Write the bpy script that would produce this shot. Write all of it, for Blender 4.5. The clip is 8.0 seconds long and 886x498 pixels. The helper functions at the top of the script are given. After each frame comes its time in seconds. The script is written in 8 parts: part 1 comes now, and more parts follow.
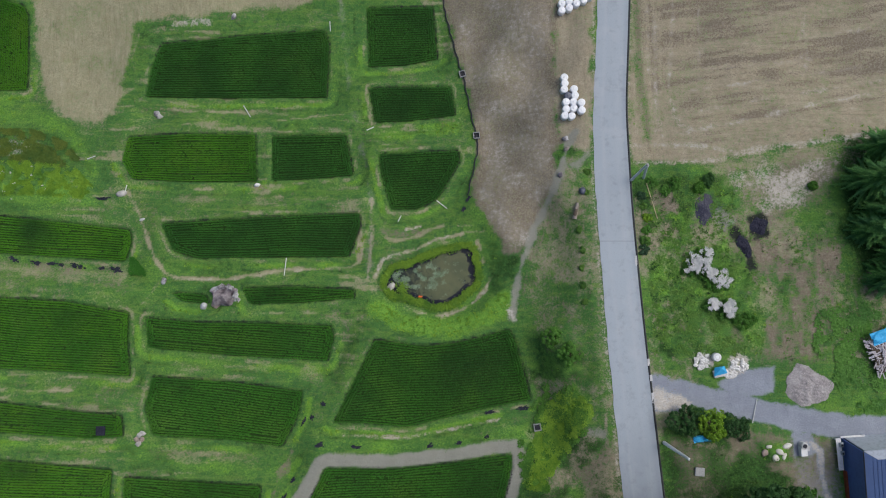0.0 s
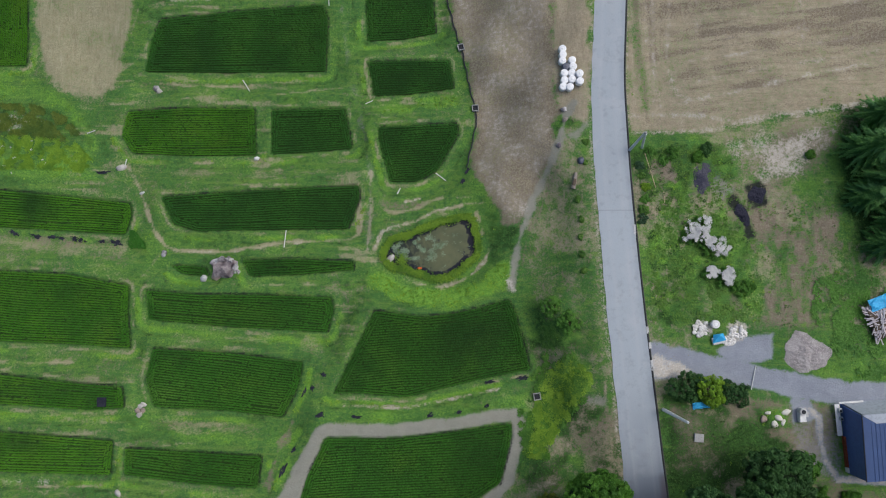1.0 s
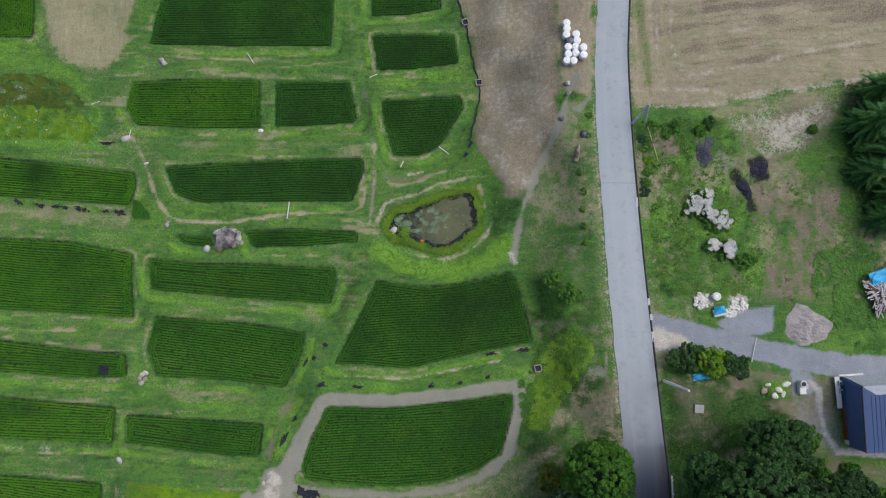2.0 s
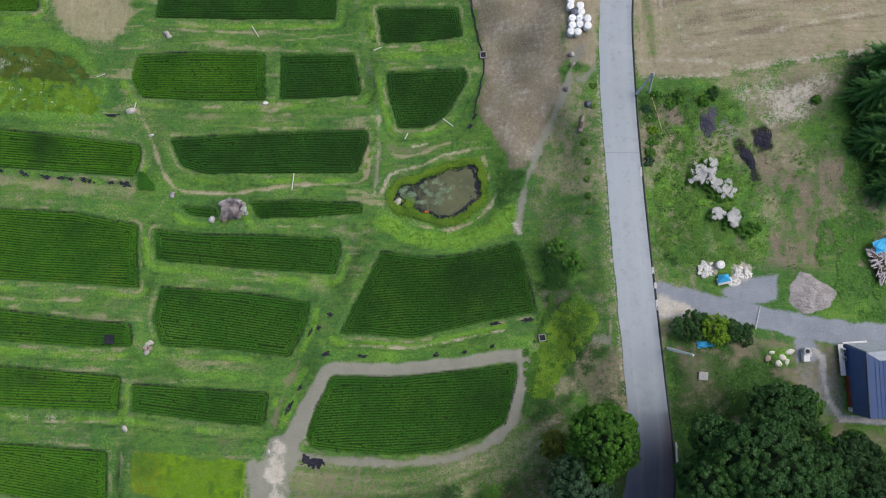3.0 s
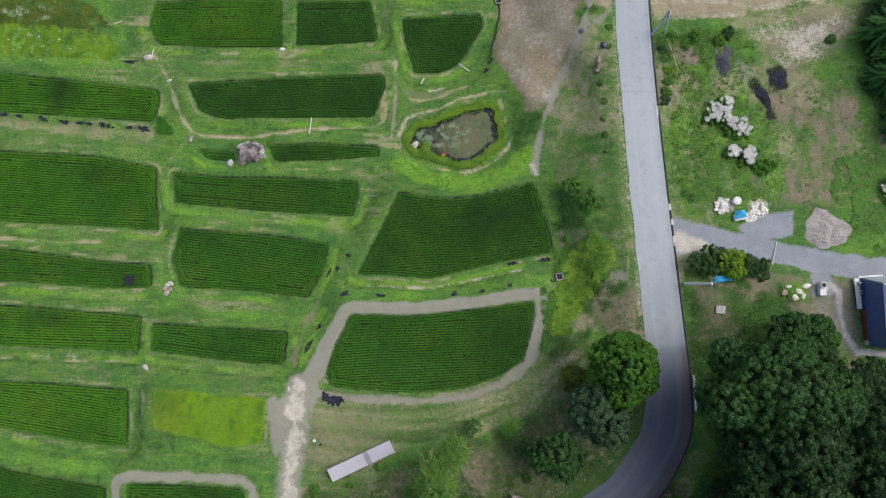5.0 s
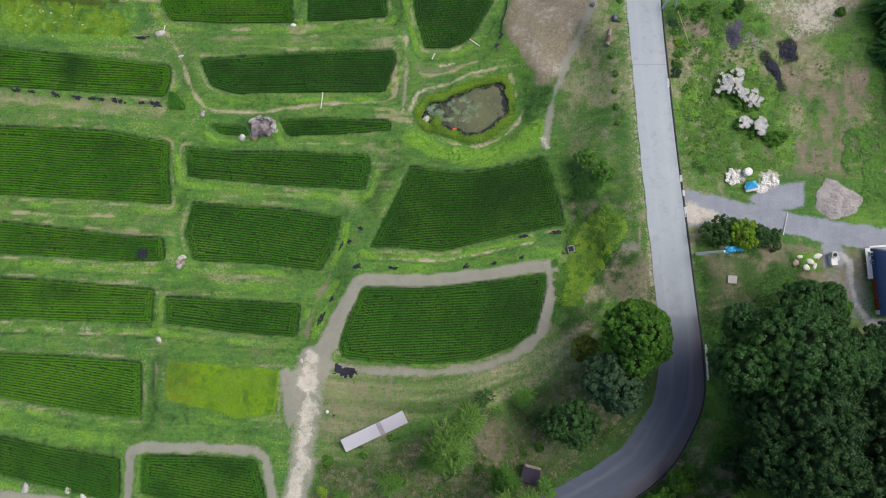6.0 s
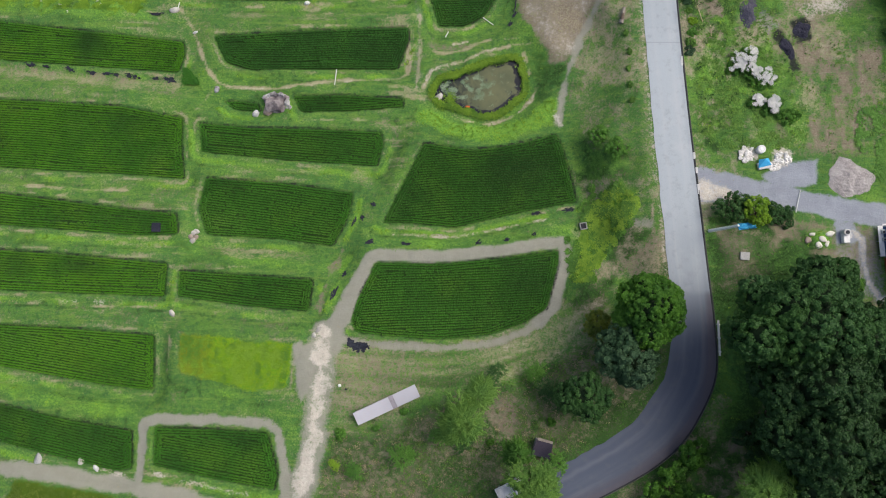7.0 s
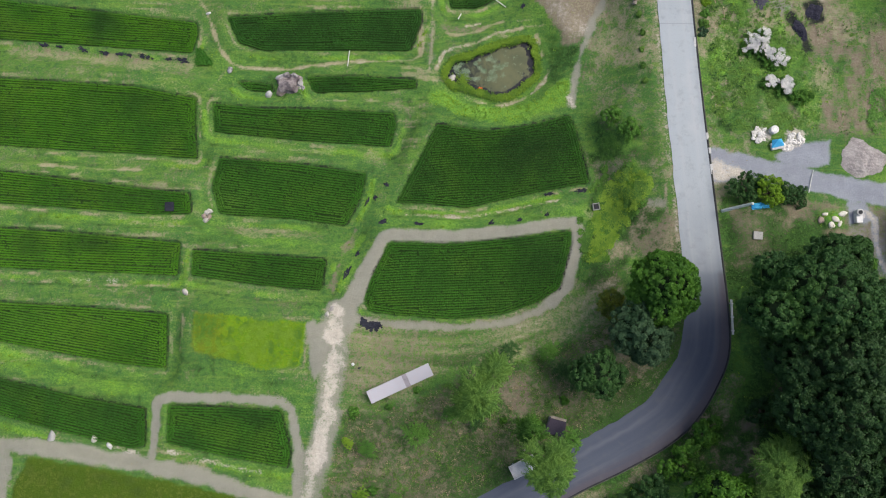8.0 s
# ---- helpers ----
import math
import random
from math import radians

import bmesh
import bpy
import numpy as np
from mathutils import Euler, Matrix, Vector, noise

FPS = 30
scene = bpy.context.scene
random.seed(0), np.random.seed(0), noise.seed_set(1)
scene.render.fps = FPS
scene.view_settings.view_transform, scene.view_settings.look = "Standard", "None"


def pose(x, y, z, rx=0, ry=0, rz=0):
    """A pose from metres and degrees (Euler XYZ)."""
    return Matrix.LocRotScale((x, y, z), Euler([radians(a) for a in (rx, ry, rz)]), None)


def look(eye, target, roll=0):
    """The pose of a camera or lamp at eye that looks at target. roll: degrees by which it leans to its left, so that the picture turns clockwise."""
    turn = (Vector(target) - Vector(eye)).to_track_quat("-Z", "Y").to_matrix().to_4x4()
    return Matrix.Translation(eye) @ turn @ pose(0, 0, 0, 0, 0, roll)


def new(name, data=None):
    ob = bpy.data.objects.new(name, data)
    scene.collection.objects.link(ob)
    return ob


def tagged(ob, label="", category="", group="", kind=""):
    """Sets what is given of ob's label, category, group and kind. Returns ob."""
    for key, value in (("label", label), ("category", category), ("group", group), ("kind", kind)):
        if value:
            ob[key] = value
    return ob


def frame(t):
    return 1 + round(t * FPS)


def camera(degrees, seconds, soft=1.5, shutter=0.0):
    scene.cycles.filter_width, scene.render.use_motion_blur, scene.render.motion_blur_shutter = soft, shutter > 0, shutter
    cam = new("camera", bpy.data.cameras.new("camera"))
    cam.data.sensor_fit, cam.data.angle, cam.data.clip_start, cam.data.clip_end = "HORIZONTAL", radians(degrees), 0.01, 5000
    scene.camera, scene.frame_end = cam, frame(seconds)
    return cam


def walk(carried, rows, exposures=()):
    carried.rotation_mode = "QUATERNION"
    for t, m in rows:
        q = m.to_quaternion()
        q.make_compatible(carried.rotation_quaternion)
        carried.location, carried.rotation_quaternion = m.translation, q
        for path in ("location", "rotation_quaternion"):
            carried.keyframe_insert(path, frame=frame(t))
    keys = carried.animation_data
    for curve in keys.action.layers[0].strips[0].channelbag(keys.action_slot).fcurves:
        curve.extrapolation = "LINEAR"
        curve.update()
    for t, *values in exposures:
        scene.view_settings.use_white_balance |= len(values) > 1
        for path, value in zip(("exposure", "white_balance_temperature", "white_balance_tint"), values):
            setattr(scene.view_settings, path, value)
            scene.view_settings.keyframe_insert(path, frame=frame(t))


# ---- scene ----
cam = camera(66.0, 8.0, soft=1.1)
PATH = [
    (0, (0.199, -0.359, 100.126), (0.194, -0.229, 98.13), -2.1),
    (0.5, (0.238, -2.352, 100.139), (0.234, -2.222, 98.143), -1.8),
    (1, (0.245, -4.328, 100.155), (0.241, -4.198, 98.159), -1.9),
    (1.5, (0.128, -6.267, 100.186), (0.124, -6.135, 98.19), -1.4),
    (3, (-0.654, -12.304, 100.183), (-0.658, -12.172, 98.187), -1.3),
    (3.5, (-1.087, -14.333, 100.205), (-1.09, -14.201, 98.209), -1.3),
    (4, (-1.663, -16.403, 100.218), (-1.666, -16.27, 98.223), -1.1),
    (4.5, (-2.321, -18.43, 100.25), (-2.324, -18.298, 98.255), -1.0),
    (6, (-4.571, -24.082, 100.425), (-4.575, -23.951, 98.43), -1.6),
    (6.5, (-5.369, -25.806, 100.471), (-5.374, -25.675, 98.475), -1.7),
    (7, (-6.176, -27.393, 100.487), (-6.182, -27.261, 98.492), -2.0),
    (7.5, (-7.06, -28.859, 100.496), (-7.065, -28.726, 98.501), -1.3),
    (8, (-8.037, -30.213, 100.476), (-8.04, -30.079, 98.481), -0.5),
]
walk(cam, [(t, look(eye, target, roll)) for t, eye, target, roll in PATH], [(0, -0.42, 6000, 7.5), (3, -0.24, 6180, 7.5), (4.5, -0.11, 6320, 7.5), (6, -0.01, 6420, 7.5), (8, 0.06, 6500, 7.5)])

# ---- light: bright overcast day ----
SUN_ELEVATION, SUN_ROTATION = radians(55), radians(62)
world = bpy.data.worlds.new("overcast_sky")
scene.world = world
world.use_nodes = True
wn, wl = world.node_tree.nodes, world.node_tree.links
sky = wn.new("ShaderNodeTexSky")
sky.sky_type, sky.sun_disc = "NISHITA", False
sky.sun_elevation, sky.sun_rotation = SUN_ELEVATION, SUN_ROTATION
sky.air_density, sky.dust_density, sky.ozone_density = 1.0, 6.0, 1.0
wl.new(sky.outputs["Color"], wn["Background"].inputs["Color"])
wn["Background"].inputs["Strength"].default_value = 0.15
sun = new("sun", bpy.data.lights.new("sun", "SUN"))
sun.data.energy, sun.data.angle, sun.data.color = 1.1, radians(35), (1.0, 0.96, 0.9)
sun_dir = Vector((math.sin(SUN_ROTATION) * math.cos(SUN_ELEVATION), math.cos(SUN_ROTATION) * math.cos(SUN_ELEVATION), math.sin(SUN_ELEVATION)))
sun.matrix_world = look(sun_dir * 200, (0, 0, 0))


# ---- mesh helpers ----
def np_mesh(name, verts, faces):
    """A mesh from arrays: verts n x 3, faces m x k."""
    verts, faces = np.asarray(verts, np.float32), np.asarray(faces, np.int32)
    me = bpy.data.meshes.new(name)
    me.vertices.add(len(verts))
    me.vertices.foreach_set("co", verts.ravel())
    me.loops.add(faces.size)
    me.loops.foreach_set("vertex_index", faces.ravel())
    me.polygons.add(len(faces))
    me.polygons.foreach_set("loop_start", np.arange(len(faces), dtype=np.int32) * faces.shape[1])
    me.update(calc_edges=True)
    return me


def thing(name, label, category, place, turn=0, group="", kind=""):
    """An Empty at the base of a thing, which parents its parts."""
    ob = new(name)
    ob.empty_display_size = 0.3
    ob.matrix_world = pose(*place, 0, 0, turn)
    return tagged(ob, label, category, group, kind)


def part(name, bm, material, parent=None, label="", smooth=False):
    """A bmesh as one mesh object under a thing or a part."""
    me = bpy.data.meshes.new(name)
    bm.normal_update()
    bm.to_mesh(me)
    bm.free()
    me.materials.append(material)
    if smooth:
        me.polygons.foreach_set("use_smooth", [True] * len(me.polygons))
    ob = new(name, me)
    ob.parent = parent
    return tagged(ob, label)


def box(bm, size, at, turn=0, bevel=0.0):
    r = bmesh.ops.create_cube(bm, size=1.0, matrix=pose(*at, 0, 0, turn) @ Matrix.Diagonal((*size, 1)))
    if bevel:
        edges = list({e for v in r["verts"] for e in v.link_edges})
        bmesh.ops.bevel(bm, geom=edges, offset=bevel, segments=2, affect="EDGES", profile=0.5)
    return bm


def rod(bm, a, b, r0, r1=None, seg=8):
    """A tapered round bar from a to b."""
    a, b = Vector(a), Vector(b)
    m = Matrix.Translation((a + b) / 2) @ (b - a).to_track_quat("Z", "Y").to_matrix().to_4x4()
    bmesh.ops.create_cone(bm, cap_ends=True, segments=seg, radius1=r0, radius2=r0 if r1 is None else r1, depth=(b - a).length, matrix=m)
    return bm


def lump(bm, at, size, rough=0.25, seed=0, sub=2, turn=0):
    """An uneven rounded lump with a flattened foot."""
    m = pose(*at, 0, 0, turn) @ Matrix.Diagonal((*size, 1))
    r = bmesh.ops.create_icosphere(bm, subdivisions=sub, radius=1.0)
    for v in r["verts"]:
        c = v.co.copy()
        k = 1 + rough * (noise.noise(c * 1.3 + Vector((seed * 3.7, seed, 0))) + 0.5 * noise.noise(c * 3.1 + Vector((0, seed * 2.3, seed))))
        c = c * k
        if c.z < -0.35:
            c.z = -0.35 - (c.z + 0.35) * -0.1
        v.co = m @ c
    return bm


def sheet(bm, pts, z, thick):
    """A flat slab over an outline of (x, y) points, with its top at z."""
    lower = [bm.verts.new((x, y, z - thick)) for x, y in pts]
    f = bm.faces.new(lower)
    r = bmesh.ops.extrude_face_region(bm, geom=[f])
    for v in r["geom"]:
        if isinstance(v, bmesh.types.BMVert):
            v.co.z = z
    bmesh.ops.recalc_face_normals(bm, faces=bm.faces)
    return bm


# ---- arithmetic of the plan ----
def lattice(ix, iy, seed):
    h = (ix.astype(np.int64) * 374761393 + iy.astype(np.int64) * 668265263 + seed * 974634777) & 0x7FFFFFFF
    h = ((h ^ (h >> 13)) * 1274126177) & 0x7FFFFFFF
    return ((h ^ (h >> 16)) & 0xFFFF) / 65535.0


def vnoise(x, y, size, seed=0):
    """Smooth value noise from 0 to 1 whose cells are `size` metres wide."""
    x, y = np.asarray(x) / size, np.asarray(y) / size
    ix, iy = np.floor(x), np.floor(y)
    fx, fy = x - ix, y - iy
    fx, fy = fx * fx * (3 - 2 * fx), fy * fy * (3 - 2 * fy)
    a, b = lattice(ix, iy, seed), lattice(ix + 1, iy, seed)
    c, d = lattice(ix, iy + 1, seed), lattice(ix + 1, iy + 1, seed)
    return (a + (b - a) * fx) * (1 - fy) + (c + (d - c) * fx) * fy


def line_dist(x, y, pts, closed=False):
    """Distance from the places (x, y) to a polyline, and the way along it in vertex units."""
    best, along = np.full(np.shape(x), 1e9), np.zeros(np.shape(x))
    n = len(pts)
    for i in range(n if closed else n - 1):
        (ax, ay), (bx, by) = pts[i][:2], pts[(i + 1) % n][:2]
        dx, dy = bx - ax, by - ay
        s = np.clip(((x - ax) * dx + (y - ay) * dy) / (dx * dx + dy * dy + 1e-9), 0, 1)
        d = np.hypot(x - ax - s * dx, y - ay - s * dy)
        near = d < best
        best, along = np.where(near, d, best), np.where(near, i + s, along)
    return best, along


def inside(x, y, pts):
    hit = np.zeros(np.shape(x), bool)
    n = len(pts)
    for i in range(n):
        (ax, ay), (bx, by) = pts[i], pts[(i + 1) % n]
        if ay == by:
            continue
        hit ^= ((ay > y) != (by > y)) & (x < (bx - ax) * (y - ay) / (by - ay) + ax)
    return hit


def signed(x, y, pts):
    """Distance to an outline, negative inside."""
    d, _ = line_dist(x, y, pts, True)
    return np.where(inside(x, y, pts), -d, d)


def rounded(pts, r=0.5):
    """The outline with its corners cut round."""
    out, n = [], len(pts)
    for i in range(n):
        p, a, b = Vector(pts[i]), Vector(pts[i - 1]), Vector(pts[(i + 1) % n])
        u, v = a - p, b - p
        k = min(r, u.length * 0.4), min(r, v.length * 0.4)
        q0, q1 = p + u.normalized() * k[0], p + v.normalized() * k[1]
        out += [tuple(q0), tuple(p * 0.5 + (q0 + q1) * 0.25), tuple(q1)]
    return out


# ---- the plan: terraced paddies, falling to the north ----
PADDIES = {}


def plan_paddy(key, z, tone, pts):
    PADDIES[key] = (z, tone, rounded(pts))


plan_paddy("a", 1.0, "bright", [(-80, 45.8), (-71.5, 45.4), (-62.7, 42.6), (-61.9, 41.1), (-61.6, 32.9), (-61.7, 29.5), (-70.7, 29.3), (-80, 29)])
plan_paddy("n", 1.4, "deep", [(-41.9, 36.6), (-30.6, 37.8), (-17.6, 38.8), (-16.8, 36.7), (-17.1, 28.3), (-32.0, 28.1), (-44.2, 28.4), (-43.2, 33.7)])
plan_paddy("o", 1.0, "deep", [(-11.6, 42.3), (-1.5, 42.5), (-0.8, 34.2), (-5.5, 33.3), (-11.3, 33.0)])
plan_paddy("oo", 2.3, "deep", [(-11.0, 29.8), (1.1, 30.0), (1.9, 25.4), (-5.3, 24.5), (-10.1, 24.3)])
plan_paddy("l", 3.6, "deep", [(-9.5, 19.7), (2.2, 20.3), (2.5, 18.5), (-0.7, 13.0), (-3.6, 11.5), (-7.5, 11.4), (-8.9, 16.1)])
plan_paddy("j", 2.56, "bright", [(-45.9, 22.4), (-37.3, 22.9), (-27.2, 22.8), (-26.8, 15.6), (-37.1, 15.5), (-45.1, 15.9), (-46.8, 18.7)])
plan_paddy("k", 2.77, "deep", [(-24.9, 22.5), (-14.1, 22.7), (-12.8, 16.5), (-18.3, 16.0), (-25.0, 15.6)])
plan_paddy("m", 4.67, "deep", [(-40.0, 9.5), (-30.6, 10.2), (-21.0, 10.7), (-11.7, 11.1), (-11.5, 9.2), (-13.2, 4.6), (-20.9, 4.6), (-34.4, 4.3), (-38.0, 5.4)])
plan_paddy("p", 4.42, "bright", [(-78, 12.4), (-62.6, 10.6), (-53.0, 9.7), (-44.1, 8.7), (-43.8, 6.8), (-44.6, 3.9), (-54.4, 4.5), (-62.4, 5.0), (-78, 6)])
plan_paddy("q", 5.3, "mid", [(-38.2, -0.3), (-35.7, -0.1), (-32.8, -0.5), (-32.3, -2.0), (-36.4, -1.7)])
plan_paddy("qq", 5.8, "mid", [(-28.1, 0.5), (-20.6, 0.7), (-12.2, 0.3), (-12.1, -1.2), (-19.0, -1.8), (-26.8, -2.1)])
plan_paddy("b", 6.45, "bright", [(-76, -0.2), (-60.8, -0.9), (-51.5, -1.4), (-43.0, -3.0), (-43.0, -7.4), (-42.5, -11.9), (-51.1, -11.3), (-60.4, -10.9), (-76, -10)])
plan_paddy("f", 6.28, "mid", [(-41.0, -3.6), (-33.6, -4.2), (-25.1, -4.3), (-15.2, -4.6), (-14.8, -6.6), (-15.7, -9.8), (-28.1, -9.1), (-40.6, -8.0)])
plan_paddy("c", 7.2, "mid", [(-39.4, -11.5), (-29.3, -12.1), (-18.7, -13.4), (-19.3, -16.7), (-21.5, -21.1), (-29.1, -20.2), (-39.1, -19.7), (-40.4, -15.8)])
plan_paddy("s", 7.85, "bright", [(-76, -13.2), (-59.3, -14.9), (-50.9, -15.9), (-42.9, -16.6), (-42.5, -19.7), (-47.7, -20.0), (-59.1, -19.2), (-76, -18.2)])
plan_paddy("d", 7.6, "mid", [(-9.3, -6.4), (-6.4, -6.8), (-2.6, -7.3), (1.2, -6.9), (5.0, -6.1), (9.0, -4.9), (9.9, -6.6), (12.0, -14.7), (5.8, -15.9), (-4.8, -18.4), (-10.9, -17.9), (-15.0, -17.9)])
plan_paddy("e", 9.3, "mid", [(-15.5, -23.1), (-7.0, -23.2), (0.6, -22.4), (9.1, -21.2), (9.2, -23.1), (7.6, -29.3), (4.4, -31.3), (-0.1, -32.9), (-6.8, -33.6), (-14.4, -33.2), (-18.1, -32.7), (-18.8, -31.0), (-17.9, -28.0)])
plan_paddy("g", 8.89, "mid", [(-42.1, -24.4), (-33.6, -24.9), (-23.7, -25.5), (-24.3, -30.0), (-31.9, -29.5), (-42.2, -28.2)])
plan_paddy("h", 8.82, "bright", [(-80, -20.8), (-68.0, -21.8), (-55.8, -22.5), (-43.4, -23.5), (-43.7, -28.3), (-56.3, -27.9), (-67.7, -27.5), (-80, -27)])
plan_paddy("i", 9.7, "bright", [(-80, -30), (-66.9, -31.8), (-55.6, -32.3), (-44.5, -33.1), (-44.3, -40.7), (-51.5, -39.9), (-66.6, -37.4), (-80, -35)])
plan_paddy("r", 11.6, "mid", [(-80, -38), (-65.5, -41.5), (-54.4, -43.9), (-46.1, -45.2), (-45.9, -50.1), (-47.8, -50.7), (-57.8, -48.4), (-65.2, -46.6), (-80, -43)])
plan_paddy("rr", 11.8, "mid", [(-43.4, -44.7), (-35.9, -44.8), (-28.6, -45.2), (-27.1, -50.7), (-27.6, -52.7), (-35.7, -51.4), (-43.4, -49.8)])
# level plots without rice: a yellowing seed plot and a fallow one
plan_paddy("y", 10.5, "", [(-40.9, -33.0), (-33.6, -33.6), (-26.1, -34.2), (-26.6, -39.8), (-31.1, -40.2), (-40.8, -38.1)])
plan_paddy("v", 12.8, "", [(-60.2, -51.3), (-50.7, -52.9), (-40.0, -54.7), (-32.8, -56.1), (-33.4, -61.5), (-62.3, -61.9), (-62.1, -55.5)])

POND = rounded([(-7.9, 0.3), (-7.6, 2.1), (-6.5, 2.8), (-4.0, 3.6), (-0.9, 5.0), (2.8, 5.9), (4.1, 5.6), (4.1, 4.2), (4.5, 2.5), (4.6, 1.3), (3.3, 0.1), (0.2, -2.0), (-1.6, -1.7), (-3.7, -0.9), (-5.1, -0.5), (-6.4, -0.3)], 0.7)
POND = [(x + 0.13 * math.sin(2.6 * y + 1.3 * x), y + 0.13 * math.sin(2.3 * x - y)) for (ax, ay), (bx, by) in zip(POND, POND[1:] + POND[:1]) for x, y in ((ax + (bx - ax) * k / 3, ay + (by - ay) * k / 3) for k in range(3))]
POND_Z = 5.1

# west edge, east edge and height of the lane
LANE = [
    (23.5, 90, 27.8, 90, 3.0), (22.4, 55, 26.7, 55, 5.6), (21.6, 40.7, 25.9, 40.7, 7.0), (21.0, 32.3, 25.3, 32.3, 7.9), (20.4, 24.4, 24.8, 24.8, 8.7),
    (20.2, 16.2, 24.8, 16.2, 9.8), (20.3, 8.5, 24.9, 8.5, 11.0), (20.9, -3.3, 25.6, -3.3, 12.0), (21.5, -13.2, 26.3, -13.2, 12.9),
    (22.3, -24.5, 27.2, -24, 13.6), (22.5, -31, 27.8, -31, 14.0), (21.9, -35.5, 27.8, -36.5, 14.3), (20.3, -39, 26.5, -40.3, 14.6),
    (17.9, -42.3, 23.6, -45, 14.8), (14.4, -44.9, 19.8, -48.3, 15.0), (10, -47.4, 14.5, -51.3, 15.1), (5.8, -49.8, 9.4, -53.7, 15.3),
    (0.3, -52.8, 4, -56.6, 15.5), (-8, -57, -4.5, -61, 16.0), (-25, -66, -21, -70, 17.0), (-60, -80, -58, -84, 18.0),
]


def smooth_rows(rows, steps):
    """Catmull-Rom through rows of numbers."""
    a = np.array(rows, float)
    a = np.vstack([2 * a[0] - a[1], a, 2 * a[-1] - a[-2]])
    out = []
    for i in range(1, len(a) - 2):
        for s in np.arange(steps) / steps:
            p0, p1, p2, p3 = a[i - 1], a[i], a[i + 1], a[i + 2]
            out.append(0.5 * (2 * p1 + (p2 - p0) * s + (2 * p0 - 5 * p1 + 4 * p2 - p3) * s * s + (3 * p1 - p0 - 3 * p2 + p3) * s ** 3))
    return np.array(out + [a[-2]])


LANE_FINE = smooth_rows(LANE, 10)
LANE_MID = [((a + c) / 2, (b + d) / 2) for a, b, c, d, z in LANE_FINE]
LANE_HALF = np.hypot(LANE_FINE[:, 2] - LANE_FINE[:, 0], LANE_FINE[:, 3] - LANE_FINE[:, 1]) / 2
DRIVE = [(26.2, -13.0), (29.6, -12.6), (35.2, -13.9), (42.3, -15.5), (48.6, -16.7), (55.5, -17.1), (66, -17.4), (90, -18)]

# loose heights of the ground between: x, y, z
SPOTS = [
    (-42, 26, 1.0), (-29, 26.3, 1.1), (-52, 33, 0.6), (-27, 42, 0.5), (-14, 38, 1.0), (-46, 14, 2.6), (-58, 20, 2.0), (-26.9, 15.2, 2.7), (-22, 3.4, 4.4),
    (4.9, 22.4, 3.1), (2, 36, 2.0), (10, 30, 4.5), (12, 10, 6.8), (9.4, -3.4, 7.5), (16.5, 25, 7.9), (16, 38, 6.4), (18, 13, 10.0), (16.5, -8, 11.6), (19.5, -18, 12.5),
    (12.5, -18, 8.2), (14, -27, 11.3), (6.3, -19, 8.7), (-18, -34.3, 9.2), (-27, -43.3, 11.6), (-43, -43.4, 11.7), (-57, -49.6, 12.7), (-42, -30.3, 9.1),
    (5.7, -36.3, 10.2), (-19.7, -39.4, 10.5), (-9.5, -42, 11.6), (-11, -48, 13.2), (6, -45.5, 13.6), (13, -40, 13.5), (0, -40, 12.2),
]
SPOTS_EAST = [
    (30, 35, 7.6), (55, 35, 8.0), (44, 15, 10.3), (34, 10.6, 11.2), (41, 8.7, 10.7), (57, 12, 11), (33.7, 3.8, 11.6), (36, -2.2, 12.2), (50, 0, 12.2), (34.5, -8.5, 12.9),
    (44.4, -10.6, 13.1), (39, -13.6, 13.2), (31.6, -22.3, 14.6), (41, -19.6, 14.0), (49, -18, 13.8), (49.5, -26.5, 13.7), (56, -10, 13), (33, -30, 15.0), (38, -40, 15.5),
    (25, -46, 15.4), (30, -50, 16), (21, -52, 15.6), (10, -60, 16), (60, -30, 14.5), (50, -50, 16.5), (-10, -70, 17), (-80, 0, 5), (-80, 60, -1), (0, 70, -2), (60, 70, 4), (90, 0, 13), (0, -90, 19),
]


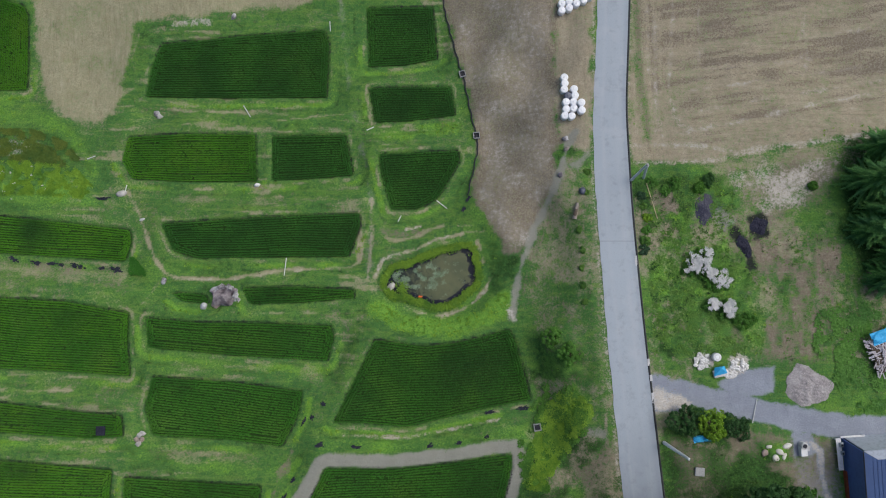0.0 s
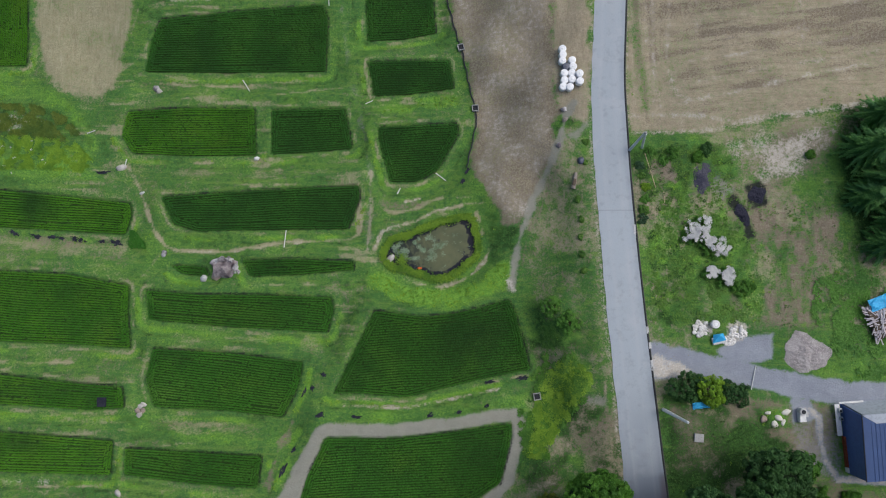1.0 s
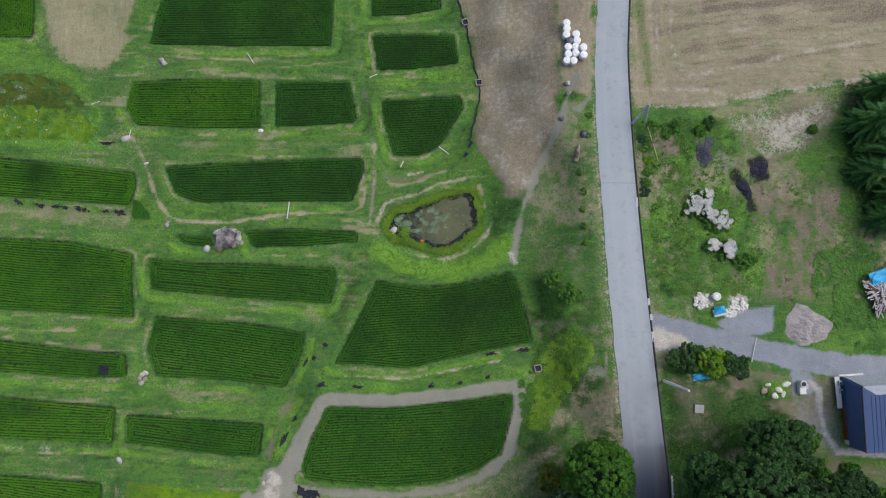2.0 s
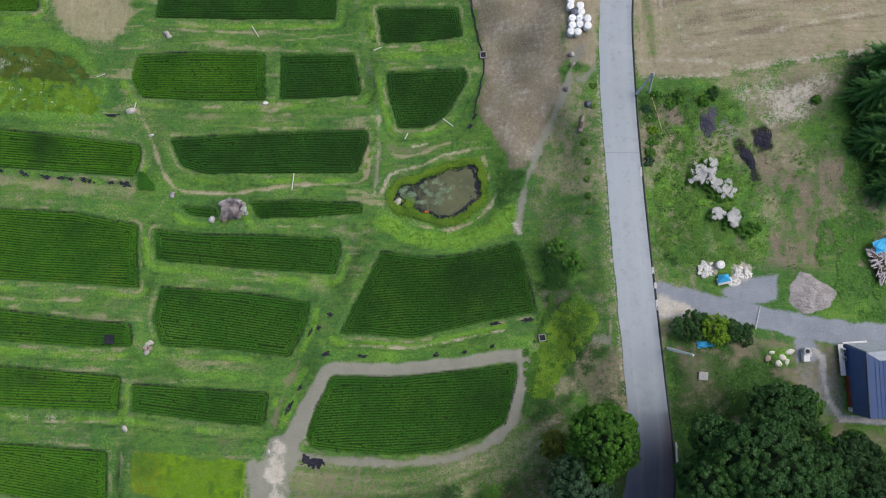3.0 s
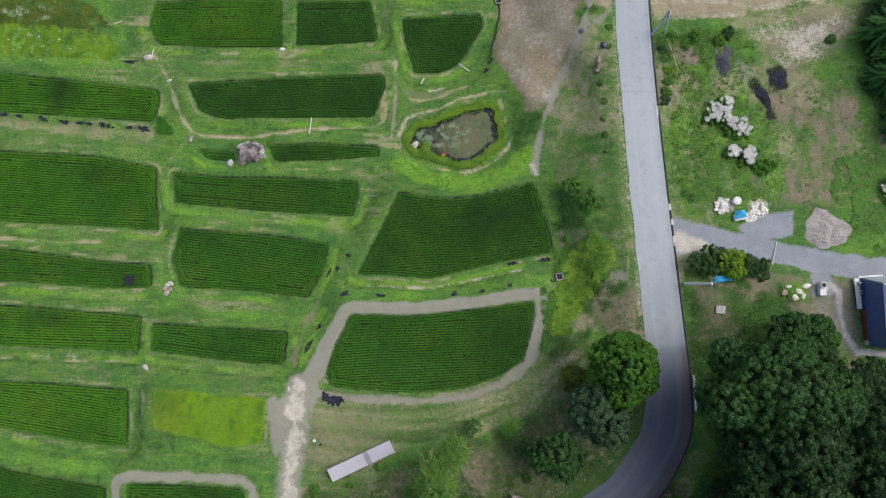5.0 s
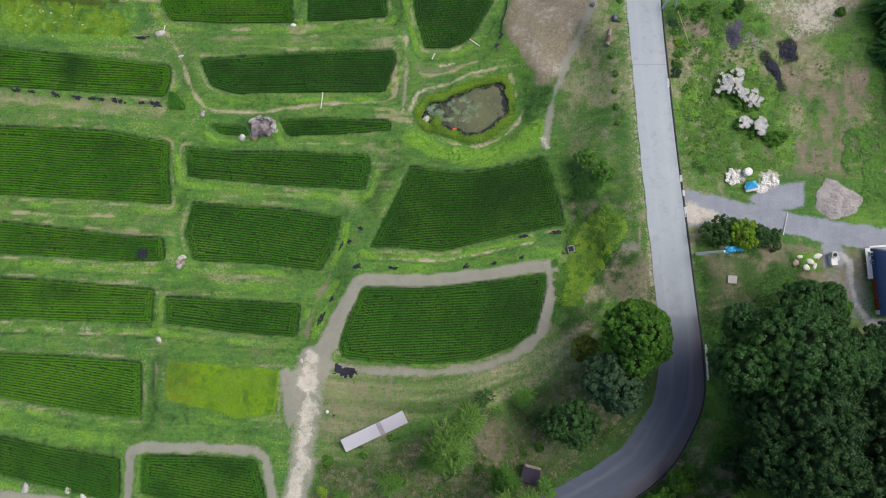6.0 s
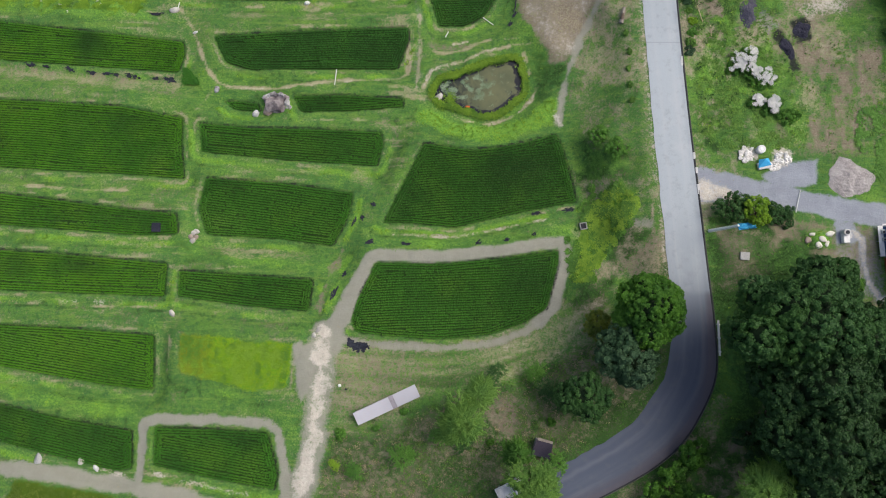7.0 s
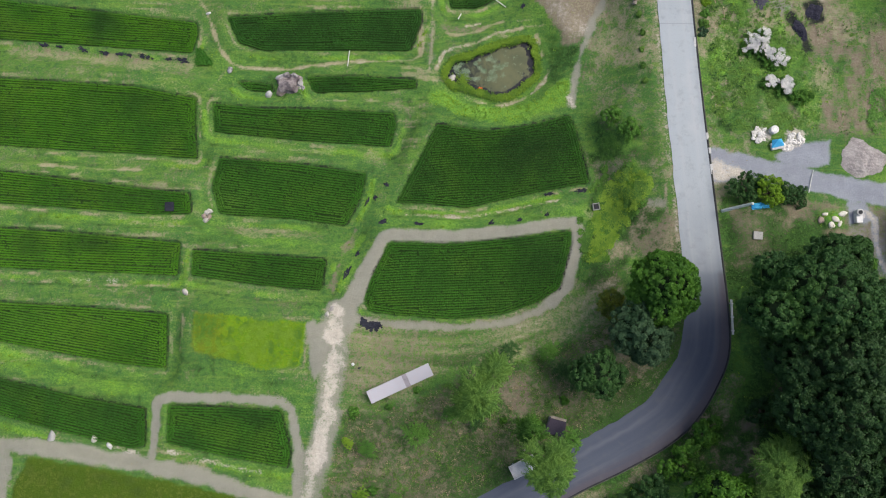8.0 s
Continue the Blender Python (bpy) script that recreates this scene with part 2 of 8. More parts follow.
def ground_z(x, y):
    x, y = np.asarray(x, float), np.asarray(y, float)
    top, low = np.zeros(x.shape), np.zeros(x.shape)
    level = np.full(x.shape, np.nan)
    for z, tone, pts in PADDIES.values():
        d = signed(x, y, pts)
        bund = z - 0.12
        w = 1 / (np.maximum(d, 0) ** 2 + 0.06) ** 1.5
        top, low = top + w * bund, low + w
        level = np.where(d < -0.1, z - 0.42 if tone else z - 0.05, level)
    d = signed(x, y, POND)
    w = 1 / (np.maximum(d, 0) ** 2 + 0.06) ** 1.5
    top, low = top + w * (POND_Z + 0.25), low + w
    level = np.where(d < 0.05, POND_Z - 0.06 - np.clip(-d * 0.6, 0, 0.8), level)
    d, along = line_dist(x, y, LANE_MID)
    half = np.interp(along, np.arange(len(LANE_HALF)), LANE_HALF)
    zl = np.interp(along, np.arange(len(LANE_FINE)), LANE_FINE[:, 4])
    w = 1 / (np.maximum(d - half, 0) ** 2 + 0.15) ** 1.5
    top, low = top + w * (zl - 0.04), low + w
    level = np.where(d < half + 0.42, zl - 0.06, level)
    for sx, sy, sz in SPOTS + SPOTS_EAST:
        w = 2.2 / ((x - sx) ** 2 + (y - sy) ** 2 + 5.0) ** 1.5
        top, low = top + w * sz, low + w
    z = top / low
    rough = (vnoise(x, y, 2.2, 1) - 0.5) * 0.10 + (vnoise(x, y, 0.7, 2) - 0.5) * 0.10 + (vnoise(x, y, 12, 3) - 0.5) * 0.12
    return np.where(np.isnan(level), z + rough, level)


def zat(x, y):
    return float(ground_z(np.array([float(x)]), np.array([float(y)]))[0])


# ---- materials ----
def nodes_of(name, rough=0.9, spec=0.3):
    m = bpy.data.materials.new(name)
    m.use_nodes = True
    b = m.node_tree.nodes["Principled BSDF"]
    b.inputs["Roughness"].default_value = rough
    b.inputs["Specular IOR Level"].default_value = spec
    return m, m.node_tree.nodes, m.node_tree.links, b


def mix_rgb(n, l, fac, a, b):
    """A colour mix; each of fac, a and b is a socket or a value."""
    k = n.new("ShaderNodeMix")
    k.data_type = "RGBA"
    for i, v in ((0, fac), (6, a), (7, b)):
        if isinstance(v, (int, float)):
            k.inputs[i].default_value = v
        elif isinstance(v, tuple):
            k.inputs[i].default_value = (*v, 1)
        else:
            l.new(v, k.inputs[i])
    return k.outputs[2]


def math_node(n, l, op, a, b=0.0, clamp=False):
    k = n.new("ShaderNodeMath")
    k.operation, k.use_clamp = op, clamp
    for i, v in ((0, a), (1, b)):
        if isinstance(v, (int, float)):
            k.inputs[i].default_value = v
        else:
            l.new(v, k.inputs[i])
    return k.outputs[0]


def noise_at(n, l, scale, detail=3.0, stretch=None, turn=0.0, rough=0.6):
    """A noise factor in world metres."""
    g = n.new("ShaderNodeNewGeometry")
    mp = n.new("ShaderNodeMapping")
    l.new(g.outputs["Position"], mp.inputs["Vector"])
    mp.inputs["Rotation"].default_value = (0, 0, radians(turn))
    if stretch:
        mp.inputs["Scale"].default_value = stretch
    t = n.new("ShaderNodeTexNoise")
    t.inputs["Scale"].default_value, t.inputs["Detail"].default_value, t.inputs["Roughness"].default_value = scale, detail, rough
    l.new(mp.outputs["Vector"], t.inputs["Vector"])
    return t.outputs["Fac"]


def span(n, l, v, a, b, c=0.0, d=1.0, smooth=True):
    k = n.new("ShaderNodeMapRange")
    k.interpolation_type = "SMOOTHSTEP" if smooth else "LINEAR"
    for i, x in enumerate((a, b, c, d)):
        k.inputs[i + 1].default_value = x
    l.new(v, k.inputs[0])
    return k.outputs[0]


def bumped(n, l, b, height, strength, distance):
    k = n.new("ShaderNodeBump")
    k.inputs["Strength"].default_value, k.inputs["Distance"].default_value = strength, distance
    l.new(height, k.inputs["Height"])
    l.new(k.outputs["Normal"], b.inputs["Normal"])


def stuff_mat(name, a, b, scale=4.0, rough=0.85, bump=0.3, fine=None, metal=0.0, spec=0.3, by_object=0.0, distance=0.02):
    """A surface that wanders between two colours at two scales, with a fine relief."""
    m, n, l, p = nodes_of(name, rough, spec)
    big, small = noise_at(n, l, scale * 0.25, 2), noise_at(n, l, scale * 2.5, 4)
    c = mix_rgb(n, l, span(n, l, big, 0.3, 0.7), a, b)
    dark = tuple(v * 0.6 for v in b)
    c = mix_rgb(n, l, span(n, l, small, 0.45, 0.75, 0, 0.6), c, fine or dark)
    if by_object:
        o = n.new("ShaderNodeObjectInfo")
        c = mix_rgb(n, l, math_node(n, l, "MULTIPLY", o.outputs["Random"], by_object), c, dark)
    l.new(c, p.inputs["Base Color"])
    l.new(span(n, l, small, 0.2, 0.8, rough * 0.85, min(1, rough * 1.1)), p.inputs["Roughness"])
    p.inputs["Metallic"].default_value = metal
    if bump:
        bumped(n, l, p, small, bump, distance)
    return m


def leaf_mat(name, a, b, c, patch=0.12, rough=0.55, shine=0.25, drift=None, crop=False):
    """Leaves: colour by leaf, with broad patches of a third tone."""
    m, n, l, p = nodes_of(name, rough, shine)
    g = n.new("ShaderNodeNewGeometry")
    col = mix_rgb(n, l, g.outputs["Random Per Island"], a, b)
    big = noise_at(n, l, patch, 3)
    col = mix_rgb(n, l, span(n, l, big, 0.42, 0.68), col, c)
    if drift:
        col = mix_rgb(n, l, span(n, l, noise_at(n, l, 0.16, 4, turn=35), 0.50, 0.66, 0, 0.75), col, drift)
    if crop:
        # plants vary in vigour over each plot: rank dark stands and thin pale ones
        at = n.new("ShaderNodeAttribute")
        at.attribute_name = "vigour"
        col = mix_rgb(n, l, span(n, l, at.outputs["Fac"], 0.0, 1.0, 0, 0.85, False), col, (0.020, 0.088, 0.015))
        col = mix_rgb(n, l, span(n, l, at.outputs["Fac"], 0.0, -1.0, 0, 0.85, False), col, (0.130, 0.300, 0.036))
    l.new(col, p.inputs["Base Color"])
    tr = n.new("ShaderNodeBsdfTranslucent")
    l.new(col, tr.inputs["Color"])
    mx = n.new("ShaderNodeMixShader")
    mx.inputs[0].default_value = 0.25
    l.new(p.outputs[0], mx.inputs[1])
    l.new(tr.outputs[0], mx.inputs[2])
    l.new(mx.outputs[0], n["Material Output"].inputs["Surface"])
    return m


RICE = {
    "deep": leaf_mat("rice_deep", (0.044, 0.172, 0.020), (0.072, 0.244, 0.028), (0.034, 0.130, 0.019), 0.12, crop=True),
    "mid": leaf_mat("rice_mid", (0.053, 0.206, 0.017), (0.086, 0.285, 0.023), (0.039, 0.156, 0.016), 0.11, drift=(0.100, 0.255, 0.020), crop=True),
    "bright": leaf_mat("rice_bright", (0.084, 0.278, 0.012), (0.126, 0.352, 0.017), (0.056, 0.215, 0.013), 0.10, drift=(0.125, 0.290, 0.018), crop=True),
}
M_GRASS = leaf_mat("grass_blades", (0.080, 0.180, 0.030), (0.150, 0.270, 0.050), (0.110, 0.240, 0.034), 0.15, 0.7)
M_LUSH = leaf_mat("lush_weeds", (0.150, 0.300, 0.024), (0.250, 0.410, 0.036), (0.100, 0.230, 0.024), 0.35)
M_DEEPWEED = leaf_mat("dark_weeds", (0.035, 0.085, 0.022), (0.060, 0.135, 0.030), (0.100, 0.190, 0.040), 0.4)
M_OLIVE_GRASS = leaf_mat("olive_grass", (0.105, 0.160, 0.022), (0.160, 0.215, 0.034), (0.075, 0.135, 0.020), 0.3)
M_STRAW = leaf_mat("dry_stalks", (0.30, 0.24, 0.14), (0.42, 0.35, 0.22), (0.20, 0.19, 0.09), 0.3, 0.8)
M_LEAF_SHRUB = leaf_mat("leaf_shrub", (0.090, 0.230, 0.034), (0.150, 0.330, 0.052), (0.075, 0.200, 0.034), 0.25)
M_LEAF_GREEN = leaf_mat("leaf_green", (0.062, 0.175, 0.020), (0.112, 0.262, 0.030), (0.050, 0.145, 0.020), 0.25)
M_LEAF_DARK = leaf_mat("leaf_dark", (0.032, 0.094, 0.028), (0.068, 0.158, 0.044), (0.062, 0.152, 0.034), 0.16)
# darker copy of the dark leaf, with the wood's shade in its colour
M_LEAF_SHADED = leaf_mat("leaf_shaded", (0.023, 0.063, 0.021), (0.048, 0.112, 0.033), (0.038, 0.094, 0.028), 0.2)
M_CEDAR = leaf_mat("cedar_needles", (0.074, 0.205, 0.050), (0.150, 0.335, 0.075), (0.078, 0.210, 0.070), 0.4)
# near-black green for crown insides, so gaps between leaves read as shade
M_CROWN_SHADE = stuff_mat("crown_shade", (0.018, 0.042, 0.014), (0.012, 0.028, 0.010), 5.0, 0.95, 1.0)
M_LEAF_BLUE = leaf_mat("leaf_bluish", (0.046, 0.100, 0.048), (0.080, 0.150, 0.072), (0.054, 0.120, 0.054), 0.3)
M_LEAF_LIGHT = leaf_mat("leaf_light", (0.115, 0.245, 0.044), (0.175, 0.320, 0.058), (0.090, 0.205, 0.040), 0.5)
M_LEAF_OLIVE = leaf_mat("leaf_olive", (0.160, 0.210, 0.028), (0.240, 0.280, 0.040), (0.110, 0.170, 0.028), 0.6)
M_LEAF_YELLOW = leaf_mat("leaf_yellow", (0.190, 0.350, 0.026), (0.280, 0.450, 0.040), (0.150, 0.300, 0.026), 0.6)
M_LILY = leaf_mat("pond_leaf", (0.240, 0.340, 0.220), (0.340, 0.430, 0.290), (0.150, 0.250, 0.140), 0.6)
M_BLOSSOM = leaf_mat("white_blossom", (0.70, 0.70, 0.68), (0.82, 0.82, 0.80), (0.58, 0.60, 0.60), 1.0, 0.8)
M_BARK = stuff_mat("bark", (0.12, 0.095, 0.07), (0.07, 0.055, 0.04), 6, 0.95, 0.6)
M_DEADWOOD = stuff_mat("weathered_wood", (0.33, 0.29, 0.26), (0.22, 0.19, 0.17), 5, 0.9, 0.5)
M_ROCK = stuff_mat("grey_rock", (0.54, 0.53, 0.54), (0.13, 0.112, 0.128), 4.0, 0.92, 0.9, (0.07, 0.06, 0.075), distance=0.06)
M_PALE_ROCK = stuff_mat("pale_stone", (0.54, 0.52, 0.49), (0.38, 0.36, 0.335), 5.0, 0.9, 0.5)
M_CREAM = stuff_mat("cream_stone", (0.76, 0.74, 0.68), (0.62, 0.59, 0.53), 5.0, 0.85, 0.4)
M_PINK_ROCK = stuff_mat("pinkish_stone", (0.38, 0.30, 0.26), (0.28, 0.23, 0.20), 5.0, 0.9, 0.5)
M_CONCRETE = stuff_mat("concrete", (0.42, 0.42, 0.42), (0.33, 0.33, 0.33), 3.0, 0.9, 0.3)
M_LIP = stuff_mat("mossy_concrete", (0.12, 0.125, 0.11), (0.07, 0.08, 0.06), 3.0, 0.95, 0.4)
M_PALE_CONCRETE = stuff_mat("pale_concrete", (0.62, 0.62, 0.62), (0.48, 0.48, 0.49), 4.0, 0.85, 0.2)
M_DRAIN = stuff_mat("drain_floor", (0.024, 0.026, 0.034), (0.042, 0.044, 0.052), 4.0, 0.8, 0.4)
M_WRAP = stuff_mat("white_film", (0.86, 0.87, 0.88), (0.80, 0.81, 0.83), 3.0, 0.45, 0.25, (0.72, 0.73, 0.76), spec=0.5)
M_DARKWRAP = stuff_mat("dark_film", (0.07, 0.08, 0.12), (0.10, 0.11, 0.15), 3.0, 0.4, 0.3, spec=0.5)
M_BLACKFILM = stuff_mat("black_film", (0.016, 0.018, 0.028), (0.030, 0.032, 0.046), 4.0, 0.7, 0.6, (0.065, 0.070, 0.09), spec=0.15)
M_WHITE = stuff_mat("white_paint", (0.80, 0.80, 0.80), (0.70, 0.70, 0.71), 3.0, 0.6, 0.1)
M_PVC = stuff_mat("white_pipe", (0.76, 0.77, 0.74), (0.64, 0.66, 0.64), 6.0, 0.5, 0.1)
M_STEEL = stuff_mat("galvanised_steel", (0.42, 0.47, 0.48), (0.34, 0.38, 0.40), 3.0, 0.5, 0.1, metal=0.3)
M_TARP = stuff_mat("blue_tarp", (0.05, 0.36, 0.72), (0.07, 0.46, 0.80), 3.0, 0.5, 0.5, (0.12, 0.55, 0.85))
M_ROOF = stuff_mat("navy_metal_roof", (0.040, 0.082, 0.215), (0.034, 0.070, 0.185), 1.0, 0.5, 0.05, (0.048, 0.090, 0.225), spec=0.4)
M_WALL = stuff_mat("navy_siding", (0.085, 0.150, 0.380), (0.075, 0.130, 0.330), 1.0, 0.6, 0.05, (0.08, 0.11, 0.24))
# pale grey carrying the sky's light on the north wall and roof strip
M_SKYLIT_GREY = stuff_mat("sky_lit_grey", (0.46, 0.50, 0.56), (0.40, 0.44, 0.50), 1.0, 0.7, 0.05)
M_RUST = stuff_mat("red_brown_boards", (0.30, 0.075, 0.035), (0.22, 0.06, 0.03), 3.0, 0.8, 0.3)
M_SHED = stuff_mat("lilac_grey_sheet", (0.49, 0.49, 0.545), (0.45, 0.445, 0.495), 1.0, 0.5, 0.05, (0.50, 0.46, 0.50), spec=0.4)
M_SHED_DARK = stuff_mat("grey_sheet", (0.34, 0.31, 0.35), (0.30, 0.28, 0.31), 1.0, 0.5, 0.05)
M_GLASS = stuff_mat("dark_window", (0.03, 0.035, 0.04), (0.05, 0.055, 0.06), 1.0, 0.12, 0.0, spec=0.6)
M_TYRE = stuff_mat("tyre_rubber", (0.02, 0.02, 0.02), (0.03, 0.03, 0.03), 6.0, 0.8, 0.3)
M_BAMBOO = stuff_mat("bamboo", (0.50, 0.44, 0.26), (0.40, 0.34, 0.20), 5.0, 0.6, 0.2)
M_ORANGE = stuff_mat("orange_plastic", (0.75, 0.16, 0.03), (0.65, 0.13, 0.03), 4.0, 0.5, 0.1)
M_FIREWOOD = stuff_mat("split_firewood", (0.74, 0.70, 0.73), (0.58, 0.53, 0.55), 5.0, 0.9, 0.4, by_object=0.3)
M_EARTH = stuff_mat("mound_earth", (0.36, 0.335, 0.335), (0.23, 0.212, 0.215), 3.0, 0.95, 1.0, (0.66, 0.62, 0.60), distance=0.06)
M_PALEHEAP = stuff_mat("pale_rubble", (0.80, 0.79, 0.77), (0.66, 0.64, 0.61), 4.0, 0.95, 0.8, (0.32, 0.28, 0.24), distance=0.06)
M_PALE_ASH = stuff_mat("grey_ash", (0.040, 0.042, 0.066), (0.085, 0.084, 0.108), 3.0, 0.95, 0.6, (0.16, 0.15, 0.17), distance=0.05, spec=0.1)
M_ASH = stuff_mat("black_char", (0.018, 0.019, 0.032), (0.034, 0.034, 0.052), 4.0, 0.95, 0.8, (0.085, 0.085, 0.12), distance=0.06, spec=0.1)


def ground_material():
    m, n, l, p = nodes_of("meadow_and_soil", 0.95, 0.15)
    fine, mid, big = noise_at(n, l, 9.0, 4), noise_at(n, l, 1.6, 4), noise_at(n, l, 0.13, 3)
    tuft = noise_at(n, l, 4.0, 5, rough=0.75)
    c = mix_rgb(n, l, span(n, l, big, 0.35, 0.65), (0.078, 0.195, 0.046), (0.112, 0.240, 0.044))
    c = mix_rgb(n, l, span(n, l, mid, 0.40, 0.70), c, (0.052, 0.135, 0.042))
    clump = noise_at(n, l, 2.3, 6, rough=0.8)
    c = mix_rgb(n, l, span(n, l, tuft, 0.52, 0.68, 0, 0.8), c, (0.200, 0.275, 0.066))
    c = mix_rgb(n, l, span(n, l, clump, 0.50, 0.62, 0, 0.4), c, (0.040, 0.110, 0.026))
    swath = noise_at(n, l, 1.5, 5, (0.16, 1, 1), -3, 0.7)
    c = mix_rgb(n, l, span(n, l, swath, 0.50, 0.66, 0, 0.6), c, (0.185, 0.290, 0.060))
    c = mix_rgb(n, l, span(n, l, swath, 0.44, 0.32, 0, 0.4), c, (0.050, 0.135, 0.026))
    c = mix_rgb(n, l, span(n, l, fine, 0.48, 0.70, 0, 0.75), c, (0.034, 0.085, 0.018))
    a, b = n.new("ShaderNodeAttribute"), n.new("ShaderNodeAttribute")
    a.attribute_name, b.attribute_name = "cover_a", "cover_b"
    sa, sb = n.new("ShaderNodeSeparateColor"), n.new("ShaderNodeSeparateColor")
    l.new(a.outputs["Color"], sa.inputs[0])
    l.new(b.outputs["Color"], sb.inputs[0])
    sx = n.new("ShaderNodeSeparateXYZ")
    g = n.new("ShaderNodeNewGeometry")
    l.new(g.outputs["Position"], sx.inputs[0])
    # bluish crushed stone on the driveway, brownish on the farm tracks
    side = span(n, l, sx.outputs[0], 22, 26)
    gravel_a = mix_rgb(n, l, side, (0.330, 0.330, 0.278), (0.345, 0.372, 0.430))
    gravel_b = mix_rgb(n, l, side, (0.250, 0.246, 0.205), (0.235, 0.255, 0.305))
    patchy = noise_at(n, l, 0.55, 4)
    # hay greener on the terraces than on the big field
    east = span(n, l, sx.outputs[0], 8, 14)
    ochre = math_node(n, l, "MULTIPLY", span(n, l, math_node(n, l, "ADD", sx.outputs[0], math_node(n, l, "MULTIPLY", mid, 4.0)), -33.5, -36.5), span(n, l, sx.outputs[1], -43, -41, 0, 0.6))
    low_plot = span(n, l, sx.outputs[1], -43, -46)
    olive_a = mix_rgb(n, l, ochre, (0.110, 0.285, 0.012), (0.200, 0.170, 0.016))
    olive_b = mix_rgb(n, l, ochre, (0.190, 0.310, 0.016), (0.150, 0.205, 0.018))
    olive_a, olive_b = mix_rgb(n, l, low_plot, olive_a, (0.055, 0.118, 0.011)), mix_rgb(n, l, low_plot, olive_b, (0.080, 0.132, 0.012))
    dry_a = mix_rgb(n, l, east, (0.430, 0.400, 0.265), (0.470, 0.408, 0.300))
    dry_b = mix_rgb(n, l, east, (0.290, 0.272, 0.160), (0.312, 0.266, 0.186))
    # mowing runs up the strip by the lane, and across the fields elsewhere
    across, up, slant = noise_at(n, l, 2.4, 6, (0.10, 1, 1), -8, 0.75), noise_at(n, l, 2.4, 6, (1, 0.10, 1), 0, 0.75), noise_at(n, l, 2.0, 6, (0.22, 1, 1), -28, 0.75)
    lines = mix_rgb(n, l, span(n, l, sx.outputs[0], 29, 32), up, across)
    lines = mix_rgb(n, l, span(n, l, sx.outputs[0], 22, 24), slant, lines)
    lines = mix_rgb(n, l, math_node(n, l, "MULTIPLY", span(n, l, sx.outputs[0], 22, 20), span(n, l, sx.outputs[1], 0, 4)), lines, up)
    covers = [
        (a.outputs["Alpha"], (0.100, 0.260, 0.034), (0.190, 0.370, 0.050)),
        (sb.outputs[2], (0.045, 0.110, 0.022), (0.028, 0.070, 0.018)),
        (sa.outputs[0], dry_a, dry_b),
        (sa.outputs[1], (0.318, 0.272, 0.207), (0.184, 0.154, 0.112)),
        (b.outputs["Alpha"], olive_a, olive_b),
        (sa.outputs[2], gravel_a, gravel_b),
        (sb.outputs[0], (0.700, 0.665, 0.600), (0.480, 0.440, 0.385)),
        (sb.outputs[1], (0.012, 0.016, 0.012), (0.034, 0.040, 0.034)),
    ]
    wob = math_node(n, l, "SUBTRACT", span(n, l, mix_rgb(n, l, 0.65, mid, tuft), 0.30, 0.70), 0.5)
    for i, (w, c1, c2) in enumerate(covers):
        ruled = i in (2, 3)
        raw = math_node(n, l, "ADD", w, math_node(n, l, "MULTIPLY", wob, 1.0 if i == 6 else 0.45 if i == 5 else 0.75))
        # where a cover is absent it stays absent
        f = math_node(n, l, "MULTIPLY", span(n, l, raw, 0.08, 0.86), span(n, l, w, 0.02, 0.2))
        grain = 0.35 if i == 5 else 1.0
        col = mix_rgb(n, l, span(n, l, tuft, 0.38, 0.62, 0.3 * (1 - grain), 0.3 + 0.7 * grain), c1, c2)
        col = mix_rgb(n, l, span(n, l, fine, 0.48, 0.74, 0, 0.6 * grain), col, mix_rgb(n, l, 0.35, c2, (0.04, 0.045, 0.02)))
        col = mix_rgb(n, l, span(n, l, patchy, 0.35, 0.7, 0, 0.45), col, c2)
        if ruled:
            # mower and harrow lines
            col = mix_rgb(n, l, span(n, l, lines, 0.50, 0.68, 0, 0.40 if i == 2 else 0.22), col, (0.160, 0.128, 0.084))
            col = mix_rgb(n, l, span(n, l, lines, 0.46, 0.30, 0, 0.40 if i == 2 else 0.22), col, (0.500, 0.445, 0.340))
        c = mix_rgb(n, l, f, c, col)
    l.new(c, p.inputs["Base Color"])
    h = math_node(n, l, "ADD", math_node(n, l, "MULTIPLY", tuft, 0.7), math_node(n, l, "MULTIPLY", fine, 0.4))
    bumped(n, l, p, h, 1.0, 0.13)
    return m


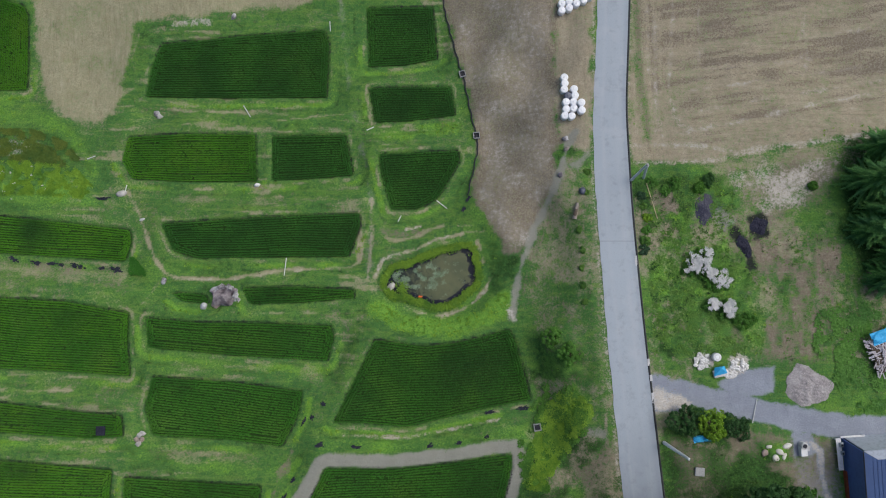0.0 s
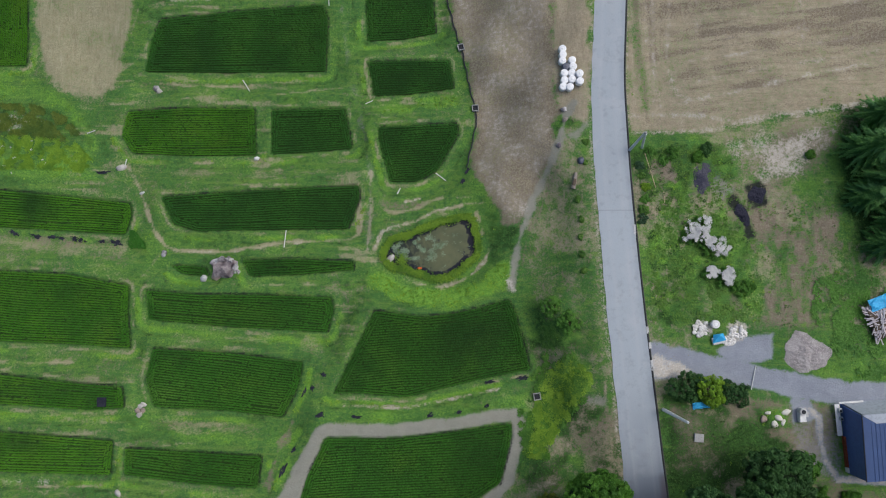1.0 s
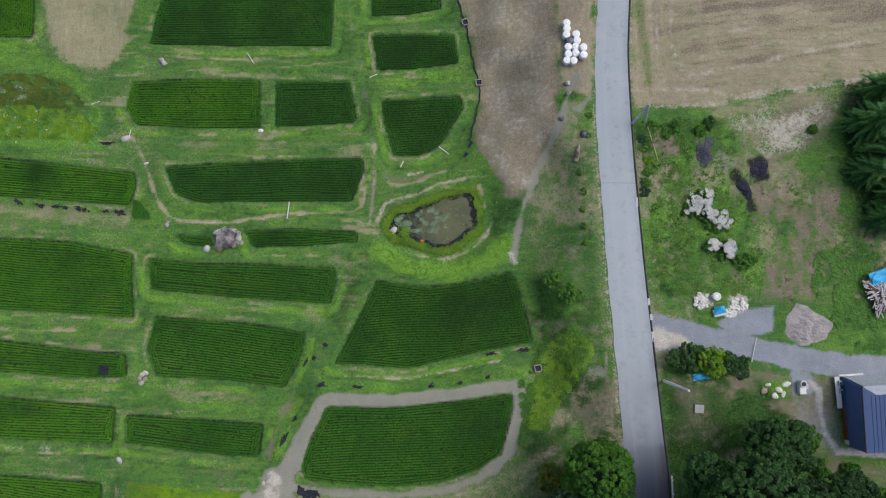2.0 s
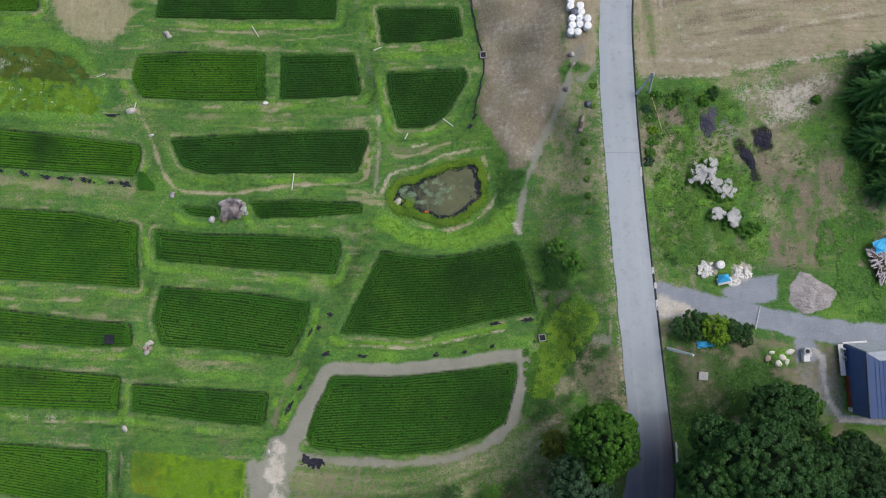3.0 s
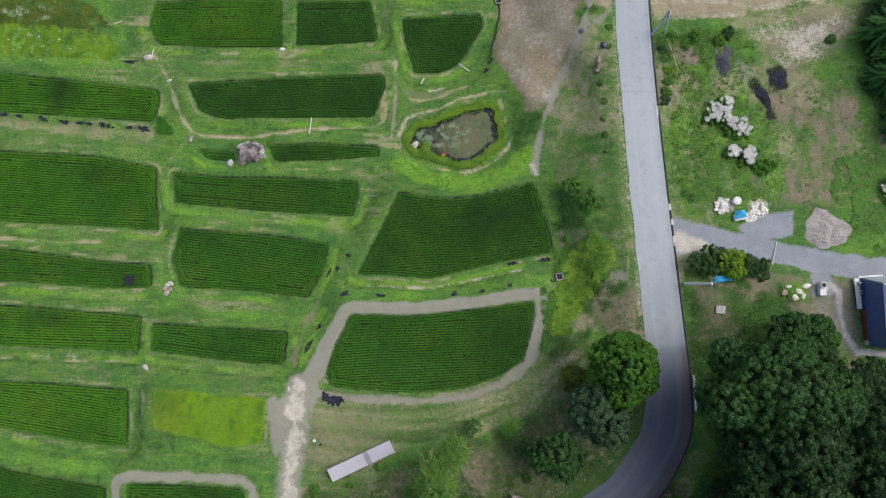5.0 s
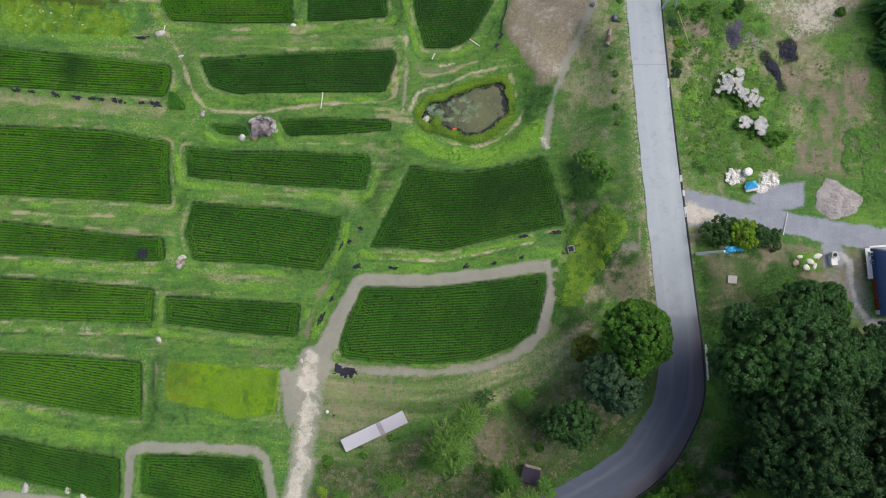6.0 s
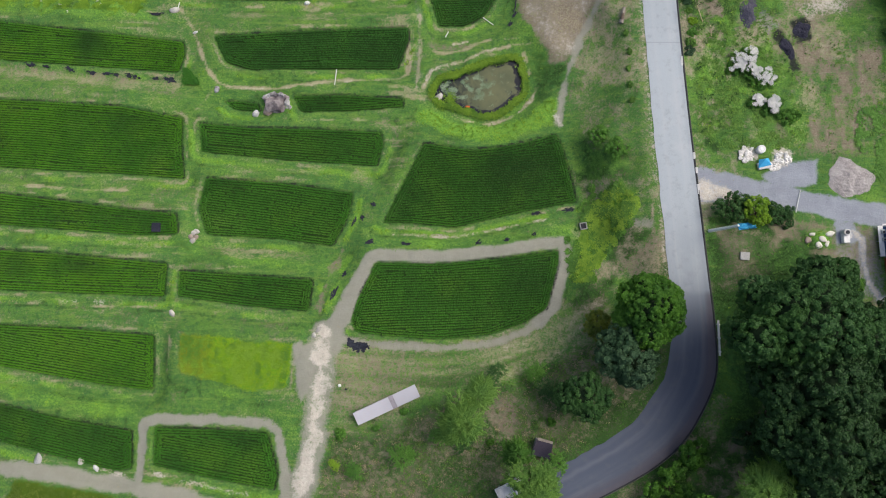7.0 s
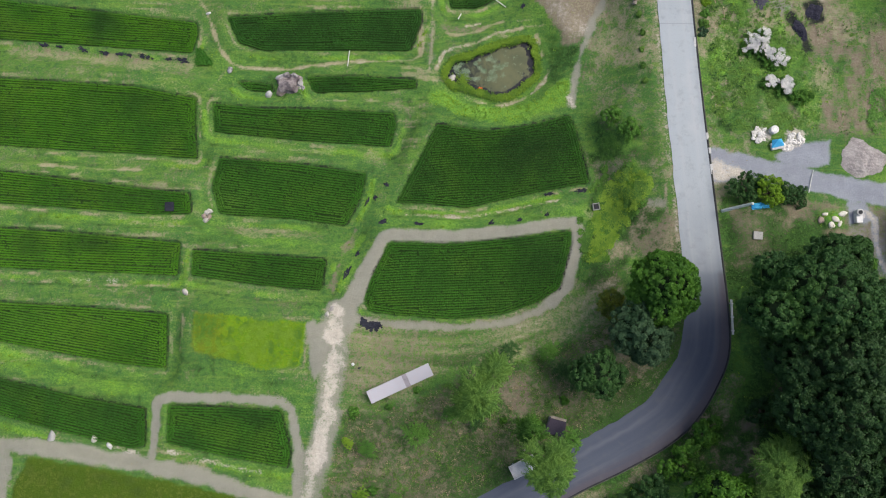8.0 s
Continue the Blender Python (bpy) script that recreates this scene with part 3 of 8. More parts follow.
def lane_material(joint):
    m, n, l, p = nodes_of("worn_shaded_asphalt", 0.75, 0.35)
    at = n.new("ShaderNodeAttribute")
    at.attribute_name = "lane"
    s = n.new("ShaderNodeSeparateColor")
    l.new(at.outputs["Color"], s.inputs[0])
    fine, mid = noise_at(n, l, 14.0, 4), noise_at(n, l, 0.9, 4)
    cv = n.new("ShaderNodeCombineXYZ")
    l.new(math_node(n, l, "MULTIPLY", s.outputs[0], 9.0), cv.inputs[0])
    l.new(math_node(n, l, "MULTIPLY", s.outputs[1], 6.0), cv.inputs[1])
    t = n.new("ShaderNodeTexNoise")
    t.inputs["Scale"].default_value, t.inputs["Detail"].default_value = 1.0, 3.0
    l.new(cv.outputs[0], t.inputs["Vector"])
    streak = t.outputs["Fac"]
    # darker towards the bend: tree shade and sheen put into the asphalt colour
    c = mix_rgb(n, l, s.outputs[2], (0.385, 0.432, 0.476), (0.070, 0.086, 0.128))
    # rusty grit gathers on the outside of the bend
    grit = math_node(n, l, "MULTIPLY", span(n, l, math_node(n, l, "ADD", s.outputs[0], math_node(n, l, "MULTIPLY", math_node(n, l, "SUBTRACT", streak, 0.5), 0.5)), 0.66, 0.98), span(n, l, s.outputs[2], 0.55, 0.95))
    c = mix_rgb(n, l, math_node(n, l, "MULTIPLY", grit, 0.45), c, (0.105, 0.068, 0.066))
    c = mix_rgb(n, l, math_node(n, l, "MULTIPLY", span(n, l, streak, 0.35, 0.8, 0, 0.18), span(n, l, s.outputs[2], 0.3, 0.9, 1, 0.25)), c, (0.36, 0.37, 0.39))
    c = mix_rgb(n, l, span(n, l, mid, 0.5, 0.75, 0, 0.16), c, (0.19, 0.19, 0.20))
    c = mix_rgb(n, l, span(n, l, fine, 0.5, 0.8, 0, 0.3), c, (0.12, 0.12, 0.13))
    # pale dusty wheel tracks, blotches, and a butt joint across the lane
    tracks = math_node(n, l, "ABSOLUTE", math_node(n, l, "SUBTRACT", math_node(n, l, "ABSOLUTE", math_node(n, l, "SUBTRACT", s.outputs[0], 0.5)), 0.22))
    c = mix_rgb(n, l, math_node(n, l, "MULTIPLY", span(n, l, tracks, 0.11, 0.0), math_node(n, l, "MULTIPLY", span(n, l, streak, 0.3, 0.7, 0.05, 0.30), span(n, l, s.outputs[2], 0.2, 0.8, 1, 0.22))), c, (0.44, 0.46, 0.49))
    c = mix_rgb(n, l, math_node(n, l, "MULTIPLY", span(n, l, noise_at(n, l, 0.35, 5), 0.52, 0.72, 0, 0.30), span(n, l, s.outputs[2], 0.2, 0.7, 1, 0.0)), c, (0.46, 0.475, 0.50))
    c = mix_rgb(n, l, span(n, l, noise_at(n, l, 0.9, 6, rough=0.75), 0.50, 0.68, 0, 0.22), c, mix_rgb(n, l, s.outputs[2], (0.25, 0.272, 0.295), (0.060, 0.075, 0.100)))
    seam = math_node(n, l, "ABSOLUTE", math_node(n, l, "SUBTRACT", s.outputs[1], joint))
    c = mix_rgb(n, l, span(n, l, math_node(n, l, "ADD", seam, math_node(n, l, "MULTIPLY", math_node(n, l, "SUBTRACT", mid, 0.5), 0.0015)), 0.0013, 0.0004, 0, 0.5), c, (0.22, 0.225, 0.23))
    l.new(c, p.inputs["Base Color"])
    bumped(n, l, p, fine, 0.25, 0.01)
    return m


def water_material():
    m, n, l, p = nodes_of("murky_pond_water", 0.15, 0.22)
    big, mid = noise_at(n, l, 0.35, 3), noise_at(n, l, 2.2, 4)
    c = mix_rgb(n, l, span(n, l, big, 0.35, 0.65), (0.135, 0.145, 0.075), (0.092, 0.106, 0.058))
    g = n.new("ShaderNodeNewGeometry")
    sx = n.new("ShaderNodeSeparateXYZ")
    l.new(g.outputs["Position"], sx.inputs[0])
    # pondweed thickens to the west end
    weed = math_node(n, l, "ADD", span(n, l, sx.outputs[0], -6.5, 2.5, 0.5, 0.02, False), math_node(n, l, "MULTIPLY", mid, 0.6))
    c = mix_rgb(n, l, span(n, l, weed, 0.54, 0.76, 0, 0.92), c, (0.022, 0.030, 0.028))
    at = n.new("ShaderNodeAttribute")
    at.attribute_name = "depth"
    # the banks' dark reflection at the margin is put into the water colour
    rim = math_node(n, l, "ADD", at.outputs["Fac"], math_node(n, l, "MULTIPLY", math_node(n, l, "SUBTRACT", noise_at(n, l, 0.9, 4), 0.46), 3.0))
    c = mix_rgb(n, l, span(n, l, rim, 0.25, 0.7), (0.016, 0.018, 0.028), c)
    l.new(c, p.inputs["Base Color"])
    bumped(n, l, p, mid, 0.05, 0.02)
    return m


# ---- ground ----
def axis(lo, hi, step):
    mid = np.arange(lo, hi + step / 2, step)
    grow = np.cumsum(np.geomspace(1.0, 420, 24))
    return np.concatenate([lo - grow[::-1], mid, hi + grow])


GX, GY = axis(-76, 68, 0.29), axis(-64, 48, 0.29)
XX, YY = np.meshgrid(GX, GY)
COVER = {k: np.zeros(XX.shape) for k in ("dry", "earth", "gravel", "lush", "chalk", "ash", "deep", "olive")}


def ease(d, soft):
    s = np.clip(0.5 - d / (2 * soft), 0, 1)
    return s * s * (3 - 2 * s)


def paint(kind, pts, soft=0.6, strength=1.0, width=0.0, ragged=0.6, patch=0.0, seed=0):
    """Lay a cover inside an outline, or along a line when it has a width."""
    p = np.array(pts, float)
    reach = width + soft + 2
    iy = (GY > p[:, 1].min() - reach) & (GY < p[:, 1].max() + reach)
    ix = (GX > p[:, 0].min() - reach) & (GX < p[:, 0].max() + reach)
    sel = np.ix_(iy, ix)
    x, y = XX[sel], YY[sel]
    d = line_dist(x, y, pts)[0] - width / 2 if width else signed(x, y, pts)
    d = d + (vnoise(x, y, 1.7, 11 + seed) - 0.5) * 2 * ragged + (vnoise(x, y, 0.6, 12 + seed) - 0.5) * ragged
    v = ease(d, soft) * strength
    if patch:
        v = v * np.clip(1 - patch * 1.6 * (1 - vnoise(x, y, 2.6, 13 + seed) - 0.15), 0, 1)
    COVER[kind][sel] = np.maximum(COVER[kind][sel], v)


def clear(kinds, pts, soft=0.4, width=0.0):
    d = line_dist(XX, YY, pts)[0] - width / 2 if width else signed(XX, YY, pts)
    for k in kinds:
        COVER[k] *= 1 - ease(d, soft)


# mown and stubble fields
paint("dry", [(-61, 60), (-61.2, 43.4), (-60.0, 30.4), (-57.3, 26.6), (-53.0, 24.3), (-50.1, 23.8), (-47.7, 26.6), (-46.3, 34.7), (-45.6, 39.4), (-38.4, 40.6), (-22.4, 42.3), (-15.7, 44), (-15, 60)], 0.8, 0.9, patch=0.25)
paint("dry", [(25.8, 70), (26.1, 40), (25.2, 24), (25.2, 17.2), (34.3, 16.9), (46.4, 19.3), (59, 21.5), (95, 24), (95, 70)], 0.7, 0.85, patch=0.2)
paint("earth", [(27, 60), (28, 40), (29, 27), (36, 22), (60, 26), (95, 30), (95, 70)], 2.0, 0.5, patch=0.7, seed=3)
stripe = (vnoise(XX * 0.10 + YY * 0.02, YY - XX * 0.14, 0.5, 21) - 0.5) * 1.1 + (vnoise(XX * 0.06, YY - XX * 0.14, 1.5, 24) - 0.5) * 0.9
near = np.clip((31 - XX) / 4, 0, 1)
stripe = stripe * (1 - near) + near * (vnoise(XX, YY * 0.06, 0.6, 25) - 0.5) * 1.4
field = ease(signed(XX, YY, [(27, 70), (26.5, 18), (46.4, 19.6), (95, 25), (95, 70)]), 0.8)
COVER["earth"] = np.clip(COVER["earth"] + field * np.clip(stripe, -0.4, 0.7), 0, 1)
COVER["deep"] = np.maximum(COVER["deep"], field * np.clip(vnoise(XX * 0.2, YY - XX * 0.12, 1.6, 22) - 0.62, 0, 1) * 1.6)
# mown runs of the big field: a green strip by the lane, then pale and dark bands that curve along the south edge
paint("lush", [(26.9, 60), (26.9, 40), (26.8, 31), (27.3, 25), (27.6, 20.6)], 0.6, 0.16, width=1.7, ragged=0.4, patch=0.35, seed=4)
strip_d = line_dist(XX, YY, [(26.9, 60), (26.9, 40), (26.8, 31), (27.3, 25), (27.6, 20.6)])[0]
COVER["dry"] *= 1 - 0.5 * ease(strip_d - 0.6, 0.6)
paint("deep", [(26.9, 60), (26.9, 40), (26.8, 31), (27.3, 25), (27.6, 20.6)], 0.4, 0.42, width=1.0, patch=0.4, seed=72)
paint("deep", [(39.3, 19.3), (46.0, 20.7), (52.7, 21.4), (59.9, 22.6), (80, 25.5)], 0.5, 0.75, width=1.1, ragged=0.4, patch=0.4, seed=73)
paint("lush", [(50, 21.2), (56, 21.9)], 0.5, 0.6, width=0.8, patch=0.3, seed=74)
for k, (tx, ty) in enumerate([(39.7, 36.3), (45.7, 33.6), (47.0, 31.9), (36.8, 29.8), (44.1, 25.6), (39.4, 24.3), (57.0, 26.4), (52.5, 36.2), (60, 34), (31.5, 27.2), (48, 27.2), (38.5, 32.5)]):
    paint("deep", [(tx - 1.6, ty - 0.25), (tx + 1.8, ty + 0.3)], 0.6, 0.55, width=0.5, ragged=0.6, patch=0.5, seed=75 + k)
for k, (run_, wd, st) in enumerate([
    ([(30.9, 21.1), (39.3, 22.6), (48.1, 24.7), (60, 27.2)], 0.45, 0.42), ([(33, 23.6), (35.4, 24.6), (44.1, 26.0), (60.1, 28.8)], 0.4, 0.36), ([(34, 27.4), (44, 28.6), (60, 31.2)], 0.35, 0.3), ([(36, 30.4), (46, 31.2), (60, 33.6)], 0.35, 0.3), ([(36, 33.4), (48, 34.6), (62, 36.8)], 0.4, 0.3),
    ([(49.9, 38.8), (49.4, 33.6), (48.6, 29.8)], 0.22, 0.42), ([(50.7, 37.7), (50.1, 33.6), (49.5, 30.1)], 0.22, 0.42), ([(32.0, 42), (31.5, 32.9), (30.8, 27), (31.8, 22.4), (36, 20.6)], 0.5, 0.42), ([(35.5, 40), (35.2, 32.9), (35.1, 28.4)], 0.25, 0.36), ([(29.6, 44), (29.2, 32), (29.0, 25), (29.6, 20.6)], 0.4, 0.38), ([(28.4, 44), (28.2, 30), (28.6, 21)], 0.3, 0.34), ([(25.8, 19.6), (32.6, 19.6), (39.2, 18.5), (46.0, 19.6), (52.7, 20.2), (59.8, 21.0)], 0.55, 0.52),
]):
    paint("chalk", run_, 0.3, st, width=wd, ragged=0.3, patch=0.45, seed=90 + k)
paint("earth", [(-0.5, 60), (0.0, 41.8), (1.6, 36.2), (3.6, 27.3), (4.9, 21.7), (4.4, 16.9), (3.9, 13.2), (6.2, 10.2), (8.1, 5.8), (10.4, 4.6), (12.2, 7.8), (14.9, 13.9), (15.9, 20.5), (15.6, 31), (16.2, 41.8), (16, 60)], 0.5, 0.74, patch=0.2)
paint("dry", [(0, 60), (0.5, 42), (4.2, 27), (5.2, 20), (4.6, 13), (8.5, 6), (11.5, 7), (15, 15), (15.6, 30), (16, 60)], 0.5, 0.85)
paint("chalk", [(0.5, 60), (1, 42), (4.6, 28), (5.6, 20), (5, 13), (9, 6), (11, 6), (14.5, 14), (15, 30), (15.4, 60)], 0.8, 0.32, patch=0.6, seed=29)
paint("dry", [(3, 41), (5, 30), (7, 20), (6.4, 14)], 0.9, 0.55, width=2.0, patch=0.6, seed=5)
paint("dry", [(15.5, 60), (15.7, 40.5), (15, 31), (15.4, 20.5), (19.8, 18), (20.6, 32), (21.2, 41), (22, 60)], 0.8, 0.95, patch=0.2, seed=6)
paint("gravel", [(17.8, 21.5), (16.8, 19.6), (15.0, 14), (12.6, 8.6), (10.6, 3.6), (9.8, -0.2), (9.3, -3.4)], 0.4, 0.9, width=0.75, ragged=0.35, patch=0.2)
paint("gravel", [(19.5, 18.5), (17.8, 17.0)], 0.7, 0.7, width=1.0)
paint("dry", [(13.5, 8), (12.8, 0), (14.5, -6)], 1.0, 0.4, width=3.0, patch=0.9, seed=7)
paint("dry", [(19.8, 16), (19.4, 6), (20.2, -4), (20.6, -12), (20.6, -17), (20.6, -24)], 0.6, 0.4, width=1.0, patch=0.6)
paint("dry", [(20.4, -14), (20.7, -19)], 0.22, 1.0, width=0.32, patch=0.50, ragged=0.22)
paint("earth", [(16.2, -2), (17.0, -6)], 0.6, 0.5, width=1.2, patch=0.5)
paint("earth", [(17.5, -24), (19.6, -21.6), (21.2, -20)], 0.8, 0.42, width=2.2, patch=0.4)
paint("gravel", [(18.8, -18.2), (20.0, -17.8)], 0.6, 0.6, width=1.0)
paint("deep", [(12.6, -28.4), (14, -26), (17.0, -21.5), (18.5, -19.3)], 0.8, 0.85, width=3.4, patch=0.3)
# worn verge between track and lane
paint("dry", [(16.5, 18), (19.4, 17), (19.8, 6), (20.4, -4), (20.8, -14), (18, -14), (14, -6), (12, 2), (13, 9)], 1.5, 0.24, patch=0.6, seed=19)
paint("deep", [(16.5, 18), (19.4, 17), (19.8, 6), (20.4, -4), (20.8, -14), (18, -14), (14, -6), (12, 2), (13, 9)], 1.2, 0.16, patch=0.6, seed=39)
paint("earth", [(11.5, 4), (10.8, -1), (12.4, -6), (14.5, -4), (14, 4)], 1.0, 0.3, patch=0.7, seed=20)
paint("earth", [(13.2, 7.4), (11.4, 3.4), (10.9, -0.4)], 0.3, 0.6, width=0.3, ragged=0.15, patch=0.3)
paint("earth", [(15.6, 12.6), (13.6, 7.6), (11.9, 3.4)], 0.3, 0.6, width=0.3, ragged=0.15, patch=0.3)
paint("chalk", [(20.9 - 0.0, 41), (20.75, 32.3), (20.15, 24.4), (19.95, 16.2), (20.05, 8.5), (20.65, -3.3), (21.25, -13.2), (22.0, -24)], 0.3, 0.36, width=0.35, ragged=0.15, patch=0.35)
paint("chalk", [(26.2, 41), (25.6, 32.3), (25.1, 24.8), (25.1, 18)], 0.3, 0.34, width=0.3, ragged=0.12, patch=0.3)
# garden plot east of the lane
paint("lush", [(27, 4.5), (31, 5), (37, 4), (38, -3), (36, -6), (30, -8.5), (26.6, -8.6), (25.8, -2)], 1.5, 0.42, patch=0.7)
paint("earth", [(38, 9), (44, 10), (52, 8), (52, -2), (46, -8), (41, -8), (39, 0)], 3.0, 0.70, ragged=2.2, patch=0.7, seed=8)
paint("dry", [(40, 8), (46, 6), (49, 0), (44, -6), (40, -4)], 2.5, 0.75, ragged=1.8, patch=0.9, seed=9)
paint("dry", [(34, 16.6), (46, 19), (60, 21), (60, 17.5), (46, 16), (36, 15.2)], 0.9, 0.6, patch=0.5, seed=10)
paint("chalk", [(38.6, 14.6), (41, 15.8), (45.3, 16.5), (52.1, 17.3), (49.0, 14.2), (44.4, 10.5), (40.0, 12.0)], 1.6, 0.80, ragged=1.0, patch=0.75, seed=1)
paint("earth", [(38.0, 13), (45, 17), (53, 17.5), (50, 12), (44.4, 9.5)], 1.8, 0.8, patch=0.4)
paint("ash", [(40.2, 9.4), (41.6, 10.1), (42.9, 9.0), (42.6, 7.5), (41, 7.2), (40.2, 8.0)], 0.45, 0.95, ragged=0.5)
paint("ash", [(38.4, 7.8), (39.4, 6.0), (40.0, 4.2), (39.9, 3.4)], 0.45, 0.95, width=1.2, ragged=0.45)
paint("ash", [(34.2, 11.4), (34.9, 12.2), (35.2, 10.0), (34.0, 8.6), (33.0, 9.2), (33.4, 10.4)], 0.5, 0.62, patch=0.3)
paint("gravel", [(36.2, 12), (38.0, 9), (36, 7.8), (34.8, 8.6)], 0.8, 0.5, patch=0.5)
paint("earth", [(27.8, 13.7), (29.6, 12.4), (28.9, 9.6), (28.0, 10.6)], 0.4, 0.9)
paint("deep", [(25.0, 14.7), (27.0, 14.7), (27.9, 5.1), (25.3, 4.8)], 0.3, 0.75, ragged=0.2)
warp = XX + 7 * (vnoise(XX, YY, 3.5, 107) - 0.5)
plot = ease(signed(XX, YY, [(27, 14), (31, 15.5), (38, 14), (39, 8), (52, 8), (55, -4), (50, -9), (42, -8.6), (31, -8), (26.8, -8)]), 1.2)
mot = 0.5 * vnoise(XX, YY, 0.9, 55) + 0.5 * vnoise(XX, YY, 2.6, 56)
COVER["deep"] = np.maximum(COVER["deep"], plot * np.clip((mot - 0.50) * 2.2, 0, 0.34))
COVER["lush"] = np.maximum(COVER["lush"], plot * np.clip((0.50 - mot) * 3.0, 0, 0.62) * np.interp(warp, [34, 44], [1.0, 0.35]))
mot = 0.5 * vnoise(XX * 1.8, YY * 0.6, 0.9, 57) + 0.5 * vnoise(XX, YY * 0.5, 2.2, 58)
COVER["earth"] = np.clip(COVER["earth"] + plot * (mot - np.interp(warp, [34, 44], [0.64, 0.50])) * 1.5, 0, 1)
paint("ash", [(33.0, 12.5), (36.0, 13.2), (38.0, 10), (36.5, 8), (33.4, 8.4)], 1.0, 0.45, patch=0.8, seed=34)
paint("earth", [(29.2, 13.6), (30.4, 13.4), (30.6, 10.6), (29.0, 10.4)], 0.5, 0.9, seed=35)
paint("dry", [(27.2, -1), (27.6, -5)], 0.22, 1.0, width=0.23, patch=0.70, ragged=0.22)
for gx, gy in ((30.5, -3.2), (33.5, -5.0), (31.2, -6.3), (37.5, -5.2), (28.9, -4.4)):
    paint("earth", [(gx - 0.5, gy), (gx + 0.3, gy - 0.9)], 0.5, 0.6, width=0.6, patch=0.3, seed=int(gx))
paint("deep", [(53.0, 21), (60, 22.5), (90, 24), (90, -2), (56, -1), (53.8, 4), (52.6, 10), (52.2, 15)], 1.4, 0.95, patch=0.1, seed=44)
# driveway, pad and yard
paint("chalk", [(31.9, -8.0), (33.2, -7.6), (33.9, -9.2), (33.0, -10.2), (32.0, -9.6)], 0.5, 0.9, ragged=0.6, patch=0.3, seed=31)
paint("chalk", [(36.0, -9.6), (37.4, -8.2), (38.8, -8.6), (38.4, -10.2), (36.6, -11.0), (35.4, -10.8)], 0.5, 0.9, ragged=0.6, patch=0.3, seed=32)
paint("gravel", [(25.6, -12.6), *DRIVE[1:]], 0.35, 1.0, width=2.9, ragged=0.25)
paint("gravel", [(26.0, -10.4), (28.5, -10.9), (31.5, -12.2), (30, -15.2), (26.2, -15.6)], 0.4, 1.0, ragged=0.25)
paint("gravel", [(38.2, -9.9), (41.9, -9.4), (41.8, -12.7), (40.6, -13.2), (36.6, -13.3), (34.4, -11.6)], 0.4, 0.9, ragged=0.25)
paint("chalk", [(26.4, -12.4), (29.0, -13.0), (32.0, -14.2), (29.8, -15.1), (26.6, -15.8)], 0.6, 0.85, patch=0.3)
paint("earth", [(34, -17.2), (38, -16.6), (43, -18), (46, -18), (48.8, -18.4), (49.6, -28.5), (58, -29), (58, -32), (44, -30), (43, -23), (40, -21.5), (36, -20)], 0.8, 0.72, patch=0.45)
paint("gravel", [(43, -18.4), (48.8, -18.4), (49.6, -28.5), (45.5, -27), (43.6, -22)], 0.8, 0.4, patch=0.4, seed=61)
paint("lush", [(38.6, -18.6), (43, -18.6), (43.4, -21.4), (39, -21.6)], 0.6, 0.6, patch=0.4, seed=62)
clear(("earth",), [(39.2, -18.9), (42.6, -18.9), (43.0, -21.0), (39.6, -21.3)], 0.6)
paint("deep", [(43.6, -23), (46, -26.5), (49, -29.5), (58, -31.5), (44, -30)], 0.8, 0.6, patch=0.4, seed=63)
paint("earth", [(28.5, -18.5), (33, -18.5), (37, -20), (34, -25), (29.5, -27)], 1.2, 0.6, patch=0.6)
paint("gravel", [(44.8, -19.0), (45.9, -19.0), (46.9, -19.9), (47.1, -22.7), (47.7, -25.4), (49.1, -27.5), (58, -28.0)], 0.18, 0.95, width=0.8, ragged=0.1)
paint("chalk", [(45.0, -19.0), (45.9, -19.0), (46.9, -19.9), (47.1, -22.7), (47.7, -25.4), (49.1, -27.5), (58, -28.0)], 0.15, 0.5, width=0.7, ragged=0.1)
paint("gravel", [(43.8, -17.8), (46.0, -17.8), (46, -20.2), (43.6, -20.3)], 0.4, 0.8)
# dark weeds by the wood; their cover also holds the trees' shade
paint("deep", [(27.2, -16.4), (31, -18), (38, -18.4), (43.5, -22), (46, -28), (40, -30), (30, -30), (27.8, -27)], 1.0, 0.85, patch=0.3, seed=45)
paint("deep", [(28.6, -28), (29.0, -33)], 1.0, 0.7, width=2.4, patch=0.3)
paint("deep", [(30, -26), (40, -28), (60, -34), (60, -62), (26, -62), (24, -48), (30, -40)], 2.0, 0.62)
# yard and orchard south of the lower terrace: mown hay runs in arcs round the plot, rough grass below
ARC = [(-24, -33.4), (-18, -34.2), (-6.8, -34.9), (0, -34.0), (4.6, -32.3), (8.0, -30.2), (11.0, -28.0), (14.5, -26.6), (19, -25.4)]
arc_d, arc_s = line_dist(XX, YY, ARC)
mow = 0.65 * vnoise(arc_d, arc_s * 0.5, 0.55, 31) + 0.35 * vnoise(arc_d, arc_s * 0.8, 1.5, 32)
yard = ease(signed(XX, YY, [(-21, -34), (-6, -34.6), (4, -32), (11, -28.6), (14.6, -28), (14.0, -32.8), (9, -36), (3, -38.4), (-5, -39.6), (-9, -41), (-12, -44.2), (-21, -46)]) + (vnoise(XX, YY, 2.5, 33) - 0.5) * 2, 1.2)
COVER["dry"] = np.maximum(COVER["dry"], yard * (0.16 + 0.46 * mow))
COVER["deep"] = np.maximum(COVER["deep"], yard * np.clip(0.62 - mow, 0, 1) * 1.3)
COVER["chalk"] = np.maximum(COVER["chalk"], yard * np.clip(mow - 0.55, 0, 1) * 0.5)
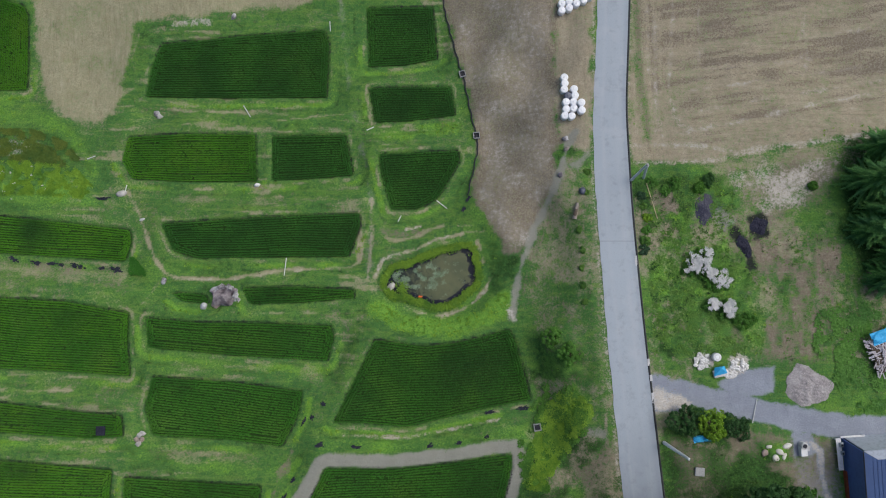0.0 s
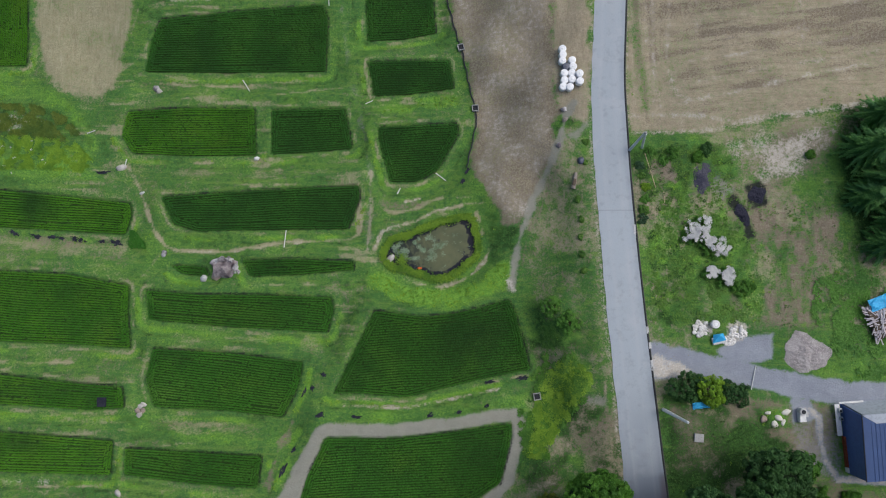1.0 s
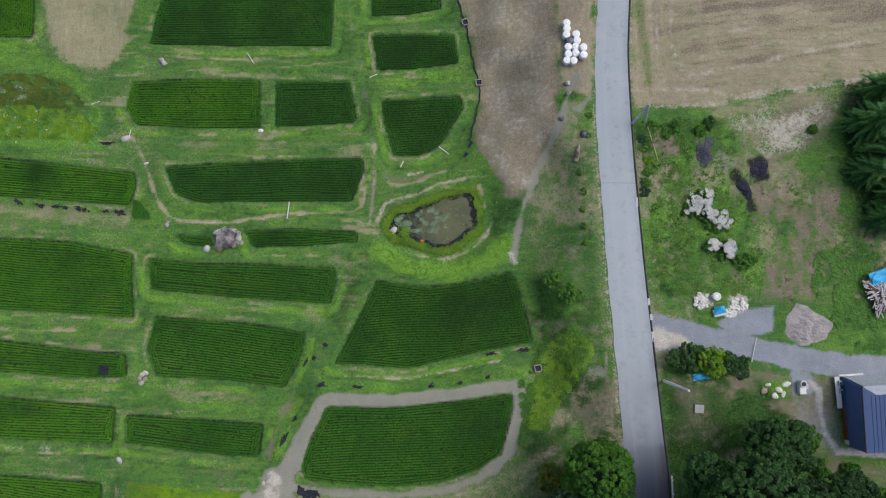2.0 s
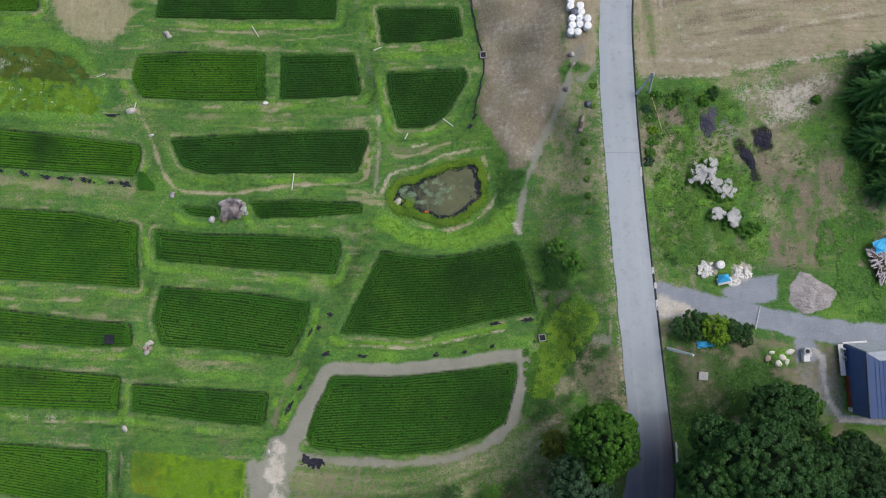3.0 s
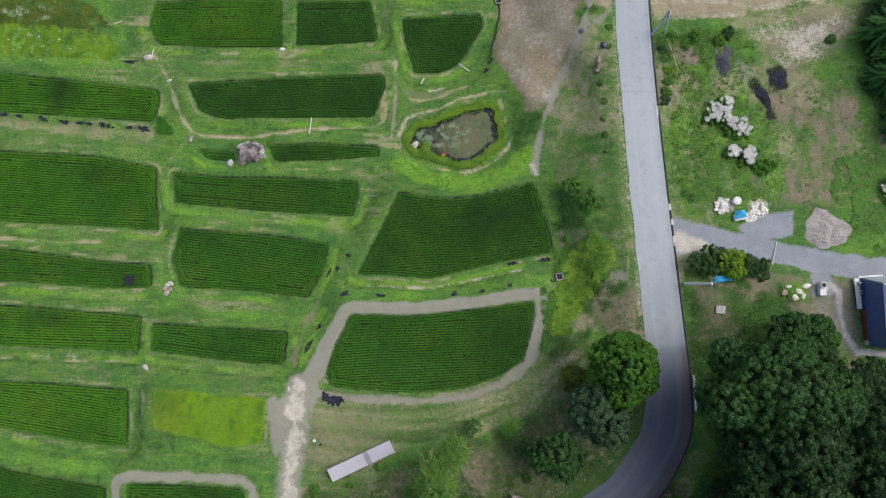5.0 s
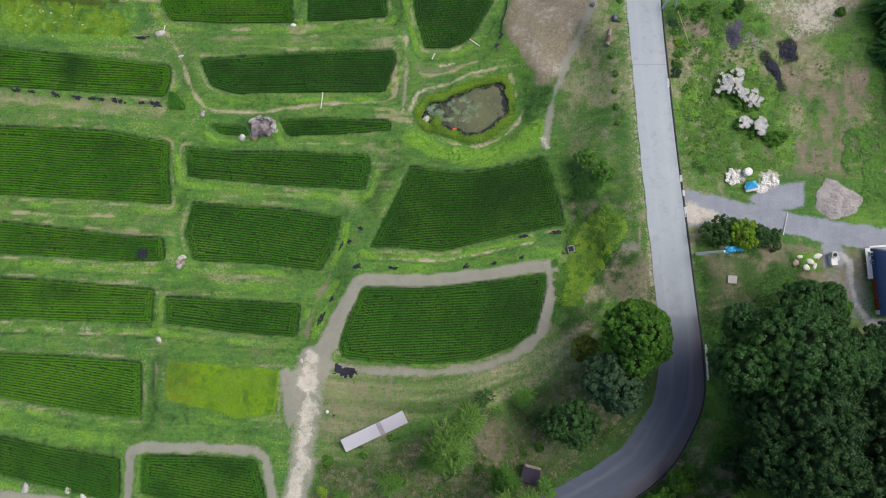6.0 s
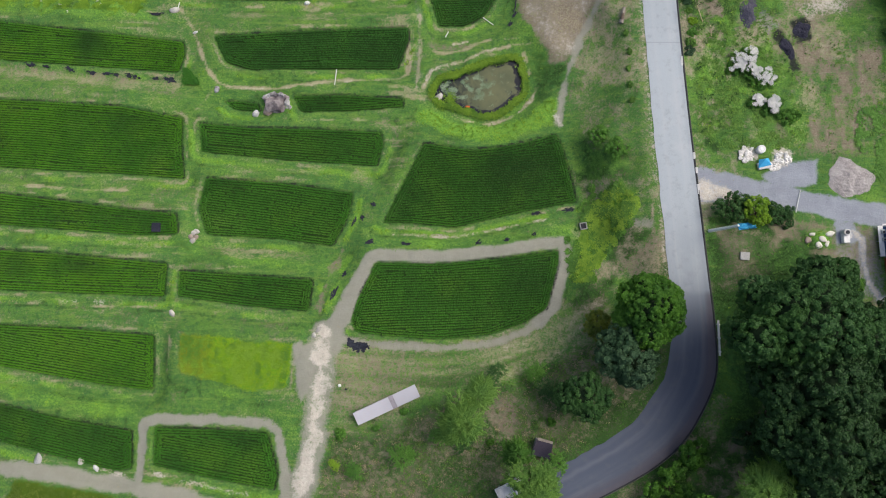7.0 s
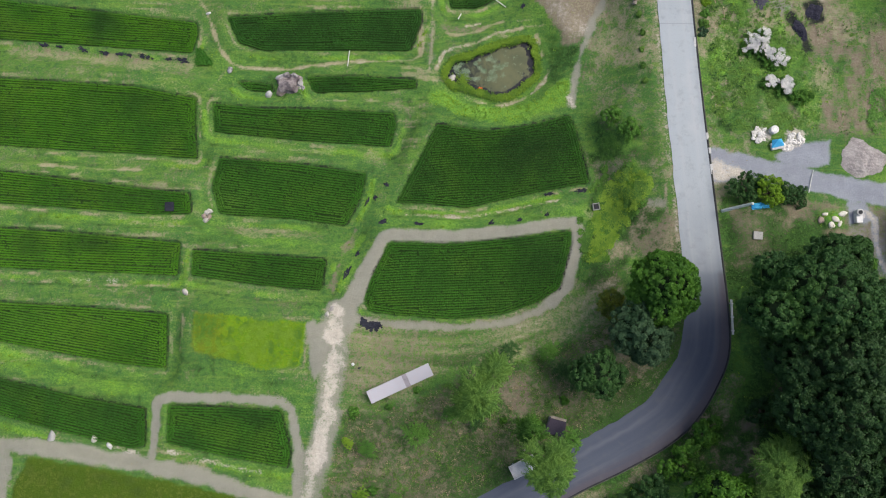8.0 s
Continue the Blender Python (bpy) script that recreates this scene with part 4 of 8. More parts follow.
paint("earth", [(-21, -34.6), (-12, -35), (-8, -36.5), (-9, -39), (-16, -42), (-22, -44)], 1.6, 0.50, patch=0.4, seed=14)
scrub_plot = [(-21, -46), (-12, -44), (-5, -40), (5, -38), (14, -33), (20, -37.5), (13, -44.5), (0, -51.5), (-14, -60), (-24, -62)]
paint("earth", scrub_plot, 1.5, 0.42, patch=0.4, seed=23)
paint("dry", scrub_plot, 1.5, 0.18, patch=0.6, seed=24)
paint("deep", scrub_plot, 1.5, 0.85, patch=0.3, seed=16)
paint("earth", [(-20, -48), (-14, -52), (-6, -49), (-8, -54), (-20, -62), (-24, -58)], 1.5, 0.50, patch=0.7, seed=15)
paint("earth", [(-0.5, -40.6), (2.8, -40.2), (4.2, -42.6), (2.6, -45.0), (0.2, -44.6), (-1.0, -42.4)], 1.0, 0.85, patch=0.35, seed=18)
# the dimness inside the bend is put into the ground colour as dark cover
paint("deep", [(13, -35), (19, -36.5), (18, -40), (12, -43.5), (5, -47.5), (4, -45), (9, -41)], 1.2, 0.65, patch=0.4, seed=27)
paint("dry", [(13, -35.5), (19, -37), (17.5, -40.5), (11, -44.2), (5, -48)], 1.0, 0.16, width=1.6, patch=0.5, seed=28)
for k, (ax, ay, bx, by) in enumerate([(-20.4, -43.2, -15.5, -43.6), (-15.5, -43.6, -8.6, -42.0), (-20.6, -45.0, -12, -46.4)]):
    paint("deep", [(ax, ay), (bx, by)], 0.3, 0.55, width=0.3, ragged=0.3, patch=0.4, seed=200 + k)
# the same painted shade follows the lane's inner edge
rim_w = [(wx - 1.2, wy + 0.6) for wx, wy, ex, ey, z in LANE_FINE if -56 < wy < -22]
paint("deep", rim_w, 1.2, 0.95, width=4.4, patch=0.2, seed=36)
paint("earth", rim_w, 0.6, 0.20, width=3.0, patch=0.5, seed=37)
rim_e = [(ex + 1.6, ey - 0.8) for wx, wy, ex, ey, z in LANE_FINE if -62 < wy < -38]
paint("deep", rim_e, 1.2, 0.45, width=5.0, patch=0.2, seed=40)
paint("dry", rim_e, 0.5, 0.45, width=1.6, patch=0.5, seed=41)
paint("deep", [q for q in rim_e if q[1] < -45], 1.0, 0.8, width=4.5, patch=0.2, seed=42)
paint("lush", [(28.7, -34.5), (30.6, -38.7), (31.0, -42.1), (28.2, -44.6), (25.6, -45.0), (25.2, -43.8), (27.4, -39.4)], 0.8, 0.5, patch=0.2, seed=38)
paint("earth", [(28.2, -45.2), (31.3, -43.8), (30.6, -46.4), (28.4, -46.9)], 0.6, 0.7, patch=0.3, seed=43)
paint("chalk", [(25.4, 17.2), (34.3, 17.2), (40, 18.2), (46.4, 19.4), (59, 21.4), (80, 24.2)], 0.3, 0.42, width=0.4, ragged=0.3, patch=0.35)
# rough north-west corner
paint("deep", [(-80, 24), (-64.8, 23.5), (-61.2, 23.2), (-56.3, 22.3), (-53.5, 20.2), (-52.3, 18.5), (-54.3, 17.1), (-56.7, 17.9), (-61, 18.3), (-80, 18)], 0.5, 0.5, patch=0.6, ragged=0.4)
paint("earth", [(-80, 23), (-60, 22.6), (-55, 20.5), (-54, 18.5), (-80, 19)], 1.0, 0.22, patch=0.8, seed=17)
paint("chalk", [(-80, 22.6), (-62, 22.4), (-57, 21), (-56, 19.4), (-80, 20)], 1.0, 0.34, patch=0.9, seed=67)
paint("lush", [(-80, 17.5), (-56, 17), (-50, 16), (-52, 12), (-80, 12.5)], 0.8, 0.7, patch=0.5, seed=26)
paint("lush", [(-80, 27.6), (-66, 26.0), (-60, 25.3), (-55, 23.4), (-51.5, 19.5), (-51, 16.5)], 0.8, 0.6, width=2.2, patch=0.3)
paint("lush", [(-80, 14.4), (-62, 13.2), (-50, 12.4)], 0.7, 0.6, width=1.8, patch=0.3)
paint("lush", [(-80, 28.2), (-66, 28.2), (-61, 27.0)], 0.6, 0.6, width=1.4, patch=0.3)
# pond surrounds
paint("chalk", [(8.7, -2.4), (9.3, -2.9), (9.7, -4.0)], 0.4, 0.75, width=0.5, ragged=0.4, patch=0.3, seed=68)
paint("lush", [(-9.5, 2.5), (-6, 4.6), (-2, 5.6), (3, 7), (5.8, 5.5), (6.2, 0), (4, -3.0), (0, -5.2), (-5, -5.0), (-9, -3.0)], 0.9, 0.5, patch=0.4)
paint("lush", [(-9.6, -2.2), (-4, -4.6), (2, -5.0), (6.5, -3.2), (8, -1.5)], 0.7, 0.95, width=2.8, patch=0.2)
paint("deep", [(6.6, 5.5), (7.4, 3), (7.0, 0.6)], 0.8, 0.6, width=2.4, patch=0.4, seed=65)
RINGS = [[(-5.3, -2.2), (-3.5, -3.0), (-0.1, -3.4), (2.3, -2.7), (4.4, -1.4), (5.9, 0.1), (6.5, 1.7)], [(4.6, 6.8), (5.4, 5.3), (5.5, 3.8)], [(-9.4, 1.9), (-8.5, 4.3), (-6.4, 5.1), (-4.0, 5.6), (-0.9, 7.2), (2.8, 8.0)], [(-8.3, 7.7), (-7.5, 7.2), (-5.9, 7.1), (-3.8, 7.6), (-2.2, 8.5), (-0.1, 9.1)], [(-5.3, 8.6), (-3.3, 9.1)]]
for k, ring_ in enumerate(RINGS):
    paint("dry", ring_, 0.25, 0.95, width=0.40, patch=0.2, ragged=0.25, seed=k)
paint("earth", [(-8.8, 8.4), (-6.0, 7.9), (-3.5, 8.3)], 0.3, 0.5, width=0.4, patch=0.3)
for pale in (RINGS[0], RINGS[2], RINGS[4], [(-38.8, 2.2), (-37, 1.6), (-30, 1.4), (-22, 2.8), (-13, 3.1)], [(-13.5, -19.2), (-4.5, -19.6), (2, -18.2), (10, -16.6)]):
    paint("chalk", pale, 0.2, 0.42, width=0.22, ragged=0.22, patch=0.4)
# yellow weed bank between lane and terraces
paint("lush", [(16.8, -12.4), (18.8, -14.6), (17.6, -18), (15.2, -21.6), (12.4, -25.4), (11.0, -25.1), (12.1, -19.3), (14.0, -15.2)], 0.8, 0.95, patch=0.1)
paint("deep", [(13.0, -7), (14, -12), (13.2, -16), (12.6, -19)], 0.8, 0.5, width=2.0, patch=0.4)
# gravel tracks round the lower plots
paint("gravel", [(-22.0, -33.6), (-19.8, -29.8), (-16.2, -22.7), (-15, -22.2), (-7.5, -22.4), (0.6, -21.6), (6.5, -20.5), (9.4, -20.4), (10.0, -21.6), (9.4, -25.0), (8.4, -28.8), (6.4, -31.0)], 0.3, 0.9, width=1.7, ragged=0.15)
paint("gravel", [(-21.4, -32.6), (-19.6, -30.2), (-17.2, -25.2)], 0.35, 0.9, width=2.6, ragged=0.2)
paint("gravel", [(7.4, -30.2), (4.6, -32.2), (0.0, -33.9), (-6.8, -34.6), (-15, -34.2), (-19.4, -33.6), (-21.5, -32.6)], 0.35, 0.7, width=1.0, ragged=0.25)
paint("earth", [(7.4, -30.2), (4.6, -32.2), (0.0, -33.9), (-6.8, -34.6), (-15, -34.2), (-19.4, -33.6)], 0.35, 0.6, width=1.2, ragged=0.25)
paint("gravel", [(-21.0, -31.5), (-19.4, -31.0), (-19.2, -34), (-22, -37), (-24.6, -41.5), (-26, -40), (-25.6, -34.6), (-23, -33.4)], 0.5, 0.85)
paint("chalk", [(-22.4, -32.6), (-22.4, -35), (-22.2, -39.1), (-22.8, -43.4), (-22.9, -47.7), (-24.3, -52.7), (-25.0, -57.0), (-25.6, -66)], 0.5, 0.85, width=1.7, ragged=0.7, patch=0.3)
paint("gravel", [(-22.4, -32.6), (-22.2, -39.1), (-22.9, -47.7), (-24.6, -54.7), (-25.6, -66)], 0.6, 0.8, width=3.4, ragged=0.4, patch=0.2)
paint("gravel", [(-45.0, -51.4), (-44.8, -45.4), (-44.4, -44.2), (-43.0, -43.8), (-36, -43.8), (-28.6, -44.2), (-27.3, -45.3), (-26.2, -50.6), (-26.4, -57)], 0.28, 0.85, width=1.3, ragged=0.2)
paint("gravel", [(-80, -47), (-66.4, -49.9), (-59.2, -50.3), (-49.2, -51.6), (-39.9, -53.2), (-32.8, -55.2), (-26, -57.2)], 0.35, 0.85, width=1.7, ragged=0.25)
paint("gravel", [(-63.5, -50.5), (-63.8, -56), (-64, -66)], 0.4, 0.8, width=2.6)
paint("chalk", [(-43.2, -50.6), (-40, -51.4), (-35.5, -52.4), (-31, -53.2)], 0.25, 0.7, width=0.34, ragged=0.2, patch=0.4)
paint("chalk", [(-51.5, -50.0), (-47.0, -50.9)], 0.3, 0.6, width=0.3, ragged=0.2, patch=0.3)
# plots without rice
paint("olive", PADDIES["y"][2], 0.4, 0.95, ragged=0.3)
paint("dry", [(-41, -33.6), (-37.5, -34), (-36.5, -37.4), (-40.6, -38)], 1.0, 0.42, patch=0.5, seed=66)
paint("earth", [(-40.5, -34), (-38, -35.5), (-37, -37.6), (-40, -37.4)], 0.8, 0.6, patch=0.6)
paint("lush", [(-34, -35), (-27, -35.6), (-27.5, -39), (-33, -39)], 1.5, 0.6, patch=0.4)
paint("earth", [(-40.4, -33.4), (-40.2, -38)], 0.5, 0.5, width=0.8, patch=0.4)
paint("olive", PADDIES["v"][2], 0.4, 0.95, ragged=0.2)
west = np.clip((-36.5 - XX) / 4 + vnoise(XX, YY, 1.8, 52) * 0.8 - 0.2, 0, 1) * (YY < -32) * (YY > -41)
COVER["olive"] *= 1 - 0.2 * west
# worn foot tracks between the terraces
paint("gravel", [(-15.4, 44), (-14.6, 36), (-13.9, 28), (-12.2, 22.5), (-10.8, 16), (-10.2, 12), (-10.3, 6), (-10.4, 0)], 0.5, 0.36, width=0.6, patch=0.35)
paint("dry", [(-10.2, 13), (-10.0, 8), (-10.4, 2), (-10.6, -2)], 0.22, 1.0, width=0.23, patch=0.75, ragged=0.22)
paint("dry", [(-45.6, 14.2), (-43.0, 10.6), (-41.6, 7), (-40.6, 4.6), (-38.8, 2.4), (-37, 1.7), (-30, 1.5), (-22, 2.9), (-13, 3.2), (-11.8, 4), (-11.6, 7), (-11.9, 11)], 0.25, 1.0, width=0.5, patch=0.12, ragged=0.2)
paint("dry", [(-38.8, 2.4), (-40.6, -0.6), (-41.4, -2)], 0.22, 1.0, width=0.27, patch=0.50, ragged=0.22)
paint("dry", [(-70, 3.8), (-62, 3.2), (-54, 2.4), (-45, 2.0)], 0.8, 0.62, width=2.2, patch=0.35)
paint("earth", [(-70, 4.2), (-62, 3.8), (-54, 3.2), (-46, 2.6)], 0.5, 0.5, width=0.9, patch=0.3)
paint("earth", [(-49, 1.4), (-43, 0.2)], 0.8, 0.45, width=1.4, patch=0.4)
paint("dry", [(-39, 12.8), (-28, 13.0), (-14, 12.9)], 0.6, 0.5, width=1.0, patch=0.6)
paint("dry", [(-36, 14.6), (-28, 14.8), (-23, 14.6)], 0.22, 1.0, width=0.23, patch=0.75, ragged=0.22)
paint("dry", [(-44, 26.8), (-32, 26.2), (-20, 26.4)], 0.22, 1.0, width=0.27, patch=0.70, ragged=0.22)
paint("dry", [(-46.2, 34), (-45.0, 38.8)], 0.22, 1.0, width=0.23, patch=0.40, ragged=0.22)
paint("chalk", [(-40, 39.6), (-36, 39.9), (-34.8, 40)], 0.3, 0.5, width=0.3, patch=0.3)
paint("dry", [(-25.9, 22), (-26.0, 18.5)], 0.22, 1.0, width=0.16, patch=0.50, ragged=0.22)
paint("dry", [(-26, -3.2), (-17, -3.0), (-12.4, -3.0)], 0.22, 1.0, width=0.32, patch=0.75, ragged=0.22)
paint("earth", [(-14.8, -3.0), (-13.0, -5.0), (-13.6, -7)], 0.6, 0.5, width=1.0, patch=0.4)
paint("dry", [(-18.6, -11), (-16.6, -12.6)], 0.7, 0.5, width=1.2, patch=0.5)
paint("dry", [(-64, -13.0), (-55, -13.6), (-50, -13.4)], 0.22, 1.0, width=0.36, patch=0.70, ragged=0.22)
paint("dry", [(-39, -21.2), (-30, -22), (-24, -23.0)], 0.6, 0.45, width=1.0, patch=0.7)
paint("earth", [(-20.2, -21.5), (-22.0, -26), (-23, -30.0)], 0.3, 0.6, width=0.6, patch=0.3)
paint("lush", [(-19.4, -22.5), (-20.6, -26.5), (-22.0, -29.8)], 0.4, 0.8, width=0.8, patch=0.2)
paint("dry", [(-13.5, -19.2), (-4.5, -19.6), (2, -18.2), (10, -16.6)], 0.22, 1.0, width=0.23, patch=0.50, ragged=0.22)
paint("lush", [(-12, -20.6), (-2, -20.6), (5, -19.4), (10.5, -18.4)], 0.6, 0.62, width=1.6, patch=0.5)
paint("dry", [(-66, -29.0), (-58, -29.2), (-50, -29.6), (-45, -29.4)], 0.22, 1.0, width=0.23, patch=0.70, ragged=0.22)
paint("chalk", [(-60, -28.6), (-52, -29.0)], 0.25, 0.4, width=0.3, patch=0.5)
paint("dry", [(-43.0, -31.4), (-42.2, -34), (-42.6, -38)], 0.22, 1.0, width=0.27, patch=0.60, ragged=0.22)
paint("lush", [(-66, -38.8), (-58, -41.6), (-48, -43.2)], 0.6, 0.65, width=1.8, patch=0.4)
paint("lush", [(-64, -20.4), (-52, -21.0), (-44, -21.4)], 0.5, 0.5, width=1.4, patch=0.5)
paint("lush", [(-41, -9.4), (-28, -10.3), (-16, -11.0)], 0.4, 0.6, width=0.9, patch=0.3)
paint("lush", [(-10, 22.6), (-4, 22.6), (2.6, 24)], 0.5, 0.75, width=1.3, patch=0.3)
paint("lush", [(-38, -22.4), (-30, -23.2), (-22, -24.0)], 0.5, 0.5, width=1.2, patch=0.5)
paint("lush", [(-20, 13.6), (-13, 13.8)], 0.5, 0.45, width=0.8, patch=0.5)
# sun-bleached patches everywhere in the grass
lush_plan = COVER["lush"].copy()
# cut grass dried in long strips along the banks
strips = 0.6 * vnoise(XX * 0.16, YY + XX * 0.05, 0.42, 101) + 0.4 * vnoise(XX * 0.3, YY + XX * 0.05, 1.3, 102)
where_cut = vnoise(XX, YY, 6.5, 103)
COVER["dry"] = np.maximum(COVER["dry"], np.clip((strips - 0.57) * 4.0, 0, 0.55) * np.clip(where_cut * 2.6 - 1.0, 0, 1) * (XX < 6) * (1 - 0.7 * COVER["lush"]))
bleach = 0.45 * vnoise(XX, YY, 7.5, 44) + 0.3 * vnoise(XX, YY, 2.4, 45) + 0.25 * vnoise(XX, YY, 0.8, 46)
COVER["dry"] = np.maximum(COVER["dry"], np.clip((bleach - 0.47) * 2.4, 0, 0.55) * np.interp(XX, [6, 12], [0.45, 0.95]) * (1 - 0.8 * COVER["lush"]))
COVER["lush"] = np.maximum(COVER["lush"], np.clip((0.6 * vnoise(XX, YY, 5, 47) + 0.4 * vnoise(XX, YY, 1.1, 48) - 0.56) * 2.4, 0, np.interp(XX, [4, 10], [0.30, 0.36])))
bare = np.maximum.reduce([COVER[k] for k in ("earth", "gravel", "chalk", "ash", "olive")])
mown = ease(signed(XX, YY, [(-61, 60), (-61, 43), (-60, 30), (-57, 26.6), (-50, 23.8), (-46, 35), (-45.6, 39.4), (-16, 44), (-15, 60)]), 0.8) + field
quiet = np.clip(1 - 1.5 * bare - mown, 0, 1)
COVER["lush"] = np.maximum(lush_plan, COVER["lush"] * quiet)
COVER["deep"] = np.maximum(COVER["deep"], quiet * np.clip((0.5 * vnoise(XX, YY, 4, 49) + 0.5 * vnoise(XX, YY, 1.0, 50) - 0.57) * 2.4, 0, np.interp(XX, [4, 10], [0.34, 0.6])))
rough_plot = ease(signed(XX, YY, [(-20, -45), (-4, -37), (8, -31), (16, -29.5), (21, -36), (12, -45), (0, -51), (-14, -60), (-22, -62)]), 1.5)
COVER["lush"] *= 1 - 0.8 * rough_plot
COVER["lush"] *= 1 - 0.75 * ease(line_dist(XX, YY, rim_w)[0] - 2.4, 1.5)
# grass rides over the plots' rims
for z, tone, pts in PADDIES.values():
    d = signed(XX, YY, pts)
    rim = ease(np.abs(d - 0.45) - 0.2, 0.25) * np.clip(vnoise(XX, YY, 1.4, 41) * 1.8 - 0.6, 0, 0.8) * np.clip(vnoise(XX, YY, 9, 42) * 2.4 - 0.6, 0, 1)
    COVER["dry"] = np.maximum(COVER["dry"], rim)
    # the fresh green of the south banks
    south = np.clip((signed(XX, YY + 0.5, pts) < d) * 1.0, 0, 1) * (YY < np.array(pts)[:, 1].max() - 1)
    COVER["lush"] = np.maximum(COVER["lush"], south * ease(np.abs(d - 1.0) - 0.35, 0.45) * np.clip(vnoise(XX, YY, 3.2, 83) * 2.2 - 0.5, 0, 0.95) * (bare < 0.3))
    COVER["deep"] = np.maximum(COVER["deep"], south * ease(np.abs(d - 1.8) - 0.12, 0.25) * np.clip(vnoise(XX, YY, 2.5, 82) * 1.8 - 0.35, 0, 0.7) * (bare < 0.3))
    if tone:
        soil = ease(d + 0.12, 0.12)
        for k in COVER:
            COVER[k] *= 1 - soil
        COVER["deep"] = np.maximum(COVER["deep"], soil * {"deep": 0.88, "mid": 0.74, "bright": 0.56}[tone])
        # a dark line round the rim, strongest on the lower and eastern sides
        low_side = (signed(XX, YY - 0.5, pts) < d - 0.2) | (signed(XX - 0.5, YY, pts) < d - 0.2)
        dark_rim = ease(np.abs(d + 0.05) - 0.12, 0.12) * np.where(low_side, np.clip(vnoise(XX, YY, 5, 43) * 2 - 0.1, 0.45, 1), 0.3)
        COVER["ash"] = np.maximum(COVER["ash"], dark_rim * 0.75)
COVER["ash"] = np.maximum(COVER["ash"], ease(signed(XX, YY, POND) - 0.05, 0.2) * 0.8)

ZZ = ground_z(XX, YY)
rows, cols = XX.shape
idx = np.arange(rows * cols).reshape(rows, cols)
quads = np.stack([idx[:-1, :-1], idx[:-1, 1:], idx[1:, 1:], idx[1:, :-1]], -1).reshape(-1, 4)
me = np_mesh("ground", np.stack([XX, YY, ZZ], -1).reshape(-1, 3), quads)
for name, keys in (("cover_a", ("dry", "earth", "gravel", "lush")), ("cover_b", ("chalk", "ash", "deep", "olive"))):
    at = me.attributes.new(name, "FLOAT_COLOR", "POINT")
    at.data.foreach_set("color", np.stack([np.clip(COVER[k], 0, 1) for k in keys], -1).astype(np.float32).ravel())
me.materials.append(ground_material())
me.polygons.foreach_set("use_smooth", np.ones(len(me.polygons), bool))
tagged(new("ground", me), "terraced grassy hillside with dry stubble, bare soil and gravel tracks", "ground", kind="structure")

# ---- lane ----
ACROSS = 12
lane_v, lane_c = [], []
run = np.concatenate([[0], np.cumsum(np.hypot(*np.diff(np.array(LANE_MID), axis=0).T))])
for i, (wx, wy, ex, ey, z) in enumerate(LANE_FINE):
    ragged = (vnoise(run[i], 3.0, 1.1, 51) - 0.5) * 0.22
    for k in range(ACROSS + 1):
        s = k / ACROSS
        e = s + (ragged * (1 - s) / 4.5)
        crown = 0.04 - 0.16 * (s - 0.5) ** 2
        lane_v.append((wx + (ex - wx) * e, wy + (ey - wy) * e, z + crown))
        mid_y = (wy + ey) / 2
        # how much painted shade the asphalt takes at each point of its run
        bend_shade = float(np.interp(mid_y, [-60, -44, -36, -31, -24, -16, 5, 9, 30], [0.98, 1.0, 0.97, 0.80, 0.30, 0.08, 0.03, 0.12, 0.10]))
        lane_c.append((s, run[i] / 60, min(1, bend_shade + 0.12 * (s > 0.9) + 0.18 * (bend_shade > 0.5) * s), 1))
idx = np.arange(len(lane_v)).reshape(-1, ACROSS + 1)
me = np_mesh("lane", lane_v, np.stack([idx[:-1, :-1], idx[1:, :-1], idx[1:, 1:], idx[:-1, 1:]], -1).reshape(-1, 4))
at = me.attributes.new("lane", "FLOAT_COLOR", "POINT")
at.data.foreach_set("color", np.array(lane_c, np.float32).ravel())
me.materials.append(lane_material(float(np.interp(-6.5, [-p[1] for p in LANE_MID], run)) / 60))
me.polygons.foreach_set("use_smooth", np.ones(len(me.polygons), bool))
tagged(new("road", me), "narrow weathered grey asphalt lane curving downhill, with shade painted in at the bend", "road", kind="structure")


def lane_strip(name, label, off0, off1, z0, z1, material, first=0, last=None):
    """A bar that follows the lane's east edge, from off0 to off1 metres outside it."""
    v, f = [], []
    rows_ = LANE_FINE[first:last]
    for wx, wy, ex, ey, z in rows_:
        ux, uy = ex - wx, ey - wy
        k = math.hypot(ux, uy)
        ux, uy = ux / k, uy / k
        for o, h in ((off0, z0), (off0, z1), (off1, z1), (off1, z0)):
            v.append((ex + ux * o, ey + uy * o, z + h))
    n = len(rows_)
    for i in range(n - 1):
        for k in range(4):
            f.append((i * 4 + k, i * 4 + (k + 1) % 4, i * 4 + 4 + (k + 1) % 4, i * 4 + 4 + k))
    me = np_mesh(name, v, f)
    me.materials.append(material)
    return tagged(new(name, me), label, "drain", kind="structure")


# this strip lies flush; its dark colour holds the gutter's shade
lane_strip("drain_floor", "flush floor of the roadside drain, with the gutter's shade in its dark colour", 0.03, 0.20, -0.25, 0.012, M_DRAIN)
lane_strip("drain_lip", "thin weathered concrete lip of the roadside drain", 0.19, 0.27, -0.3, 0.05, M_LIP)

# ---- pond water ----
ring = np.array(POND)
mid_p = ring.mean(0)
pv, pa = [], []
for k, shrink in enumerate((0.0, 0.12, 0.20, 0.5)):
    for x, y in ring * (1 - shrink) + mid_p * shrink:
        pv.append((x, y, POND_Z))
        pa.append((0.0, 0.15, 1.0, 1.0)[k])
pv.append((*mid_p, POND_Z))
pa.append(1.0)
